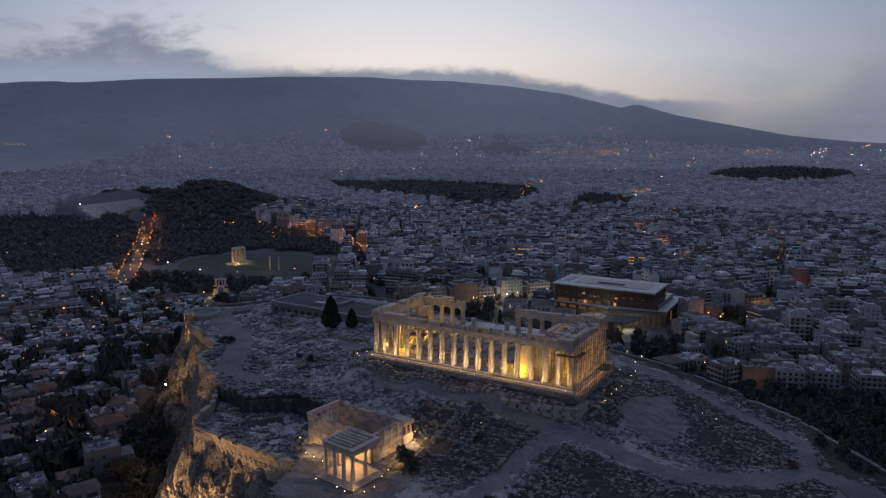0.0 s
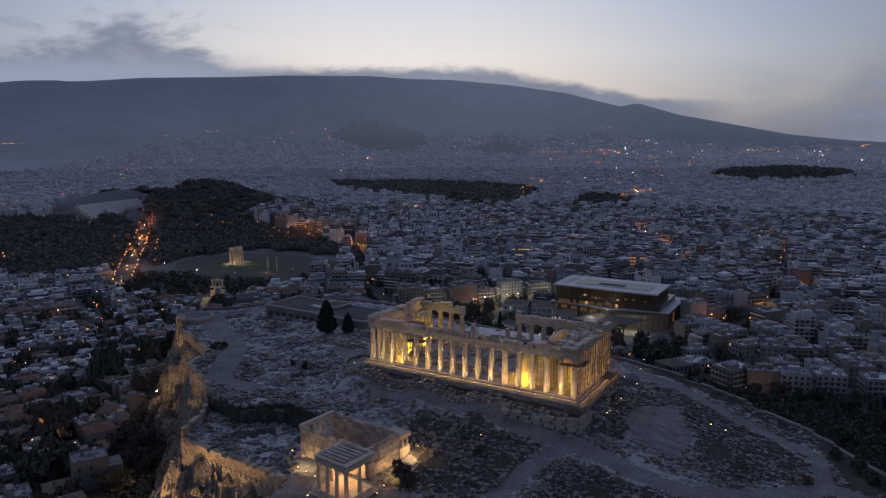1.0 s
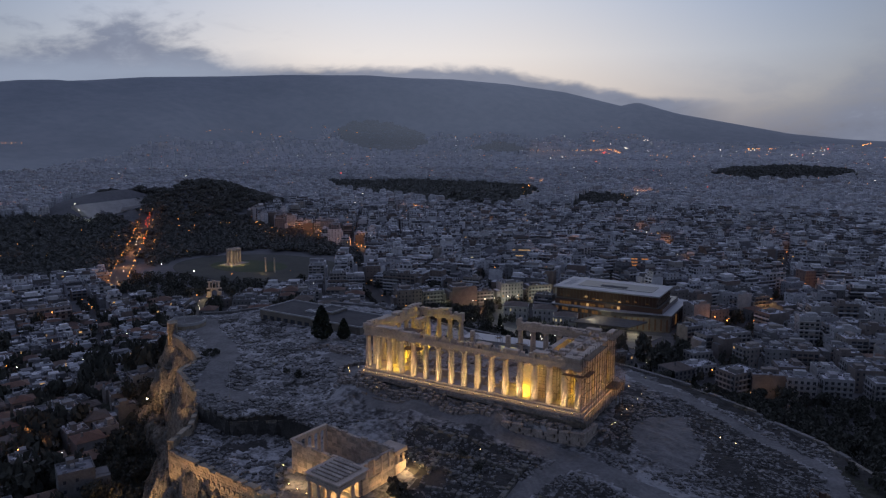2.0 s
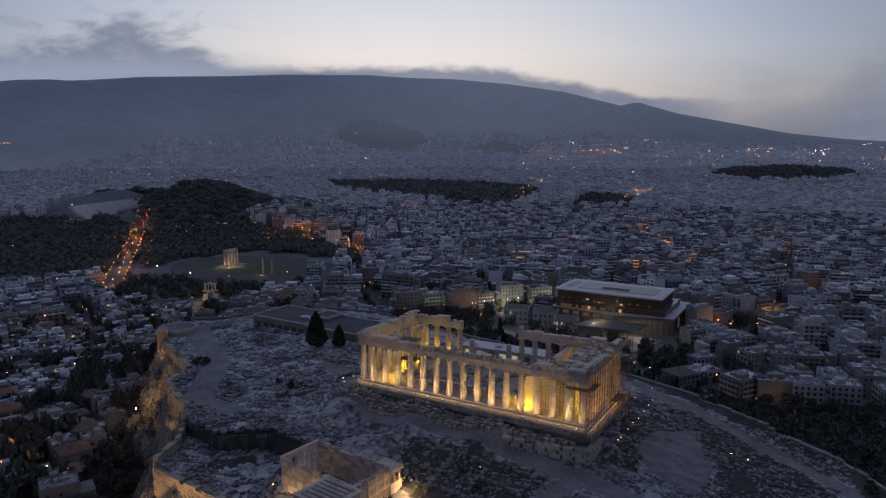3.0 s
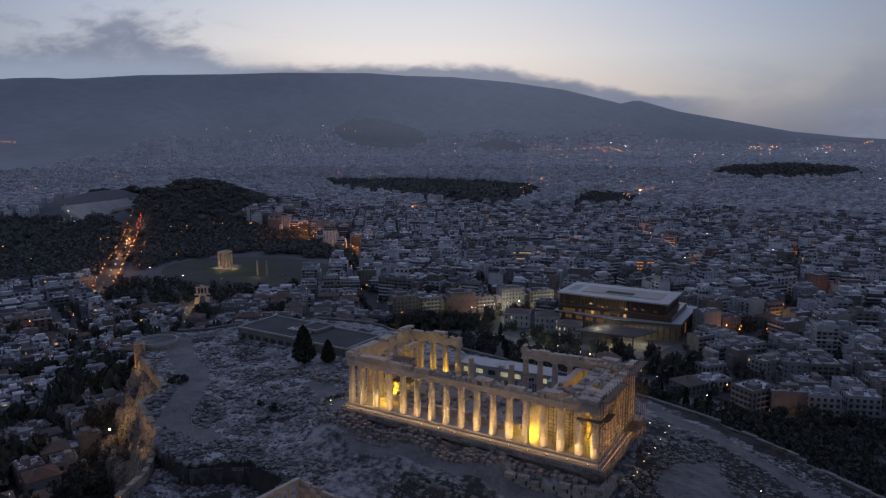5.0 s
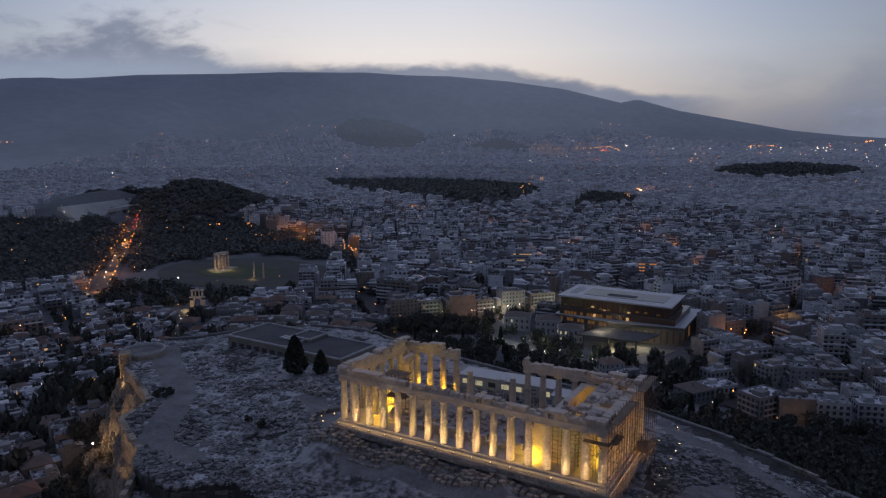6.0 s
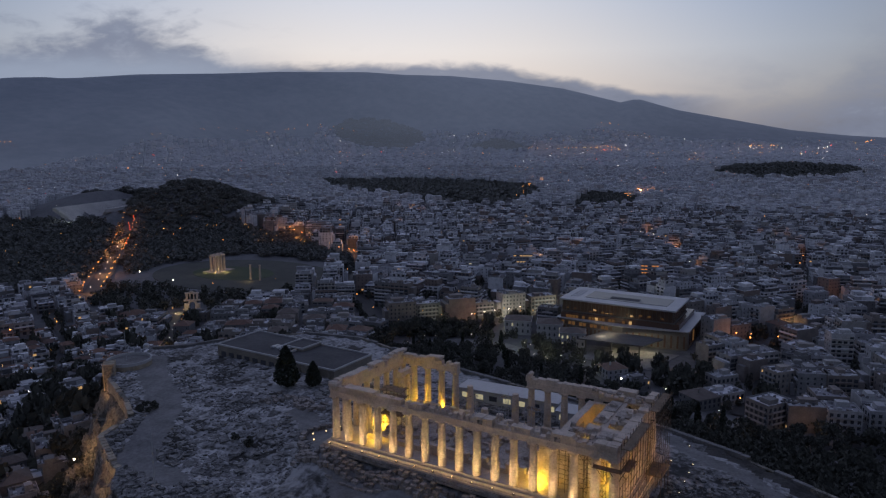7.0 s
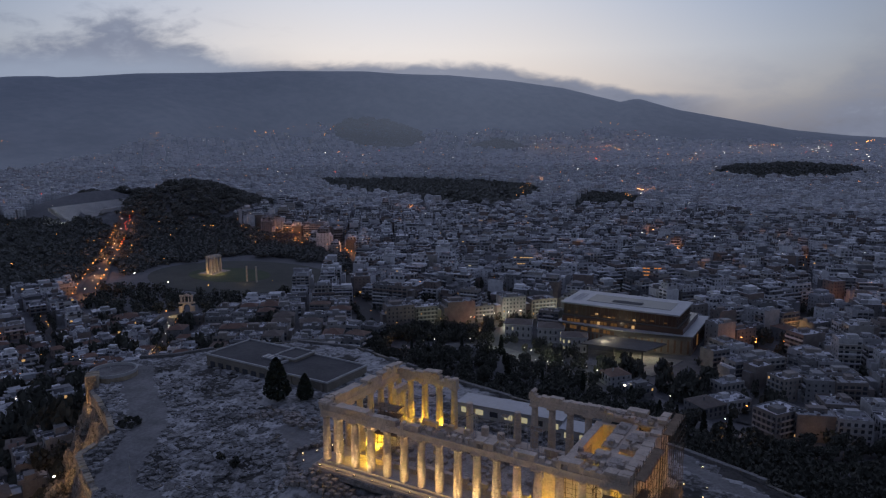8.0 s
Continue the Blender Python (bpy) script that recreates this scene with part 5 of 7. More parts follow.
for x, y in ((18.5, 66.8), (15.1, 67.5), (11.6, 68.4), (9.0, 69.4), (7.5, 75.6), (0.5, 76.2), (-2.2, 76.8), (-6.6, 75.0), (-7.0, 71.6), (-5.8, 66.9), (-5.4, 63.6), (-1.8, 46.3), (-4.1, 46.7), (-5.6, 46.2), (24.7, 62)):
    fixture(x, y, top_z(x, y), 0.10)


def build_small_things():
    z = top_z(56.0, 47.6)
    f = thing("mast", "tall thin pale mast on the citadel terrace", "mast", (64.5, 42.6, z))
    part("pole", Geo().lathe([(0.16, -0.5), (0.13, 5), (0.07, 13.5)], 10), PARAPET, f)
    part("base", Geo().box(0, 0, -0.4, 1.2, 1.2, 0.7), MARBLE_OLD, f)
    z = top_z(-90.6, 13.8)
    e = thing("excavator", "small dark excavator parked on the gravel path", "excavator", (-90.6, 13.8, z), 35)
    for y in (-0.75, 0.75):
        part("track", Geo().box(0, y, 0, 2.4, 0.42, 0.6, 0, 0.03), STEEL, e)
    part("turntable", Geo().lathe([(0.8, 0.6), (0.8, 0.8)], 16), STEEL, e)
    part("cab", Geo().box(0.25, 0.3, 0.8, 1.1, 1.0, 1.5, 0, 0.04), GLASSWALL, e)
    part("engine_cover", Geo().box(-0.75, 0, 0.8, 1.0, 1.7, 0.9, 0, 0.05), TIMBER, e)
    part("boom", Geo().bar((0.8, -0.3, 1.2), (2.4, -0.3, 2.9), 0.16), TIMBER, e)
    part("arm", Geo().bar((2.4, -0.3, 2.9), (3.3, -0.3, 1.3), 0.13), TIMBER, e)
    part("bucket", Geo().box(3.3, -0.3, 0.6, 0.6, 0.7, 0.7, 0, 0.05), STEEL, e)
    z = top_z(-105.0, 27.0)
    h = thing("site_hut", "pale flat-roofed site hut beside the path", "hut", (-105.0, 27.0, z), 30)
    part("wall", Geo().box(0, 0, -0.5, 8.0, 5.0, 3.3), PARAPET, h)
    part("roof", Geo().box(0, 0, 2.8, 8.6, 5.6, 0.2), CONCRETE, h)
    part("roof_edge", Geo().box(0, 2.85, 2.8, 8.8, 0.12, 0.3), METALROOF, h)
    part("door", Geo().box(1.0, 2.5, 0.0, 0.9, 0.08, 2.0), STEEL, h)


build_small_things()

# ---------------------------------------------------------------- trees
def clump_crown(r, h, n, leaf, seed, shape="round", lie=1.0):
    """A crown of many small leaf clumps with gaps and an uneven outline."""
    q = np.random.RandomState(seed)
    verts, faces = [], []
    bumps = [(q.uniform(-.55, .55), q.uniform(-.55, .55), q.uniform(.25, .85), q.uniform(.4, .62)) for _ in range(7)]
    while len(faces) < n:
        if shape == "cone":
            t = q.uniform(0, 1) ** 0.8
            a, rr = q.uniform(0, 6.283), r * (1 - t) ** 0.62 * q.uniform(0.55, 1.08) * (0.4 + 0.6 * min(1, t * 6))
            p = np.array([rr * math.cos(a), rr * math.sin(a), t * h])
        else:
            b = bumps[q.randint(len(bumps))]
            d = q.normal(size=3)
            d /= np.linalg.norm(d)
            p = np.array([(b[0] + d[0] * b[3]) * r, (b[1] + d[1] * b[3]) * r, (b[2] + d[2] * b[3] * 0.5) * h])
            if p[2] < 0:
                continue
        s = leaf * q.uniform(0.6, 1.4)
        u, w = q.normal(size=3) * (1, 1, lie), q.normal(size=3) * (1, 1, lie)
        u = u / np.linalg.norm(u) * s
        w = np.cross(u, w)
        w = w / np.linalg.norm(w) * s * 0.8
        k = len(verts)
        verts += [p - u, p + w * 0.7, p + u, p - w]
        faces.append((k, k + 1, k + 2, k + 3))
    return Geo().add(verts, faces)


def trunk(h, r, limbs=4, seed=0):
    q = random.Random(seed)
    g = Geo().lathe([(r * 1.3, -0.6), (r, 0.4), (r * 0.7, h)], 8)
    for k in range(limbs):
        a = q.uniform(0, 6.28)
        z = h * q.uniform(0.5, 0.95)
        g.bar((0, 0, z), (math.cos(a) * h * 0.45, math.sin(a) * h * 0.45, z + h * 0.45), r * 0.35)
    return g


TREES = []
for k, (rr, hh) in enumerate(((3.4, 5.5), (4.2, 6.0), (2.8, 5.0), (3.8, 7.0))):
    TREES.append((trunk(3.0, 0.24, 4, k).mesh("trunk", BARK), clump_crown(rr, hh, 620, 0.62, k + 1).mesh("crown", LEAF), 2.2))
CYPRESS = (trunk(1.5, 0.22, 0).mesh("trunk", BARK), clump_crown(1.7, 11.0, 700, 0.5, 9, "cone").mesh("crown", CONIFER), 0.8)
BIGCYPRESS = (trunk(2.0, 0.35, 0).mesh("trunk", BARK), clump_crown(4.4, 12.5, 1900, 0.6, 12, "cone").mesh("crown", CONIFER), 0.8)
BUSH = (trunk(0.5, 0.1, 3, 7).mesh("trunk", BARK), clump_crown(1.6, 2.0, 340, 0.32, 17).mesh("crown", LEAF), 0.2)


def tree(kind, x, y, z, size=1.0, name="tree", label="dark leafy tree on the slope", group="slope trees"):
    t = thing(name, label, name, (x, y, z), random.uniform(0, 360), group)
    t.scale = (size, size, size * random.uniform(0.9, 1.1))
    part("trunk", kind[0], None, t)
    part("crown", kind[1], None, t).location = (0, 0, kind[2])


tree(BIGCYPRESS, 80.0, -17.5, top_z(80.0, -17.5), 1.0, "cypress", "tall dark conifer standing beside the old museum", "conifers by the museum")
tree(BIGCYPRESS, 73.0, -22.0, top_z(73.0, -22.0), 0.66, "cypress", "small dark conifer standing beside the old museum", "conifers by the museum")
# bushes at (60, 18) and (66, 17) are added in place of dark hollows
for x, y, s in ((-8.0, 60.0, 1.7), (-10.5, 61.5, 1.3), (60.0, 18.0, 1.0), (104.0, 12.6, 0.7), (106.2, 11.6, 0.75), (108.0, 12.8, 0.7), (107.6, 15.0, 0.75), (105.4, 16.4, 0.7), (103.2, 15.4, 0.7), (-38.0, 76.0, 2.2), (-36.0, 78.0, 1.6), (-14, 40, 0.8), (-20, 44, .8), (66, 17, .8), (-96, -4, 1.1), (-101, 2, 1.4), (-104, 6, 1.2), (-99, -7, 1.2), (-107, 9, 1.0)):
    tree(BUSH, x, y, top_z(x, y), s, "bush", "dark low bush growing among the ruins", "bushes among the ruins")


def land(x, y):
    """Height of whatever ground lies at a place."""
    x, y = np.atleast_1d(np.asarray(x, float)), np.atleast_1d(np.asarray(y, float))
    near = (x > -149) & (x < 204) & (y > -124) & (y < 149)
    return np.where(near, rock_height(x, y), ground(x, y))


RESERVED = [(-150, -290), (-90, -246), (-40, -244), (20, -256), (60, -268), (75, -300), (110, -300), (165, -318), (190, -345), (240, -290), (215, -225), (208, -110), (172, -26), (143, 36), (108, 72), (70, 112), (50, 150), (-150, 150)]
MUSEUM = [(10, -425), (130, -425), (130, -305), (10, -305)]
AVENUE_PARK = [(590, -318), (612, -300), (735, -398), (740, -430), (640, -375)]
PRECINCT = [(385, -268), (425, -222), (470, -205), (535, -232), (560, -270), (600, -300), (640, -400), (600, -510), (470, -500), (415, -440)]
GARDEN = [(1260, -480), (930, -525), (866, -500), (606, -272), (640, -190), (900, -250), (1200, -380)]
ZAPPEION = [(885, -535), (790, -655), (640, -640), (555, -590), (430, -525), (415, -440), (410, -330), (470, -305), (575, -298), (850, -510)]
STADIUM_HILL = [(870, -545), (960, -520), (1130, -500), (1300, -620), (1280, -800), (1010, -900), (850, -840), (795, -740), (800, -640)]
CEMETERY = [(1342, -1500), (1128, -1300), (829, -1140), (640, -1050), (520, -1050), (495, -1236), (700, -1640), (854, -1700), (1082, -1680)]
GROVE_A = [(410, -1180), (350, -1140), (305, -1225), (325, -1404), (420, -1500), (460, -1400)]
GROVE_B = [(320, -2180), (175, -2010), (43, -2030), (-105, -2200), (-80, -2700), (130, -2850), (322, -2650)]
GROVE_C = [(2150 + 230 * math.cos(k * 0.628) - 70 * math.sin(k * 0.628), -2950 + 150 * math.sin(k * 0.628) + 110 * math.cos(k * 0.628)) for k in range(10)]
GROVE_D = [(1674, -3060), (1594, -3260), (1380, -3200), (1420, -3020)]
AVENUE = [(540, -240), (600, -288), (724, -389), (805, -457), (867, -508), (925, -560)]
STREETS = (([(330, -160), (372, -200), (415, -240), (432, -256)], 5.0), ([(331, -88), (390, -122), (445, -156), (520, -190)], 3.0), ([(251, -291), (171, -369), (119, -421), (49, -471)], 7.0),
           ([(180, -372), (240, -460), (320, -580), (430, -760)], 3.0), ([(-24, -250), (-32, -330), (-40, -560), (-20, -900)], 3.5),
           ([(240, -300), (360, -400), (500, -590), (640, -650)], 9.0), ([(-120, -330), (20, -430), (150, -520)], 3.5))
ROW_SITE = [(252, -288), (122, -415), (150, -445), (285, -312)]
PROMENADE = [(205, -270), (173, -300), (141, -305), (106, -292), (86, -284), (47, -277), (20, -258), (-12, -238), (-60, -234)]
PARKS = (RESERVED, AVENUE_PARK, ROW_SITE, MUSEUM, PRECINCT, GARDEN, ZAPPEION, STADIUM_HILL, CEMETERY, GROVE_A, GROVE_B, GROVE_C, GROVE_D)


def free(x, y):
    ok = np.ones(np.shape(x), bool)
    for p in PARKS:
        ok &= ~inside(x, y, p)
    ok &= off_edge(x, y, AVENUE, False) > 16
    for line, half in STREETS:
        ok &= off_edge(x, y, line, False) > half + 3
    for gx, gy, kw in GLOWS:
        ok &= np.hypot(x - gx, y - gy) > 11 + 0.002 * math.hypot(gx, gy)
    return ok


def scatter(poly, step, seed):
    q = np.random.RandomState(seed)
    p = np.array(poly)
    X, Y = np.meshgrid(np.arange(p[:, 0].min(), p[:, 0].max(), step), np.arange(p[:, 1].min(), p[:, 1].max(), step))
    x, y = (X + q.uniform(-.45, .45, X.shape) * step).ravel(), (Y + q.uniform(-.45, .45, X.shape) * step).ravel()
    k = inside(x + 1.5 * step * ripple(x, y, 9 * step, seed), y + 1.5 * step * ripple(x, y, 8 * step, seed + 1), poly)
    return x[k], y[k]


# slope woods south and east of the citadel, tree by tree
SLOPE = [(-150, -286), (-90, -242), (-40, -240), (20, -252), (60, -264), (80, -300), (110, -300), (165, -318), (205, -335), (240, -288), (212, -226), (200, -120), (150, -75), (60, -74), (20, -64), (-40, -55), (-100, -28), (-150, -10)]
xs, ys = scatter(SLOPE, 9.2, 3)
picked, rest_wood = 0, []
for x, y in zip(xs, ys):
    gap = ripple(np.array([x]), np.array([y]), 70.0, 61)[0]
    if off_edge(np.array([x]), np.array([y]), PROMENADE, False)[0] < 7.5 or y < -275 and gap > 0.7 or (x > 150 and y > -190 and gap > 0.1):
        continue
    if picked > 185 or random.random() < 0.45:
        rest_wood.append((x, y))
        continue
    picked += 1
    z = float(land(x, y)[0]) - 0.3
    if random.random() < 0.12:
        tree(CYPRESS, x, y, z, random.uniform(0.8, 1.3), "cypress", "slender dark cypress on the wooded slope", "slope cypresses")
    else:
        tree(random.choice(TREES), x, y, z, random.uniform(0.85, 1.35))
for x, y in ((72, 77), (60, 82), (50, 85), (86, 62), (98, 52), (110, 44), (78, 86), (66, 92), (92, 72), (106, 62), (120, 40), (34, 96), (24, 98), (118, 56), (130, 44)):
    tree(random.choice(TREES), x, y, float(land(x, y)[0]) - 0.3, random.uniform(0.7, 1.1))


def woods(name, label, poly, step, size, seed, flat=0.75, spots=None, leaves=70, mat=None):
    """A far wood: many irregular clumps in one mesh."""
    q = np.random.RandomState(seed)
    x, y = np.array(spots).T if spots else scatter(poly, step, seed)
    z = land(x, y)
    tmpl = clump_crown(1.0, 1.4, leaves, 0.34 * (46 / leaves) ** 0.5, seed + 50, "round", 1.0 if spots else 0.45)
    v0 = np.concatenate(tmpl.v)
    s = size * q.uniform(0.6, 1.35, len(x))
    a = q.uniform(0, 6.28, len(x))
    c, n = np.cos(a)[:, None], np.sin(a)[:, None]
    V = np.stack([(v0[:, 0] * c - v0[:, 1] * n) * s[:, None], (v0[:, 0] * n + v0[:, 1] * c) * s[:, None], v0[None, :, 2] * s[:, None] * flat], -1)
    V += np.stack([x, y, z], -1)[:, None, :]
    F = np.array(tmpl.f)[None] + len(v0) * np.arange(len(x))[:, None, None]
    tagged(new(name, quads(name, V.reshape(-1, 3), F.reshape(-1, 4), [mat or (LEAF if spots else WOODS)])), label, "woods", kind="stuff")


woods("slope_woods", "dense dark trees filling the slope below the citadel", None, 0, 4.6, 11, 1.3, rest_wood, 190)
arch_x, arch_y = scatter([(385, -268), (425, -222), (470, -205), (535, -232), (560, -270), (600, -300), (470, -312), (420, -330)], 10.0, 23)
woods("precinct_trees", "dark trees between the arch and the precinct", None, 0, 4.2, 13, 1.2, [(a, b) for a, b in zip(arch_x, arch_y) if math.hypot(a - 428, b + 256) > 16 and (a - 428) * 0.6 - (b + 256) * 0.8 > -12], 120)
woods("garden_woods", "dark dense trees of the city garden", GARDEN, 11.0, 8.0, 1, leaves=110)
woods("park_woods", "dark trees round the ruined temple precinct", [p for p in ZAPPEION[:6]] + [(480, -505), (600, -512), (645, -400), (600, -312), (850, -510)], 10.0, 7.5, 2, leaves=110)
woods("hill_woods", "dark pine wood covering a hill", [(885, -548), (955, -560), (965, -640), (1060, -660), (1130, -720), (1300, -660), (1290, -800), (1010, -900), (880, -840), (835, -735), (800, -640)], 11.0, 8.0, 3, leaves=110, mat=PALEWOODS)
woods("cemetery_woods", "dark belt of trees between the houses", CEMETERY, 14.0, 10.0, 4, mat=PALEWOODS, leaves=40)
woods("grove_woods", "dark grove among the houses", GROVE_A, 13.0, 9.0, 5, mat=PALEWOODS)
qx, qy = scatter([(72, -283), (110, -285), (165, -303), (205, -288), (236, -292), (192, -338), (165, -324), (152, -320), (120, -318), (84, -316)], 7.5, 41)
keep = off_edge(qx, qy, PROMENADE, False) > 5.0
woods("square_trees", "dark trees on the square before the museum", None, 0, 3.8, 43, 1.5, list(zip(qx[keep], qy[keep])), 150)
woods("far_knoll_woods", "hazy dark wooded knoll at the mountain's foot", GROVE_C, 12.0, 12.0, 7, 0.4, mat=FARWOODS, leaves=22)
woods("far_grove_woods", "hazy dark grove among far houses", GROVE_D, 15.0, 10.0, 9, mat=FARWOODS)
NORTH_SLOPE = [(20, 96), (52, 104), (70, 108), (105, 68), (140, 33), (172, -22), (192, -60), (172, -34), (150, 10), (124, 24), (106, 42), (84, 60), (66, 78), (24, 90)]
woods("north_slope_trees", "dark trees and bushes on the slope below the cliff", None, 0, 3.2, 31, 1.25, list(zip(*scatter(NORTH_SLOPE, 5.6, 37))), 240)
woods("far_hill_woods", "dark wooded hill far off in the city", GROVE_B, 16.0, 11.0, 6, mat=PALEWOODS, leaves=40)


# ---------------------------------------------------------------- landmarks
def build_museum():
    m = thing("glass_museum", "modern museum with a pale flat roof and dark glass storeys", "museum", (75.0, -379.0, -78.0))
    part("base_storey", Geo().prism([(-52, 22), (-8, 31), (43, 27), (43, -30), (-52, -40)], 0, 13.5), CONCRETE, m)
    part("lower_roof", Geo().prism([(-53, 23), (-8, 32), (44, 28), (44, -31), (-53, -41)], 13.5, 14.1), METALROOF, m)
    part("middle_storey", Geo().prism([(-46, 22), (41, 26), (41, -32), (-46, -32)], 14.1, 18.0), GLASSWALL, m)
    part("gallery_slab", Geo().box(0, 0, 18.0, 85, 45, 0.7), CONCRETE, m)
    part("gallery_glass", Geo().box(0, 0, 18.7, 83, 43, 8.2), GLASSWALL, m)
    part("roof", Geo().box(0, 0, 26.9, 87, 47, 1.1), METALROOF, m)
    part("skylight", Geo().box(-4, 0, 28.004, 62, 24, 0.25), SOLAR, m)
    part("roof_well", Geo().box(-2, 4, 28.26, 22, 7, 0.2), ROOFFELT, m)
    for k in range(3):
        part("roof_rib", Geo().box(33 + k * 2.4, 0, 28.004, 0.6, 24, 0.3), PARAPET, m)
    fin = Geo().box(0, 0, 0, 0.25, 0.5, 8.1).mesh("fin", STEEL)
    for k in range(30):
        part("fin", fin, None, m).location = (-41 + k * 2.83, 21.9, 18.74)
    for k in range(14):
        part("fin", fin, None, m).location = (-42.0, -20 + k * 3.1, 18.74)
    for k in range(26):
        if random.random() < 0.62:
            part("lit_pane", Geo().box(-40 + k * 3.1, 21.75, 19.0 + random.choice((0.4, 1.6)), 2.2, 0.1, random.choice((0.6, 1.3))), L_DIM if k % 3 else L_WINDOW, m)
    for k in range(20):
        if random.random() < 0.8:
            part("lit_pane", Geo().box(-12 + k * 2.5, 24.6 + k * 0.12, 14.4, 2.1, 0.12, 2.4), (L_WINDOW, L_DIM, L_DIM, GLASSWALL)[k % 4] if k < 8 else (L_DIM if k % 5 else L_WINDOW), m)
    for k in range(9):
        part("side_window", Geo().box(-52.3, -36 + k * 6.4, 3.0, 0.8, 1.6, 8.0), L_DIM if k == 6 else GLASSWALL, m)
    for k in range(16):
        part("front_window", Geo().box(-6 + k * 3.1, 30.95 - k * 0.243, 1.2, 1.3, 0.5, 7.2, -0.078), GLASSWALL, m)
    for k in range(10):
        part("front_window", Geo().box(-50 + k * 4.3, 22.55 + k * 0.88, 1.2, 1.3, 0.5, 9.0, 0.202), GLASSWALL, m)
    part("canopy", Geo().prism([(-38, 34), (4, 34), (14, 62), (-30, 58)], 9.0, 9.9), CONCRETE, m)
    for x, y in ((-27, 55), (10, 58), (-8, 57)):
        part("pillar", Geo().lathe([(0.6, 0), (0.6, 9.0)], 12, (x, y, 0)), CONCRETE, m)
    for k in range(14):
        part("lit_pane", Geo().box(1 + k * 2.9, 30.4 - k * 0.23, 9.6, 2.4, 0.2, 2.6), L_DIM if k % 3 else GLASSWALL, m)
    part("entrance_glass", Geo().box(-22, 30.2, 5.0, 15, 0.3, 3.2), L_OFFICE, m)
    part("forecourt", Geo().prism([(-50, 36), (20, 44), (24, 76), (-40, 78)], 0.2, 0.5), PATHS, m)


def build_ruined_temple():
    t = thing("ruined_temple", "tall surviving columns of a ruined temple, floodlit", "temple", (553.0, -405.0, -78.4), 8)
    shaft = column_shaft(15.0, 1.0, 0.84, 20).mesh("shaft", MARBLE)
    cap = Geo().lathe([(0.85, 0), (0.9, 0.9), (1.25, 1.5), (1.3, 1.7)], 12).mesh("capital", MARBLE)
    spots = [(i * 5.5, j * 5.2) for i in range(3) for j in range(5) if (i, j) not in ((2, 4), (0, 0))]
    for x, y in spots:
        c = part("column", shaft, None, t)
        c.location = (x - 5.5, y - 10.4, 1.0)
        part("capital", cap, None, c).location = (0, 0, 15.0)
    for x, y0, y1 in ((-5.5, -5.2, 10.4), (0.0, -10.4, 10.4), (5.5, -10.4, 5.2)):
        part("architrave", Geo().box(x, (y0 + y1) / 2, 17.7, 1.7, y1 - y0 + 1.8, 1.6, 0, 0.06), MARBLE, t)
    part("architrave", Geo().box(2.7, -10.4, 17.75, 3.6, 1.6, 1.5, 0, 0.06), MARBLE, t)
    part("platform", Geo().box(-1, 0, -0.5, 22, 30, 1.5), MARBLE_OLD, t)
    for x, y in ((468.5, -387.5), (480.0, -385.0)):
        c = thing("standing_column", "lone tall column left of the ruined temple", "column", (x, y, -78.4), group="lone columns")
        part("shaft", shaft, None, c).location = (0, 0, 0.6)
        part("capital", cap, None, c).location = (0, 0, 15.6)
        part("plinth", Geo().box(0, 0, -0.5, 3, 3, 1.1), MARBLE_OLD, c)
    a = thing("triumphal_arch", "floodlit marble city arch with an upper colonnade", "arch", (424.0, -262.0, -78.4), 40)
    for x in (-4.6, 4.6):
        part("pier", Geo().box(x, 0, 0, 4.0, 2.6, 7.0), MARBLE, a)
        part("upper_pier", Geo().box(x * 0.95, 0, 10.4, 1.6, 1.4, 5.4), MARBLE, a)
    arc = Geo()
    for k in range(9):
        g = math.pi * k / 8
        arc.box(-math.cos(g) * 3.1, 0, 6.2 + math.sin(g) * 2.6, 1.4, 2.5, 1.2, 0, 0.03)
    part("arch_ring", arc, MARBLE, a)
    part("lower_cornice", Geo().box(0, 0, 9.4, 13.6, 2.9, 1.0), MARBLE, a)
    for x in (-1.6, 1.6):
        part("upper_pier", Geo().box(x, 0, 10.4, 0.9, 1.0, 5.4), MARBLE, a)
    part("upper_cornice", Geo().box(0, 0, 15.8, 11.5, 1.8, 1.0), MARBLE, a)
    part("gable", Geo().add([(-2.6, -.8, 16.8), (2.6, -.8, 16.8), (0, -.8, 18.2), (-2.6, .8, 16.8), (2.6, .8, 16.8), (0, .8, 18.2)], [(0, 1, 2), (5, 4, 3), (0, 2, 5, 3), (1, 4, 5, 2), (0, 3, 4, 1)]), MARBLE, a)


def strip(name, line, half, lift, mat, label):
    g = Geo()
    pts = []
    for (x0, y0), (x1, y1) in zip(line, line[1:]):
        n = max(1, int(math.hypot(x1 - x0, y1 - y0) / 15))
        pts += [(x0 + (x1 - x0) * k / n, y0 + (y1 - y0) * k / n) for k in range(n)]
    pts.append(line[-1])
    P = np.array(pts)
    d = np.gradient(P, axis=0)
    nrm = np.stack([-d[:, 1], d[:, 0]], 1) / np.linalg.norm(d, axis=1)[:, None] * half
    L, R = P + nrm, P - nrm
    z = land(P[:, 0], P[:, 1]) + lift
    V = np.concatenate([np.column_stack([L, z]), np.column_stack([R, z])])
    k = len(P)
    g.add(V, [(i, i + k, i + k + 1, i + 1) for i in range(k - 1)])
    return tagged(new(name, g.mesh(name, mat)), label, "road", kind="structure")


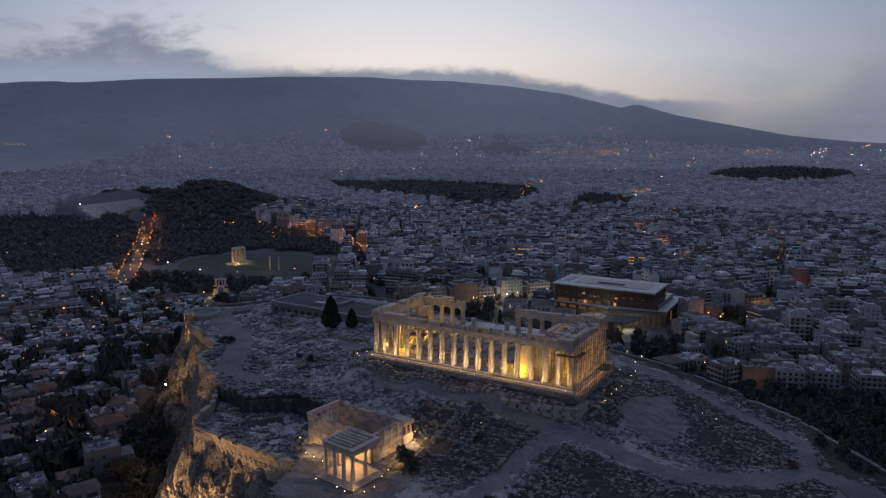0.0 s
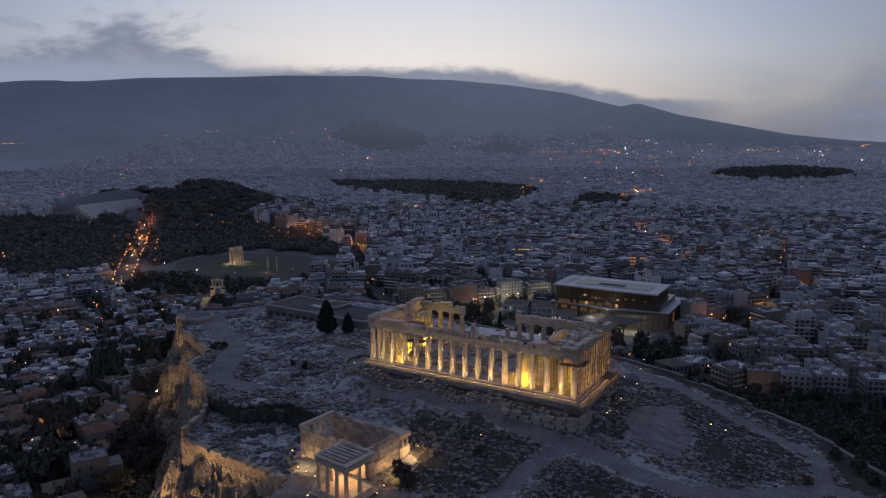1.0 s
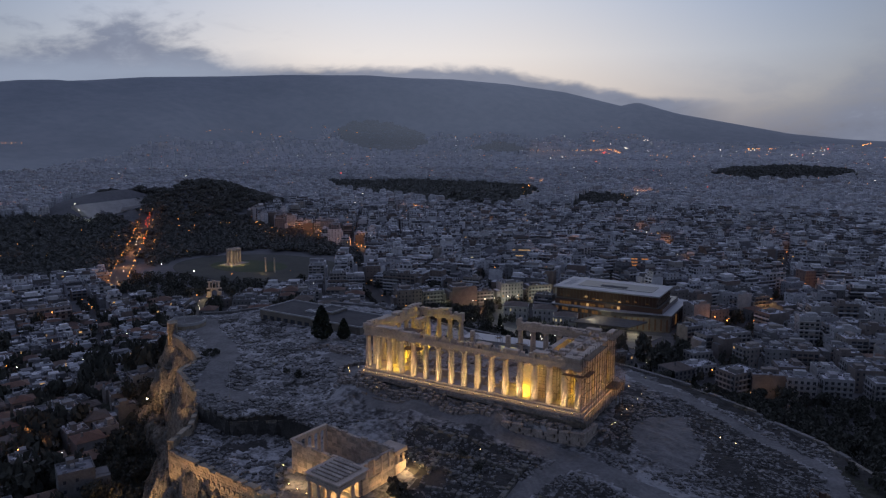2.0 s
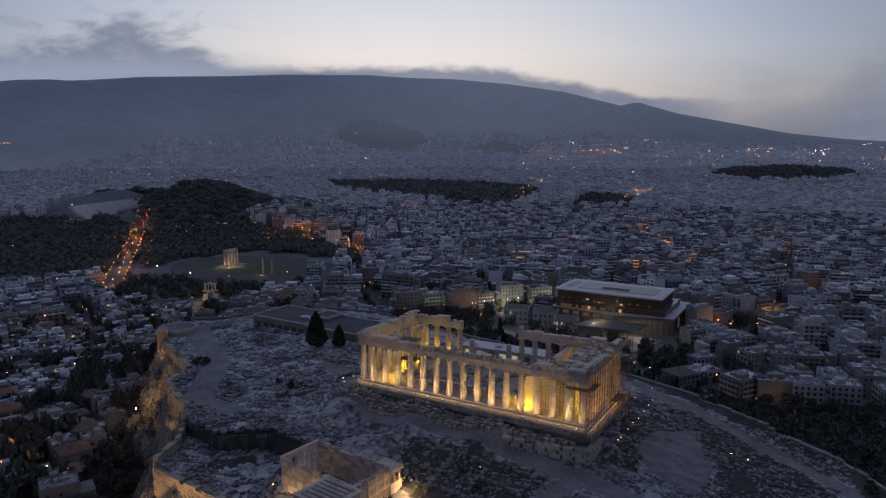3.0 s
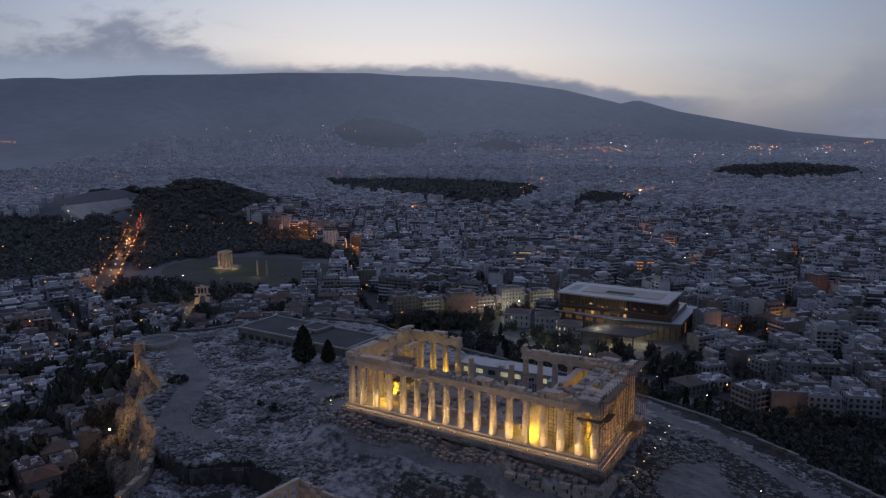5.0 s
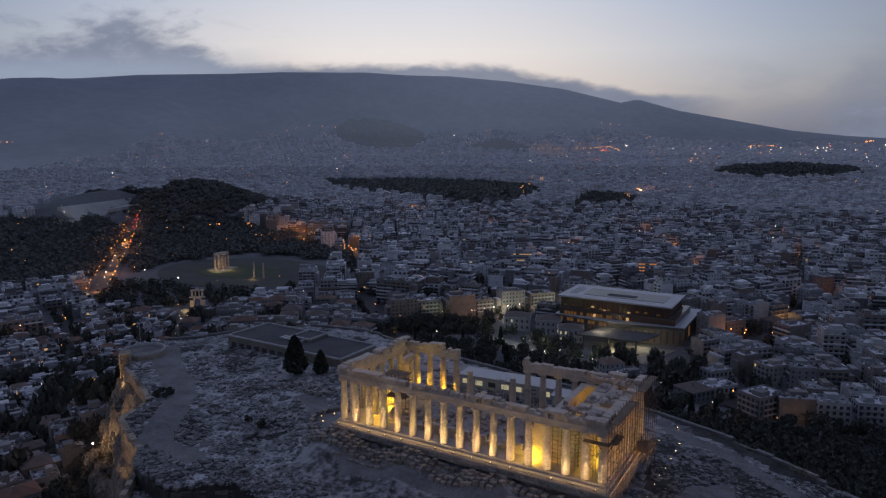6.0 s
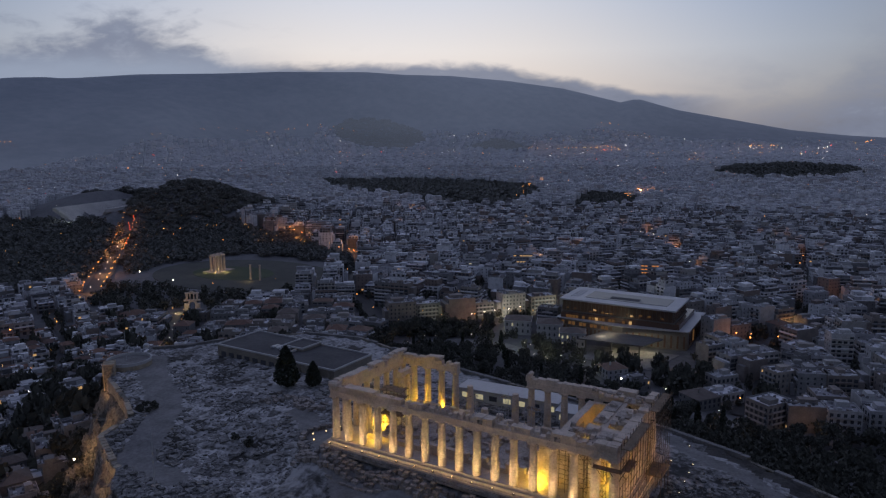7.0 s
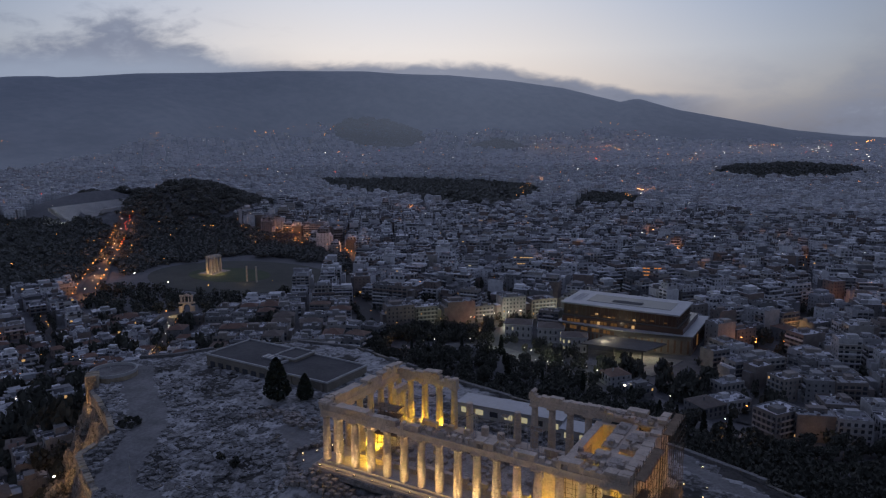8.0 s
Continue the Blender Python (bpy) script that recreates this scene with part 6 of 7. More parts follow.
def build_grounds():
    lawn = [(553 + 112 * math.cos(a) - 40, -405 + 82 * math.sin(a)) for a in np.linspace(0, 6.283, 40)[:-1]]
    g = Geo().prism(lawn, -79.0, -77.6)
    tagged(new("precinct_lawn", g.mesh("precinct_lawn", LAWN)), "pale oval clearing round the ruined temple", "lawn", kind="structure")
    turf = [(525 + 52 * math.cos(a), -402 + 36 * math.sin(a)) for a in np.linspace(0, 6.283, 32)[:-1]]
    tagged(new("precinct_turf", Geo().prism(turf, -78.6, -77.5).mesh("precinct_turf", TURF)), "green turf in the precinct clearing", "lawn", kind="structure")
    strip("road", AVENUE, 10.0, 1.2, ASPHALT, "wide orange-lit avenue with traffic")
    strip("road", PROMENADE, 4.5, 0.4, PATHS, "pale paved promenade below the citadel slope")
    for k, (line, half) in enumerate(STREETS):
        strip("road", line, half, 0.6 + 0.06 * k, ASPHALT, "narrow city street between houses")
    s = thing("stadium", "pale open marble stadium cut into a hill", "stadium", (1040.0, -610.0, -66.0), -72.5)
    for k in range(12):
        w, l = 22 + k * 2.6, 150 + k * 2.0
        ring = [(-l * 0.5, -w), (l * 0.5, -w)] + [(l * 0.5 + (w) * math.sin(a), -w * math.cos(a)) for a in np.linspace(0.2, 2.94, 9)] + [(l * 0.5, w), (-l * 0.5, w)]
        inner = [(x * 0.97, y * (w - 2.6) / w) for x, y in ring]
        g = Geo()
        n = len(ring)
        z = 2 + k * 2.3
        g.add([(x, y, z) for x, y in ring] + [(x, y, z) for x, y in inner] + [(x, y, z - 6) for x, y in ring] + [(x, y, z - 2.2) for x, y in inner],
              [(i, i + 1, n + i + 1, n + i) for i in range(n - 1)] + [(n + i, n + i + 1, 3 * n + i + 1, 3 * n + i) for i in range(n - 1)] + [(2 * n + i, 2 * n + i + 1, i + 1, i) for i in range(n - 1)])
        part("seating_tier", g, SEATS, s)


build_museum()
build_ruined_temple()
build_grounds()


# ---------------------------------------------------------------- houses
WIN = Geo().box(0, 0, 0, 1.1, 0.14, 1.5).mesh("window", PANE)
WIN_SHUT = Geo().box(0, 0, 0, 1.1, 0.12, 1.5).mesh("window", PAINTS[3])
WIN_LIT = Geo().box(0, 0, 0, 1.1, 0.14, 1.5).mesh("window", L_WINDOW)
DOORWIN = Geo().box(0, 0, 0, 1.6, 0.14, 2.1).mesh("window", PANE)
BALC = {}


def balcony(w):
    if w not in BALC:
        g = Geo().box(0, 0.6, 0, w, 1.3, 0.16).box(0, 1.22, 0.16, w, 0.07, 0.9)
        for k in (-1, 1):
            g.box(k * (w / 2 - 0.04), 0.6, 0.16, 0.07, 1.2, 0.9)
        BALC[w] = g.mesh("balcony", PAINTS[7])
    return BALC[w]


FACADE_WINDOWS, FACADE_BALCONIES = [], []


def facade(x, y, a, sx, sy, zz, n, d):
    """Windows and balconies, joined with those of the whole city, on the faces towards the citadel."""
    c, s = math.cos(a), math.sin(a)
    for nx, ny, width, depth in ((0, 1, sx, sy), (0, -1, sx, sy), (1, 0, sy, sx), (-1, 0, sy, sx)):
        wx, wy = nx * c - ny * s, nx * s + ny * c
        if wx * (-75 - x) + wy * (150 - y) < 0.2 * d:
            continue
        tx, ty = -wy, wx
        style = Q.uniform()
        if style < 0.2:
            continue                                   # a blank party wall
        m = max(2, int(width / Q.uniform(2.7, 4.2)))
        terrace = style > 0.5
        hw, hh = (Q.uniform(0.38, 0.55), Q.uniform(1.1, 1.5)) if not terrace else (min(width / m * 0.46, Q.uniform(1.1, 1.7)), 2.2)
        for k in range(n):
            zf = zz + k * 3.1
            if terrace and k:
                l = width * (0.98 if Q.uniform() < 0.8 else 0.5)
                FACADE_BALCONIES.append((x + wx * (depth / 2 + 0.6), y + wy * (depth / 2 + 0.6), zf, l, 1.3, 0.95, math.atan2(ty, tx)))
            for j in range(m):
                if Q.uniform() < 0.15:
                    continue
                o = -width / 2 + (j + 0.5) * width / m
                px, py = x + wx * (depth / 2 + 0.06) + tx * o, y + wy * (depth / 2 + 0.06) + ty * o
                z0 = zf + (0.9 if not terrace else 0.3)
                FACADE_WINDOWS.append(((px - tx * hw, py - ty * hw, z0), (px + tx * hw, py + ty * hw, z0), (px + tx * hw, py + ty * hw, z0 + hh), (px - tx * hw, py - ty * hw, z0 + hh)))


CLUTTER = []


def house(x, y, turn, sx, sy, floors, tiled=False, detail=2):
    """A house or apartment block: body, roof, roof room, windows and balconies on the faces towards the citadel."""
    z = float(min(land([x, x + sx / 2, x - sx / 2], [y, y + sy / 2, y - sy / 2])))
    h = floors * 3.15 + 0.6
    low = floors < 4
    t = thing("house" if low else "apartment_block", ("low plastered house with a tiled roof" if tiled else "low plastered house with a flat roof") if low else "pale concrete apartment block with balconies and a flat roof",
              "house" if low else "apartment block", (x, y, z), math.degrees(turn), "old town houses" if low else "apartment blocks below the citadel")
    under = x > 90 and y > -60                              # the lanes under the cliff, of bare and dark houses
    paint, flat, clay = random.choice(PAINTS if x < 90 else PAINTS[1:2] + PAINTS[3:4] + PAINTS[6:7] if under else PAINTS[1:5] + PAINTS[6:7]), random.choice(FLATS), random.choice(CLAYS)
    part("wall", Geo().box(0, 0, -3.0, sx, sy, h + 3.0), paint, t)
    if tiled:
        e, r = 0.4, min(sx, sy) * 0.22
        a, b = sx / 2 + e, sy / 2 + e
        rid = max(0.0, a - b)
        part("roof", Geo().add([(-a, -b, h), (a, -b, h), (a, b, h), (-a, b, h), (-rid, 0, h + r), (rid, 0, h + r)],
                               [(0, 1, 5, 4), (1, 2, 5), (2, 3, 4, 5), (3, 0, 4), (3, 2, 1, 0)]), clay, t)
        part("chimney", Geo().box(a * 0.4, b * 0.3, h, 0.7, 0.7, r + 0.8), paint, t)
    else:
        part("roof", Geo().box(0, 0, h, sx - 0.5, sy - 0.5, 0.12), flat, t)
        ring = Geo()
        for u, v, l, w in ((0, sy / 2 - 0.12, sx, 0.24), (0, -sy / 2 + 0.12, sx, 0.24), (sx / 2 - 0.12, 0, 0.24, sy - 0.5), (-sx / 2 + 0.12, 0, 0.24, sy - 0.5)):
            ring.box(u, v, h, l, w, 0.9)
        part("parapet", ring, paint, t)
        ph = part("roof_room", Geo().box(random.uniform(-.24, .24) * sx, random.uniform(-.24, .24) * sy, h + 0.12, sx * random.uniform(0.2, 0.5), sy * random.uniform(0.25, 0.5), 2.6), paint, t)
    c, s = math.cos(turn), math.sin(turn)
    if not tiled:
        for k in range(random.randint(14, 26)):
            u, v = random.uniform(-.44, .44) * sx, random.uniform(-.44, .44) * sy
            CLUTTER.append((x + u * c - v * s, y + u * s + v * c, z + h + 0.1, random.uniform(0.4, 1.8) * random.choice((1, 1, 1, 2.4)), random.uniform(0.3, 1.4), random.choice((0.3, 0.5, 0.8, 1.1, 1.5)), turn))
    if not tiled and random.random() < 0.6:
        # a lower wing against one side
        side, hw = random.choice((-1, 1)), max(3.4, h - 3.15 * random.choice((1, 1, 2)))
        w = random.uniform(2.5, 4.5)
        part("wing", Geo().box(side * (sx / 2 + w / 2), random.uniform(-.1, .1) * sy, -3.0, w, sy * random.uniform(0.55, 0.9), hw + 3.0), paint, t)
        part("wing_roof", Geo().box(side * (sx / 2 + w / 2), 0, hw, w - 0.3, sy * 0.5, 0.14), random.choice(FLATS), t)
    if detail < 2:
        facade(x, y, turn, sx, sy, z + 0.3, floors, math.hypot(x + 75, y - 150))
        return
    for nx, ny, width, depth, ang in ((0, 1, sx, sy, 0), (0, -1, sx, sy, 180), (1, 0, sy, sx, -90), (-1, 0, sy, sx, 90)):
        wx, wy = nx * c - ny * s, nx * s + ny * c
        if wx * (-75 - x) + wy * (150 - y) < 0.15 * math.hypot(-75 - x, 150 - y):
            continue
        n = max(2, int(width / 2.9))
        style = random.random()
        if style > 0.8:
            continue
        for f in range(floors):
            zf = 0.5 + f * 3.15
            if style < 0.55 and f > 0 and not low:
                w = round(width * 0.8)
                b = part("balcony", balcony(w), None, t)
                b.matrix_basis = pose(nx * depth / 2, ny * depth / 2, zf, 0, 0, ang)
            for k in range(n):
                off = -width / 2 + (k + 0.5) * width / n
                me = WIN_LIT if random.random() < 0.02 else (DOORWIN if style < 0.55 and f > 0 else random.choice((WIN, WIN, WIN_SHUT)))
                p = part("window", me, None, t)
                p.matrix_basis = pose(nx * (depth / 2 + 0.0) - ny * off, ny * (depth / 2 + 0.0) + nx * off, zf + (0.25 if me is DOORWIN else 0.9), 0, 0, ang)


def old_town(x, y):
    return (x > 50) & (y > -205)


def city_lots():
    """Building lots on street grids that turn from quarter to quarter."""
    q = np.random.RandomState(12)
    rows = []
    for d0, d1, lot, deep, small in ((0, 620, 9.6, 9.0, True), (0, 900, 17.5, 13.5, False), (900, 1700, 16.0, 15.0, False), (1700, 2700, 18.0, 17.0, False), (2700, 4600, 20.0, 19.0, False)):
        R = d1 + 60
        g = np.arange(-R, R, 1.0)
        for sector in range(5):
            turn = (0.35, 0.9, 0.15, 0.62, 1.2)[(sector + int(d0 / 700)) % 5]
            nu, nv = int(2 * R / lot), int(2 * R / deep)
            U, V = np.meshgrid(np.arange(nu), np.arange(nv))
            # a street after every fourth lot and every second row
            u = U * lot + (U // 4) * (3.0 if small else 7.0 if d0 < 900 else 4.0) - R * 1.2
            v = V * deep + (V // 2) * (3.4 if small else 8.0) - R * 1.2
            x = HUB[0] + u * math.cos(turn) - v * math.sin(turn)
            y = HUB[1] + u * math.sin(turn) + v * math.cos(turn)
            dx, dy = x - HUB[0], y - HUB[1]
            d, az = np.hypot(dx, dy), np.degrees(np.arctan2(dx, -dy))
            warp = az + 5 * np.sin(d / 260.0) + 3 * np.sin(d / 90.0)
            sec = np.clip(((warp + 12) / 18).astype(int), 0, 4)
            foot = np.interp(az, [-2, 4, 8, 12, 15, 18, 20.7, 27.6, 34.6, 38.3, 41, 43.8, 47.3, 52.3, 54.7, 58, 60.7, 64], [4180, 4220, 4090, 4060, 4080, 4090, 3950, 3880, 3840, 3850, 3810, 3740, 3520, 3180, 3080, 2860, 2700, 2520])
            k = (d > max(d0, 150)) & (d < d1) & (az > -8) & (az < np.where(d < 650, 105, 70)) & (sec == sector) & (d < foot + 70 * ripple(x, y, 420.0, 71))
            k &= free(x, y) & ((old_town(x, y) & (d < 620)) == small) & (q.uniform(0, 1, x.shape) < np.clip((foot + 90 - d) / 90, 0.75, 1))
            x, y, d = x[k], y[k], d[k]
            n = len(x)
            rows.append(np.column_stack([x + q.uniform(-2, 2, n), y + q.uniform(-2, 2, n), turn + q.normal(0, 0.05, n), lot * q.uniform(0.75 if small else 0.7, 1.14, n), deep * q.uniform(0.75 if small else 0.7, 1.14, n), d]))
    return np.concatenate(rows), q


def lit_block(x, y, turn, sx, sy, floors, glow, lit, label, hipped=False):
    z = float(ground(x, y))
    t = thing("office_block", label, "office block", (x, y, z), turn, "lit office blocks")
    part("wall", Geo().box(0, 0, -3, sx, sy, floors * 3.3 + 3.6), random.choice(PAINTS), t)
    if hipped:
        a, b, h = sx / 2 + 0.5, sy / 2 + 0.5, floors * 3.3 + 0.6
        part("roof", Geo().add([(-a, -b, h), (a, -b, h), (a, b, h), (-a, b, h), (b - a, 0, h + 2.4), (a - b, 0, h + 2.4)], [(0, 1, 5, 4), (1, 2, 5), (2, 3, 4, 5), (3, 0, 4), (3, 2, 1, 0)]), CLAYS[2], t)
    else:
        part("roof", Geo().box(0, 0, floors * 3.3 + 0.6, sx + 0.8, sy + 0.8, 0.35), FLATS[1], t)
        part("roof_room", Geo().box(sx * 0.15, 0, floors * 3.3 + 0.95, sx * 0.4, sy * 0.5, 2.8), FLATS[3], t)
    full = [random.random() < lit(k) for k in range(floors)]
    for k in range(floors):
        if lit(k) < 0.05 and k:
            part("balcony", Geo().box(0, sy / 2 + 0.6, k * 3.3 + 0.4, sx * 0.96, 1.2, 0.95), PAINTS[1], t)
        for side in (0, 1):
            n = max(2, int((sx if side == 0 else sy) / 3.2))
            for j in range(n):
                o = -(sx if side == 0 else sy) / 2 + (j + 0.5) * (sx if side == 0 else sy) / n
                g = Geo().box(o, sy / 2, k * 3.3 + 1.6, 2.7, 0.16, 1.0) if side == 0 else Geo().box(-sx / 2, o, k * 3.3 + 1.6, 0.16, 2.7, 1.0)
                part("window", g, glow if random.random() < (0.9 if full[k] and lit(k) > 0.3 else 0.5 * lit(k)) else PANE, t)
    return t


lit_block(94.0, -529.0, 20, 17, 15, 9, L_DEEP, lambda k: 0.85 if k > 2 else 0.1, "tall office block with orange-lit storeys")
lit_block(232.0, -541.0, 25, 20, 14, 8, L_WINDOW, lambda k: 0.6 if k > 3 else 0.05, "office block with rows of lit yellow windows")
lit_block(600.0, -662.0, 25, 52, 16, 7, L_DEEP, lambda k: 0.16, "long hotel block with a few orange-lit windows")
lit_block(273.0, -503.0, 22, 14, 12, 8, L_OFFICE, lambda k: 0.12, "pale tower block with a few lit windows")


def mansion(x, y, turn, sx, sy, bays, glowing):
    """A two-storey neoclassical building: tall arched windows, cornices and a low hipped roof."""
    z = float(ground(x, y))
    t = thing("public_building", "old neoclassical public building with tall windows and dark hipped roof", "building", (x, y, z), turn, "neoclassical buildings")
    part("wall", Geo().box(0, 0, -3, sx, sy, 13.6), PAINTS[0], t)
    part("plinth", Geo().box(0, 0, -3, sx + 0.4, sy + 0.4, 3.9), PARAPET, t)
    part("string_course", Geo().box(0, 0, 5.5, sx + 0.5, sy + 0.5, 0.35), PARAPET, t)
    part("cornice", Geo().box(0, 0, 10.6, sx + 1.2, sy + 1.2, 0.5), PARAPET, t)
    a, b, h = sx / 2 + 0.3, sy / 2 + 0.3, 11.1
    c = min(a, b) * 0.85
    part("roof", Geo().add([(-a, -b, h), (a, -b, h), (a, b, h), (-a, b, h), (c - a, c - b, h + 2.3), (a - c, c - b, h + 2.3), (a - c, b - c, h + 2.3), (c - a, b - c, h + 2.3)],
                           [(0, 1, 5, 4), (1, 2, 6, 5), (2, 3, 7, 6), (3, 0, 4, 7), (4, 5, 6, 7), (3, 2, 1, 0)]), CLAYS[2], t)
    for front, span, n in ((True, sx, bays), (False, sy, max(3, bays - 1))):
        for j in range(n):
            o = (j + 0.5) * span / n - span / 2
            for k, (base, tall) in enumerate(((1.9, 2.4), (6.9, 2.3))):
                mat = L_OFFICE if (front, k, j) in glowing else PANE
                half = 0.62
                arch = [(-half, 0), (half, 0)] + [(half * math.cos(q), tall - half + half * math.sin(q)) for q in np.linspace(0, math.pi, 9)]
                g = Geo()
                if front:
                    rows = [[(o + u, sy / 2 + d, base + v) for u, v in arch] for d in (-0.1, 0.06)]
                else:
                    rows = [[(-sx / 2 - d, o - u, base + v) for u, v in arch] for d in (-0.1, 0.06)]
                m = len(arch)
                g.add(rows[0] + rows[1], [tuple(range(m, 2 * m))[::-1]] + [(q, (q + 1) % m, m + (q + 1) % m, m + q) for q in range(m)])
                w = part("window", g, mat, t)
                if front:
                    part("sill", Geo().box(o, sy / 2 + 0.12, base - 0.2, 1.7, 0.3, 0.2), PARAPET, w)
                else:
                    part("sill", Geo().box(-sx / 2 - 0.12, o, base - 0.2, 0.3, 1.7, 0.2), PARAPET, w)


mansion(147.0, -343.0, 20, 20.0, 17.0, 5, {(True, 1, 3)})
mansion(122.0, -346.0, 20, 19.0, 18.0, 5, {(True, 0, 0), (True, 1, 0), (False, 1, 0), (False, 0, 2), (False, 0, 1)})
mansion(98.0, -330.0, 20, 18.0, 14.0, 5, {(True, 0, 3), (True, 1, 3), (True, 0, 4), (True, 1, 4), (False, 1, 1)})
for k in range(6):
    q = (k + 0.5) / 6
    house(246.0 - 96 * q + (0, 3, -2, 2, 0, -3)[k], -305.0 - 109 * q, math.radians(48.7), (22.0, 19.0, 23.0, 17.0, 21.0, 23.0)[k], (15, 13, 16, 12, 14, 15)[k], (6, 5, 6, 4, 6, 5)[k], False, 2)
Q = np.random.RandomState(77)
LOTS, Q = city_lots()
COURT = (Q.uniform(0, 1, len(LOTS)) < np.where(LOTS[:, 5] < 900, 0.13, 0.05)) & ~((LOTS[:, 0] > 560) & (LOTS[:, 1] > -640))
COURT |= old_town(LOTS[:, 0], LOTS[:, 1]) & (LOTS[:, 5] < 480) & (Q.uniform(0, 1, len(LOTS)) < 0.26)
NOOK = (LOTS[:, 0] > -40) & (LOTS[:, 0] < 90) & (LOTS[:, 1] > -315) & (LOTS[:, 1] < -235)
COURT |= NOOK & (Q.uniform(0, 1, len(LOTS)) < 0.6)
# the leafy square in front of the public buildings
COURT |= (LOTS[:, 0] > 80) & (LOTS[:, 0] < 197) & (LOTS[:, 1] > -364) & (LOTS[:, 1] < -262)
BUILT = sum(np.hypot(LOTS[:, 0] - x, LOTS[:, 1] - y) < 17 for x, y in ((147, -343), (122, -346), (98, -330))) > 0
COURTS = LOTS[COURT & ~BUILT & (LOTS[:, 5] < 1000)]
LOTS = LOTS[~COURT]
OLD_TOWN = old_town(LOTS[:, 0], LOTS[:, 1]) & (LOTS[:, 5] < 620)
FLOORS = np.where(OLD_TOWN, Q.choice([1, 1, 2, 2, 2, 2, 3], len(LOTS)), Q.choice([3, 4, 4, 5, 5, 5, 6, 6, 7], len(LOTS)))
FLOORS = np.where((LOTS[:, 5] < 520) & (FLOORS > 4), 4, FLOORS)
FLOORS = np.where(LOTS[:, 5] > 2600, np.maximum(2, FLOORS - 2), FLOORS)
FLOORS = np.where((LOTS[:, 0] > -40) & (LOTS[:, 0] < 90) & (LOTS[:, 1] > -315), np.minimum(FLOORS, 2), FLOORS)
FLOORS = np.where((LOTS[:, 0] > 230) & (LOTS[:, 1] > -330) & (FLOORS > 3), 3, FLOORS)
FLOORS = np.where(off_edge(LOTS[:, 0], LOTS[:, 1], STREETS[0][0], False) < 36, np.minimum(FLOORS, 2), FLOORS)
ORDER = np.argsort(LOTS[:, 5])
OLD, NEW = ORDER[OLD_TOWN[ORDER]], ORDER[~OLD_TOWN[ORDER]]
ORDER = np.concatenate([OLD[:240], NEW[:180], OLD[240:], NEW[180:]])
SINGLE = 240 + 180
for k, i in enumerate(ORDER[:SINGLE]):
    x, y, a, sx, sy, d = LOTS[i]
    house(x, y, a, sx, sy, int(FLOORS[i]), bool(FLOORS[i] < 4 and Q.uniform() < (0.3 if OLD_TOWN[i] else 0.3)), 2 if k < 14 or 240 <= k < 256 else 1)


def along(line, step, side, z, jitter=1.0):
    out = []
    for (x0, y0), (x1, y1) in zip(line, line[1:]):
        l = math.hypot(x1 - x0, y1 - y0)
        for k in range(max(1, int(l / step))):
            q = (k + Q.uniform(0, 1)) * step / l
            x, y = x0 + (x1 - x0) * q - (y1 - y0) / l * side, y0 + (y1 - y0) * q + (x1 - x0) / l * side
            out.append((x + Q.uniform(-jitter, jitter), y + Q.uniform(-jitter, jitter), float(land(x, y)[0]) + z))
    return out


# trees in the gardens and courts between the houses
gx, gy = LOTS[:, 0] + Q.uniform(-10, 10, len(LOTS)), LOTS[:, 1] + Q.uniform(-10, 10, len(LOTS))
pick = (LOTS[:, 5] < 900) & (Q.uniform(0, 1, len(LOTS)) < np.where(OLD_TOWN, 0.42, np.where(LOTS[:, 5] < 560, 0.85, 0.4)))
woods("garden_trees", "dark trees in courts and gardens between the houses", None, 0, 3.4, 29, 1.4, list(zip(gx[pick], gy[pick])), 80)
sx_, sy_ = zip(*[(p[0] + Q.uniform(-2, 2), p[1] + Q.uniform(-2, 2)) for line, half in STREETS for side in (half + 1.5, -half - 1.5) for p in along(line, 11, side, 0, 1.0) if math.hypot(p[0] - HUB[0], p[1] - HUB[1]) < 720 and math.hypot(p[0] - 428, p[1] + 256) > 60])
woods("street_trees", "dark trees lining the city streets", None, 0, 3.0, 35, 1.5, list(zip(sx_, sy_)), 110)
cx, cy = np.repeat(COURTS[:, 0], 3) + Q.uniform(-5, 5, 3 * len(COURTS)), np.repeat(COURTS[:, 1], 3) + Q.uniform(-5, 5, 3 * len(COURTS))
woods("court_trees", "dark clumps of trees in squares between the houses", None, 0, 4.6, 33, 1.6, list(zip(cx, cy)), 50)


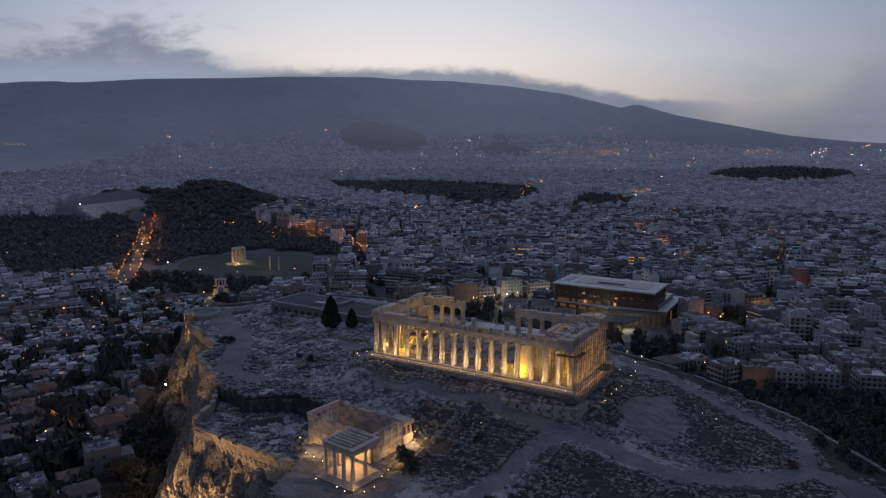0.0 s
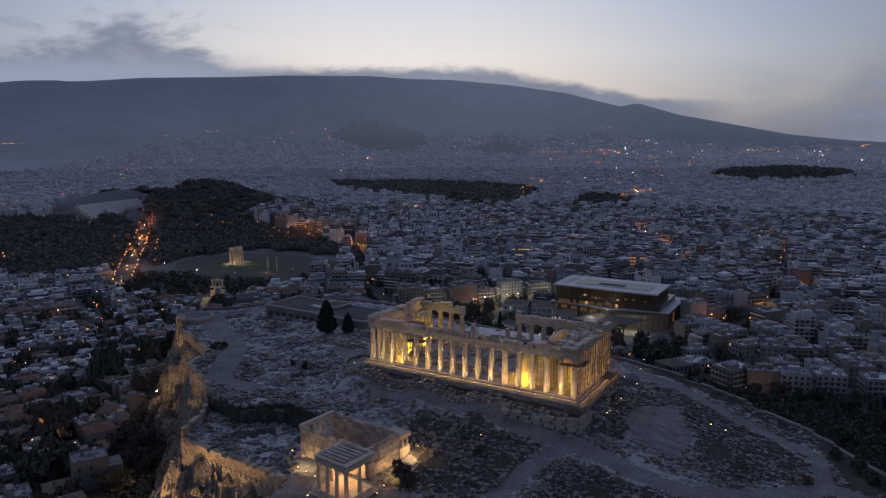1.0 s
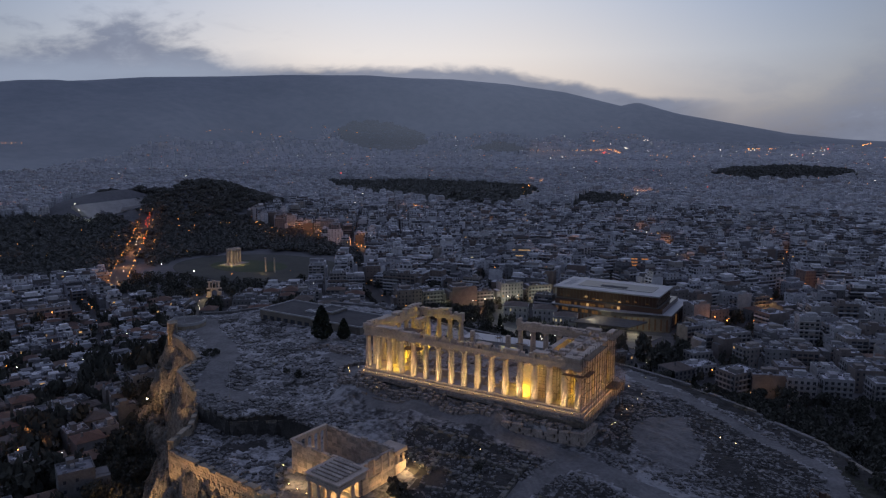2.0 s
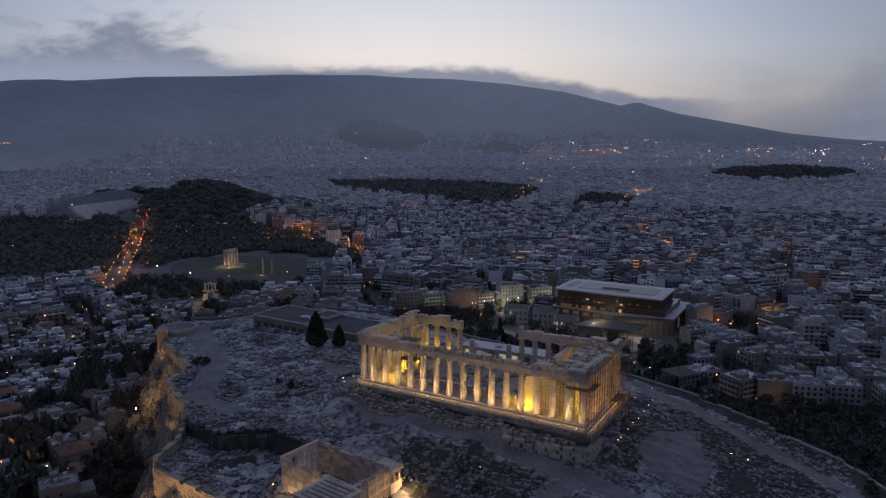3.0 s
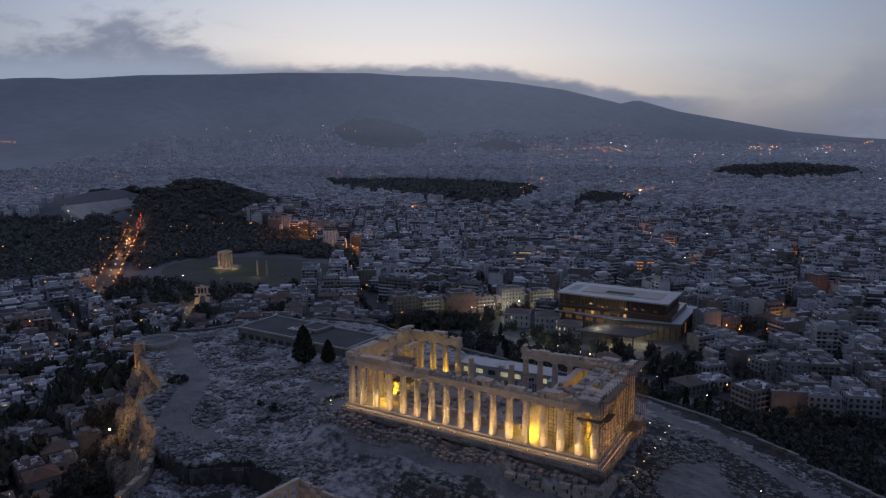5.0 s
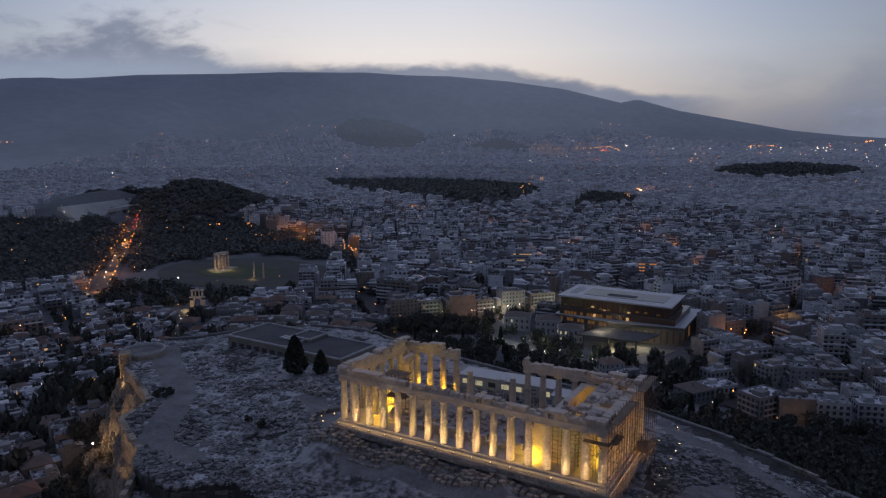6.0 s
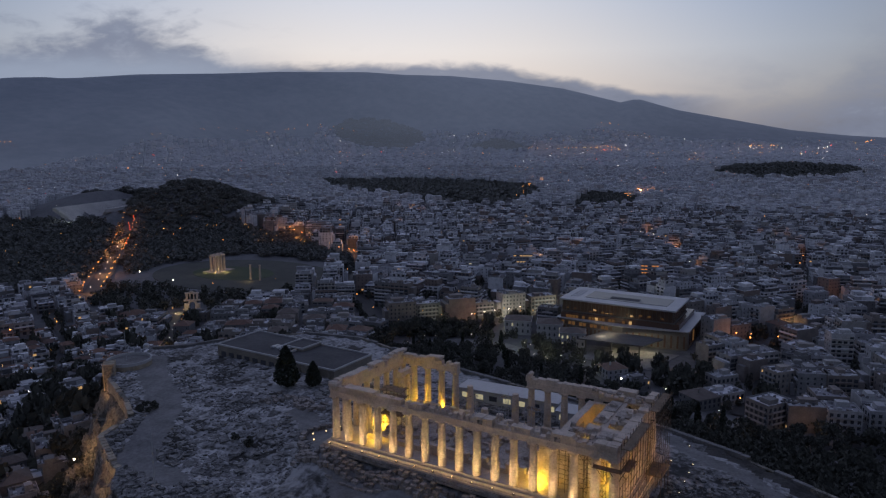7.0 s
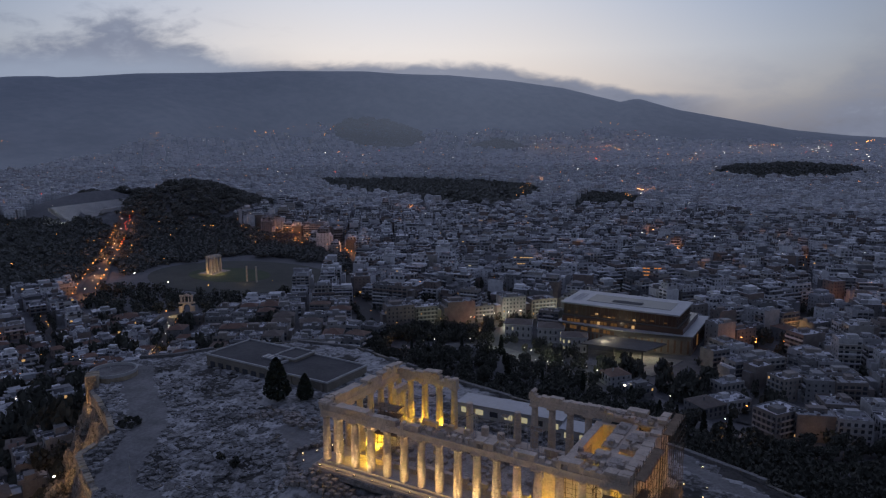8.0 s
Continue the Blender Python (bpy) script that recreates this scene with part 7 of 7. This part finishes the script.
def far_city():
    rest = LOTS[ORDER[SINGLE:]]
    fl = FLOORS[ORDER[SINGLE:]]
    z = ground(rest[:, 0], rest[:, 1])
    h = fl * 3.1 + Q.uniform(-.8, 1.5, len(rest))
    near = rest[:, 5] < 1350
    # upper storeys set back from the street on about half of the nearer blocks
    top = np.where(near & ~OLD_TOWN[ORDER[SINGLE:]] & (Q.uniform(0, 1, len(rest)) < 0.55))[0]
    rise = Q.choice([1, 1, 2], len(top))
    for i, k in zip(top, rise):
        x, y, a, sx, sy, d = rest[i]
        facade(x, y, a, sx * 0.8, sy * 0.8, z[i] + h[i], int(k), d)
    upper = rest[top].copy()
    upper[:, 3:5] *= 0.8
    walls_n = len(rest)
    old_mask = np.concatenate([OLD_TOWN[ORDER[SINGLE:]], np.zeros(len(top), bool)])
    rest, z, h, near, fl = np.concatenate([rest, upper]), np.concatenate([z, z[top]]), np.concatenate([h, h[top] + 3.1 * rise]), np.concatenate([near, near[top]]), np.concatenate([fl, fl[top]])
    ann = np.where(near & (np.arange(len(near)) < walls_n) & (Q.uniform(0, 1, len(near)) < 0.7))[0]
    extra = rest[ann].copy()
    c, s = np.cos(extra[:, 2]), np.sin(extra[:, 2])
    ou, ov = Q.choice([-0.42, 0.42], len(ann)) * extra[:, 3], Q.uniform(-.3, .3, len(ann)) * extra[:, 4]
    extra[:, 0], extra[:, 1] = extra[:, 0] + ou * c - ov * s, extra[:, 1] + ou * s + ov * c
    extra[:, 3] *= Q.uniform(0.35, 0.6, len(ann))
    extra[:, 4] *= Q.uniform(0.45, 0.9, len(ann))
    rest, z, near, fl = np.concatenate([rest, extra]), np.concatenate([z, z[ann]]), np.concatenate([near, near[ann]]), np.concatenate([fl, fl[ann]])
    h = np.concatenate([h, h[ann] * Q.uniform(0.5, 0.92, len(ann))])
    old_mask = np.concatenate([old_mask, np.zeros(len(ann), bool)])
    body = np.column_stack([rest[:, 3], rest[:, 4], h + 4])
    at = np.column_stack([rest[:, 0], rest[:, 1], z - 4])
    v, f = boxes(at[near], body[near], rest[near, 2])
    tagged(new("city_blocks", quads("city_blocks", v, f, [WALLS])), "dense pale apartment blocks of the city", "city", kind="stuff")
    for name, m, mat, label in (("far_city_blocks", ~near & (rest[:, 5] < 2600), HAZEWALLS, "far apartment blocks of the city, paled for haze"), ("farthest_city_blocks", rest[:, 5] >= 2600, FARTHEST, "farthest blocks below the mountain, paled for haze")):
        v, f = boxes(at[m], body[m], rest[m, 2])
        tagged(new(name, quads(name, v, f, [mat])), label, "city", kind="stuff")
    first = near & (np.arange(len(near)) < walls_n)
    for (x, y, a, sx, sy, d), zz, n in zip(rest[first], z[first], fl[first]):
        facade(x, y, a, sx, sy, zz, n, d)
    bal = np.array(FACADE_BALCONIES)
    v, f = boxes(bal[:, :3], bal[:, 3:6], bal[:, 6])
    tagged(new("city_balconies", quads("city_balconies", v, f, [WALLS])), "balconies stacked on the city blocks", "balconies", kind="stuff")
    wv = np.array(FACADE_WINDOWS).reshape(-1, 3)
    tagged(new("city_windows", quads("city_windows", wv, np.arange(len(wv)).reshape(-1, 4), [PANE])), "dark windows of the city blocks", "windows", kind="stuff")
    cl = np.array(CLUTTER)
    v, f = boxes(cl[:, :3], cl[:, 3:6], cl[:, 6])
    tagged(new("roof_clutter", quads("roof_clutter", v, f, [ROOFS])), "tanks, heaters and vents cluttering the flat roofs", "roof clutter", kind="stuff")
    # roofs with rooms and tanks on them
    n = len(rest)
    at2, size2, turn2 = [], [], []
    old = old_mask & (Q.uniform(0, 1, n) < 0.3)
    hips = np.array([(-.54, -.54, 0), (.54, -.54, 0), (.54, .54, 0), (-.54, .54, 0), (-.2, 0, 1), (.2, 0, 1)])
    r, c, s = rest[old], np.cos(rest[old, 2])[:, None], np.sin(rest[old, 2])[:, None]
    u, w = hips[:, 0] * r[:, 3:4], hips[:, 1] * r[:, 4:5]
    V = np.stack([r[:, 0:1] + u * c - w * s, r[:, 1:2] + u * s + w * c, (z + h)[old][:, None] + hips[:, 2] * r[:, 4:5] * 0.2], -1).reshape(-1, 3)
    g = Geo()
    g.add(V, [tuple(6 * i + k for k in t) for i in range(len(r)) for t in ((0, 1, 5, 4), (1, 2, 5), (2, 3, 4, 5), (3, 0, 4))])
    tagged(new("tiled_roofs", g.mesh("tiled_roofs", TILES)), "low tiled roofs of the old town", "roofs", kind="stuff")
    rest, z, h, n = rest[~old], z[~old], h[~old], int((~old).sum())
    m = rest[:, 5] < 2500
    at2.append(np.column_stack([rest[:, 0], rest[:, 1], z + h])[m]), size2.append(np.column_stack([rest[:, 3] * 0.96, rest[:, 4] * 0.96, np.full(n, 0.3)])[m]), turn2.append(rest[m, 2])
    # tanks, heaters, awnings and stair heads, a handful to a roof
    for k in range(7):
        m = (rest[:, 5] < 1350) & (Q.uniform(0, 1, n) < 0.8)
        r = rest[m]
        o = Q.uniform(-.46, .46, (len(r), 2)) * r[:, 3:5]
        c, s = np.cos(r[:, 2]), np.sin(r[:, 2])
        at2.append(np.column_stack([r[:, 0] + o[:, 0] * c - o[:, 1] * s, r[:, 1] + o[:, 0] * s + o[:, 1] * c, (z + h)[m] + 0.25 + (2.2 if k == 6 else 0.0)]))
        size2.append(np.column_stack([Q.uniform(0.5, 2.4, len(r)), Q.uniform(0.4, 1.6, len(r)), Q.uniform(0.5, 1.8, len(r))]) if k < 6 else np.column_stack([Q.uniform(2, 5, len(r)), Q.uniform(1.5, 3, len(r)), np.full(len(r), 0.18)]))
        turn2.append(r[:, 2])
    for k, (lo, hi, t0, t1, keep) in enumerate(((0.3, 0.6, 2.0, 3.2, 0.9), (0.08, 0.2, 1.0, 2.5, 0.8), (0.06, 0.16, 0.8, 1.6, 0.7), (0.5, 0.8, 2.6, 3.0, 0.35))):
        m = (Q.uniform(0, 1, n) < keep) & ((rest[:, 5] < 1900) | ((k == 0) & (rest[:, 5] < 3300)))
        r = rest[m]
        o = Q.uniform(-.3, .3, (len(r), 2)) * r[:, 3:5]
        c, s = np.cos(r[:, 2]), np.sin(r[:, 2])
        at2.append(np.column_stack([r[:, 0] + o[:, 0] * c - o[:, 1] * s, r[:, 1] + o[:, 0] * s + o[:, 1] * c, (z + h)[m] + 0.25]))
        size2.append(np.column_stack([r[:, 3] * Q.uniform(lo, hi, len(r)), r[:, 4] * Q.uniform(lo, hi, len(r)), Q.uniform(t0, t1, len(r))]))
        turn2.append(r[:, 2])
    at2, size2, turn2 = np.concatenate(at2), np.concatenate(size2), np.concatenate(turn2)
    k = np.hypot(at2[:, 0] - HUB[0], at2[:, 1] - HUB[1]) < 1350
    for name, label, m, mat in (("rooftops", "flat city roofs with roof rooms and tanks", k, ROOFS), ("far_rooftops", "far flat roofs of the city, paled for haze", ~k, HAZEROOFS)):
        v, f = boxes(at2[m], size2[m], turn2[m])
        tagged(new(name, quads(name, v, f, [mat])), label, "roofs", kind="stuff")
    return rest, z, h


REST, REST_Z, REST_H = far_city()


# ---------------------------------------------------------------- lights of the city
def dots(name, label, pts, size, mat):
    pts = np.asarray(pts, float)
    o = np.array([(1, 0, 0), (0, 1, 0), (-1, 0, 0), (0, -1, 0), (0, 0, 1), (0, 0, -1)], float)
    s = np.asarray(size, float).reshape(-1, 1, 1) * np.ones((len(pts), 1, 1))
    V = (pts[:, None, :] + o[None] * s).reshape(-1, 3)
    g = Geo()
    g.add(V, [tuple(6 * i + k for k in t) for i in range(len(pts)) for t in ((0, 1, 4), (1, 2, 4), (2, 3, 4), (3, 0, 4), (1, 0, 5), (2, 1, 5), (3, 2, 5), (0, 3, 5))])
    tagged(new(name, g.mesh(name, mat)), label, "lights", kind="stuff")


def city_lights():
    n = len(REST)
    dist = REST[:, 5]
    for name, label, count, mat, size in (("amber_street_lights", "amber street lights scattered through the city", 1500, L_AMBER, 0.00018), ("white_street_lights", "white lights scattered through the city", 1000, L_WHITE, 0.00019),
                                          ("red_lights", "small red lights in the city", 40, L_RED, 0.0004)):
        wgt = np.clip(dist, 500, 4000) ** -0.15 * (1 + 3.0 * (ripple(REST[:, 0], REST[:, 1], 420.0, 81) > 0.4))
        k = Q.choice(n, count, replace=False, p=wgt / wgt.sum())
        ht = np.where(Q.uniform(0, 1, count) < 0.5, REST_H[k] + 1.5, REST_H[k] * 0.7)
        off = Q.uniform(-1, 1, (count, 2)) * 4
        p = np.column_stack([REST[k, 0] + off[:, 0], REST[k, 1] + off[:, 1], REST_Z[k] + REST_H[k] + 0.8])
        dots(name, label, p, np.maximum(0.22, dist[k] * size * Q.uniform(0.6, 1.9, count)), mat)
    # strings of lamps on far roads, up to the mountain's foot
    far = []
    for line, step in (([(2664, -1218), (2637, -1286)], 12), ([(2500, -1760), (2485, -1879)], 30), ([(2553, -2063), (2598, -2278), (2572, -2442), (2455, -2749), (2261, -2901)], 45), ([(1364, -3170), (1279, -3234), (1206, -3328), (1104, -3394), (1037, -3470), (896, -3301)], 14),
                       ([(404, -3770), (341, -3816), (261, -3826)], 9), ([(-106, -4080), (-157, -4186)], 10), ([(382, -1994), (440, -2400), (553, -3155)], 60), ([(502, -1106), (600, -1400), (709, -1732)], 26), ([(1210, -3797), (1094, -3856)], 30), ([(339, -1356), (380, -1450)], 16)):
        far += along(line, step, 0, 13, 9.0)
    far = np.array(far)
    dots("far_road_lamps", "strings of amber lamps on far roads", far, np.hypot(far[:, 0] - HUB[0], far[:, 1] - HUB[1]) * 0.00034, L_AMBER)
    dots("boulevard_lamps", "bright amber lamps along the boulevard beyond the park", along([(808, -514), (777, -572), (703, -667), (640, -640), (583, -624), (513, -564), (426, -525)], 22, 0, 11, 7.0), 0.6, L_AMBER)
    dots("corner_lamps", "amber street lamps at corners between the blocks", [(x + 2, y + 2, -66.0 + 0.012 * max(0.0, math.hypot(x, y) - 950)) for x, y, kw in GLOWS], 0.55, L_AMBER)
    dots("street_traffic", "lights of cars in the street leading to the arch", along(STREETS[0][0], 9, 2.0, 1.2, 2.2), 0.17, L_WHITE)
    dots("street_lanterns", "amber lanterns along the street to the arch", along(STREETS[0][0], 11, -3.0, 3.5, 1.5) + along(STREETS[1][0], 20, 0.0, 3.0, 1.5), 0.24, L_AMBER)
    dots("avenue_lamps", "amber lamps lining the avenue", along(AVENUE, 24, 9, 9) + along(AVENUE, 24, -9, 9), 0.5, L_AMBER)
    dots("traffic_headlights", "headlights of cars along the avenue", along(AVENUE, 34, 4, 2.2, 2.5), 0.34, L_WHITE)
    dots("traffic_taillights", "tail lights of cars along the avenue", along(AVENUE[3:], 9, -4, 2.2, 3.0), 0.5, L_RED)
    dots("street_lamps", "amber lamps in the narrow streets", [p for line, _ in STREETS for p in along(line, 34, 3, 7, 3.0) if Q.uniform() < 0.6], 0.4, L_AMBER)
    park = [(x, y, float(ground(x, y)) + 8) for x, y in [(600, -625), (560, -640), (630, -650), (500, -575), (690, -660), (720, -690), (775, -650), (820, -600), (700, -620), (650, -600), (470, -560), (540, -600)]]
    px_, py_ = scatter(ZAPPEION, 30.0, 51)
    gx_, gy_ = scatter(GARDEN, 70.0, 52)
    park += [(x, y, float(ground(x, y)) + 11.5) for x, y in list(zip(px_, py_)) + list(zip(gx_, gy_)) if math.hypot(x - 513, y + 405) > 100 and Q.uniform() < 0.3]
    dots("park_lamps", "amber lamps round the park", park, 0.42, L_AMBER)
    dots("precinct_lamps", "white lamps in the precinct", [(590, -330, -70), (520, -318, -70), (1105, -545, -40), (1030, -505, -44), (39, -250, -68)], 0.6, L_WHITE)
    dots("slope_path_lamps", "warm white lamps along the path below the cliff", [(199, -11, -48), (185, -6, -46), (168, 0, -44), (215, -21, -50), (224, -15, -51), (241, -16, -53), (173, 10, -45), (160, 19, -43), (170, 31, -45)], 0.3, L_WHITE)
    dots("slope_floodlights", "bright white floodlights on the slope below the cliff", [(186.4, -8.1, -46.5), (137.7, 18.8, -29.5)], 0.4, L_WHITE)
    # lamps in the lanes of the old town and along the promenade
    m = LOTS[(LOTS[:, 0] > 90) & (LOTS[:, 1] > -170) & (LOTS[:, 5] < 620)]
    m = m[Q.choice(len(m), min(70, len(m)), replace=False)]
    o = Q.uniform(-1, 1, (len(m), 2)) * 7
    dots("lane_lamps", "amber lamps in the lanes of the old town", np.column_stack([m[:, :2] + o, land(m[:, 0] + o[:, 0], m[:, 1] + o[:, 1]) + 7.5]), 0.3, L_AMBER)
    o = Q.uniform(-1, 1, (len(m), 2)) * 6
    dots("house_lamps", "small white lamps by the houses of the old town", np.column_stack([m[:, :2] + o, land(m[:, 0] + o[:, 0], m[:, 1] + o[:, 1]) + 6.5])[:60], 0.2, L_WHITE)
    dots("square_lights", "small white and warm lights of the square below the museum", [(x, y, float(ground(x, y)) + 4.2) for x, y in ((112, -279), (108, -283), (104, -280), (100, -284), (97, -279), (93, -283), (89, -280), (118, -284), (80, -275))], 0.2, L_WHITE)
    dots("crossing_lamps", "warm street lamps at the lit crossing before the blocks", [(x, y, float(ground(x, y)) + 8.5) for x, y in ((190, -346), (184, -357), (179, -366), (171, -376), (165, -386), (158, -394), (148, -402))], 0.42, L_WHITE)
    dots("promenade_lamps", "white lamps along the promenade", along(PROMENADE, 17, 4, 4.5, 1.5) + along(PROMENADE, 26, -5, 4.0, 2.0), 0.22, L_WHITE)
    # lit windows on the city blocks
    k = Q.choice(np.where(dist < 1500)[0], 420, replace=False)
    c, s = np.cos(REST[k, 2]), np.sin(REST[k, 2])
    side = np.where(Q.uniform(0, 1, len(k)) < 0.6, 1, 0)
    u = np.where(side, Q.uniform(-.35, .35, len(k)) * REST[k, 3], -REST[k, 3] / 2 - 0.1)
    w = np.where(side, REST[k, 4] / 2 + 0.1, Q.uniform(-.35, .35, len(k)) * REST[k, 4])
    at = np.column_stack([REST[k, 0] + u * c - w * s, REST[k, 1] + u * s + w * c, REST_Z[k] + Q.randint(1, 6, len(k)) * 3.1 + 1.0])
    v, f = boxes(at, np.column_stack([np.where(side, 1.8, .3), np.where(side, .3, 1.8), np.full(len(k), 1.3)]), REST[k, 2])
    tagged(new("lit_windows", quads("lit_windows", v, f, [L_WINDOW])), "lit windows scattered over the city blocks", "windows", kind="stuff")


city_lights()
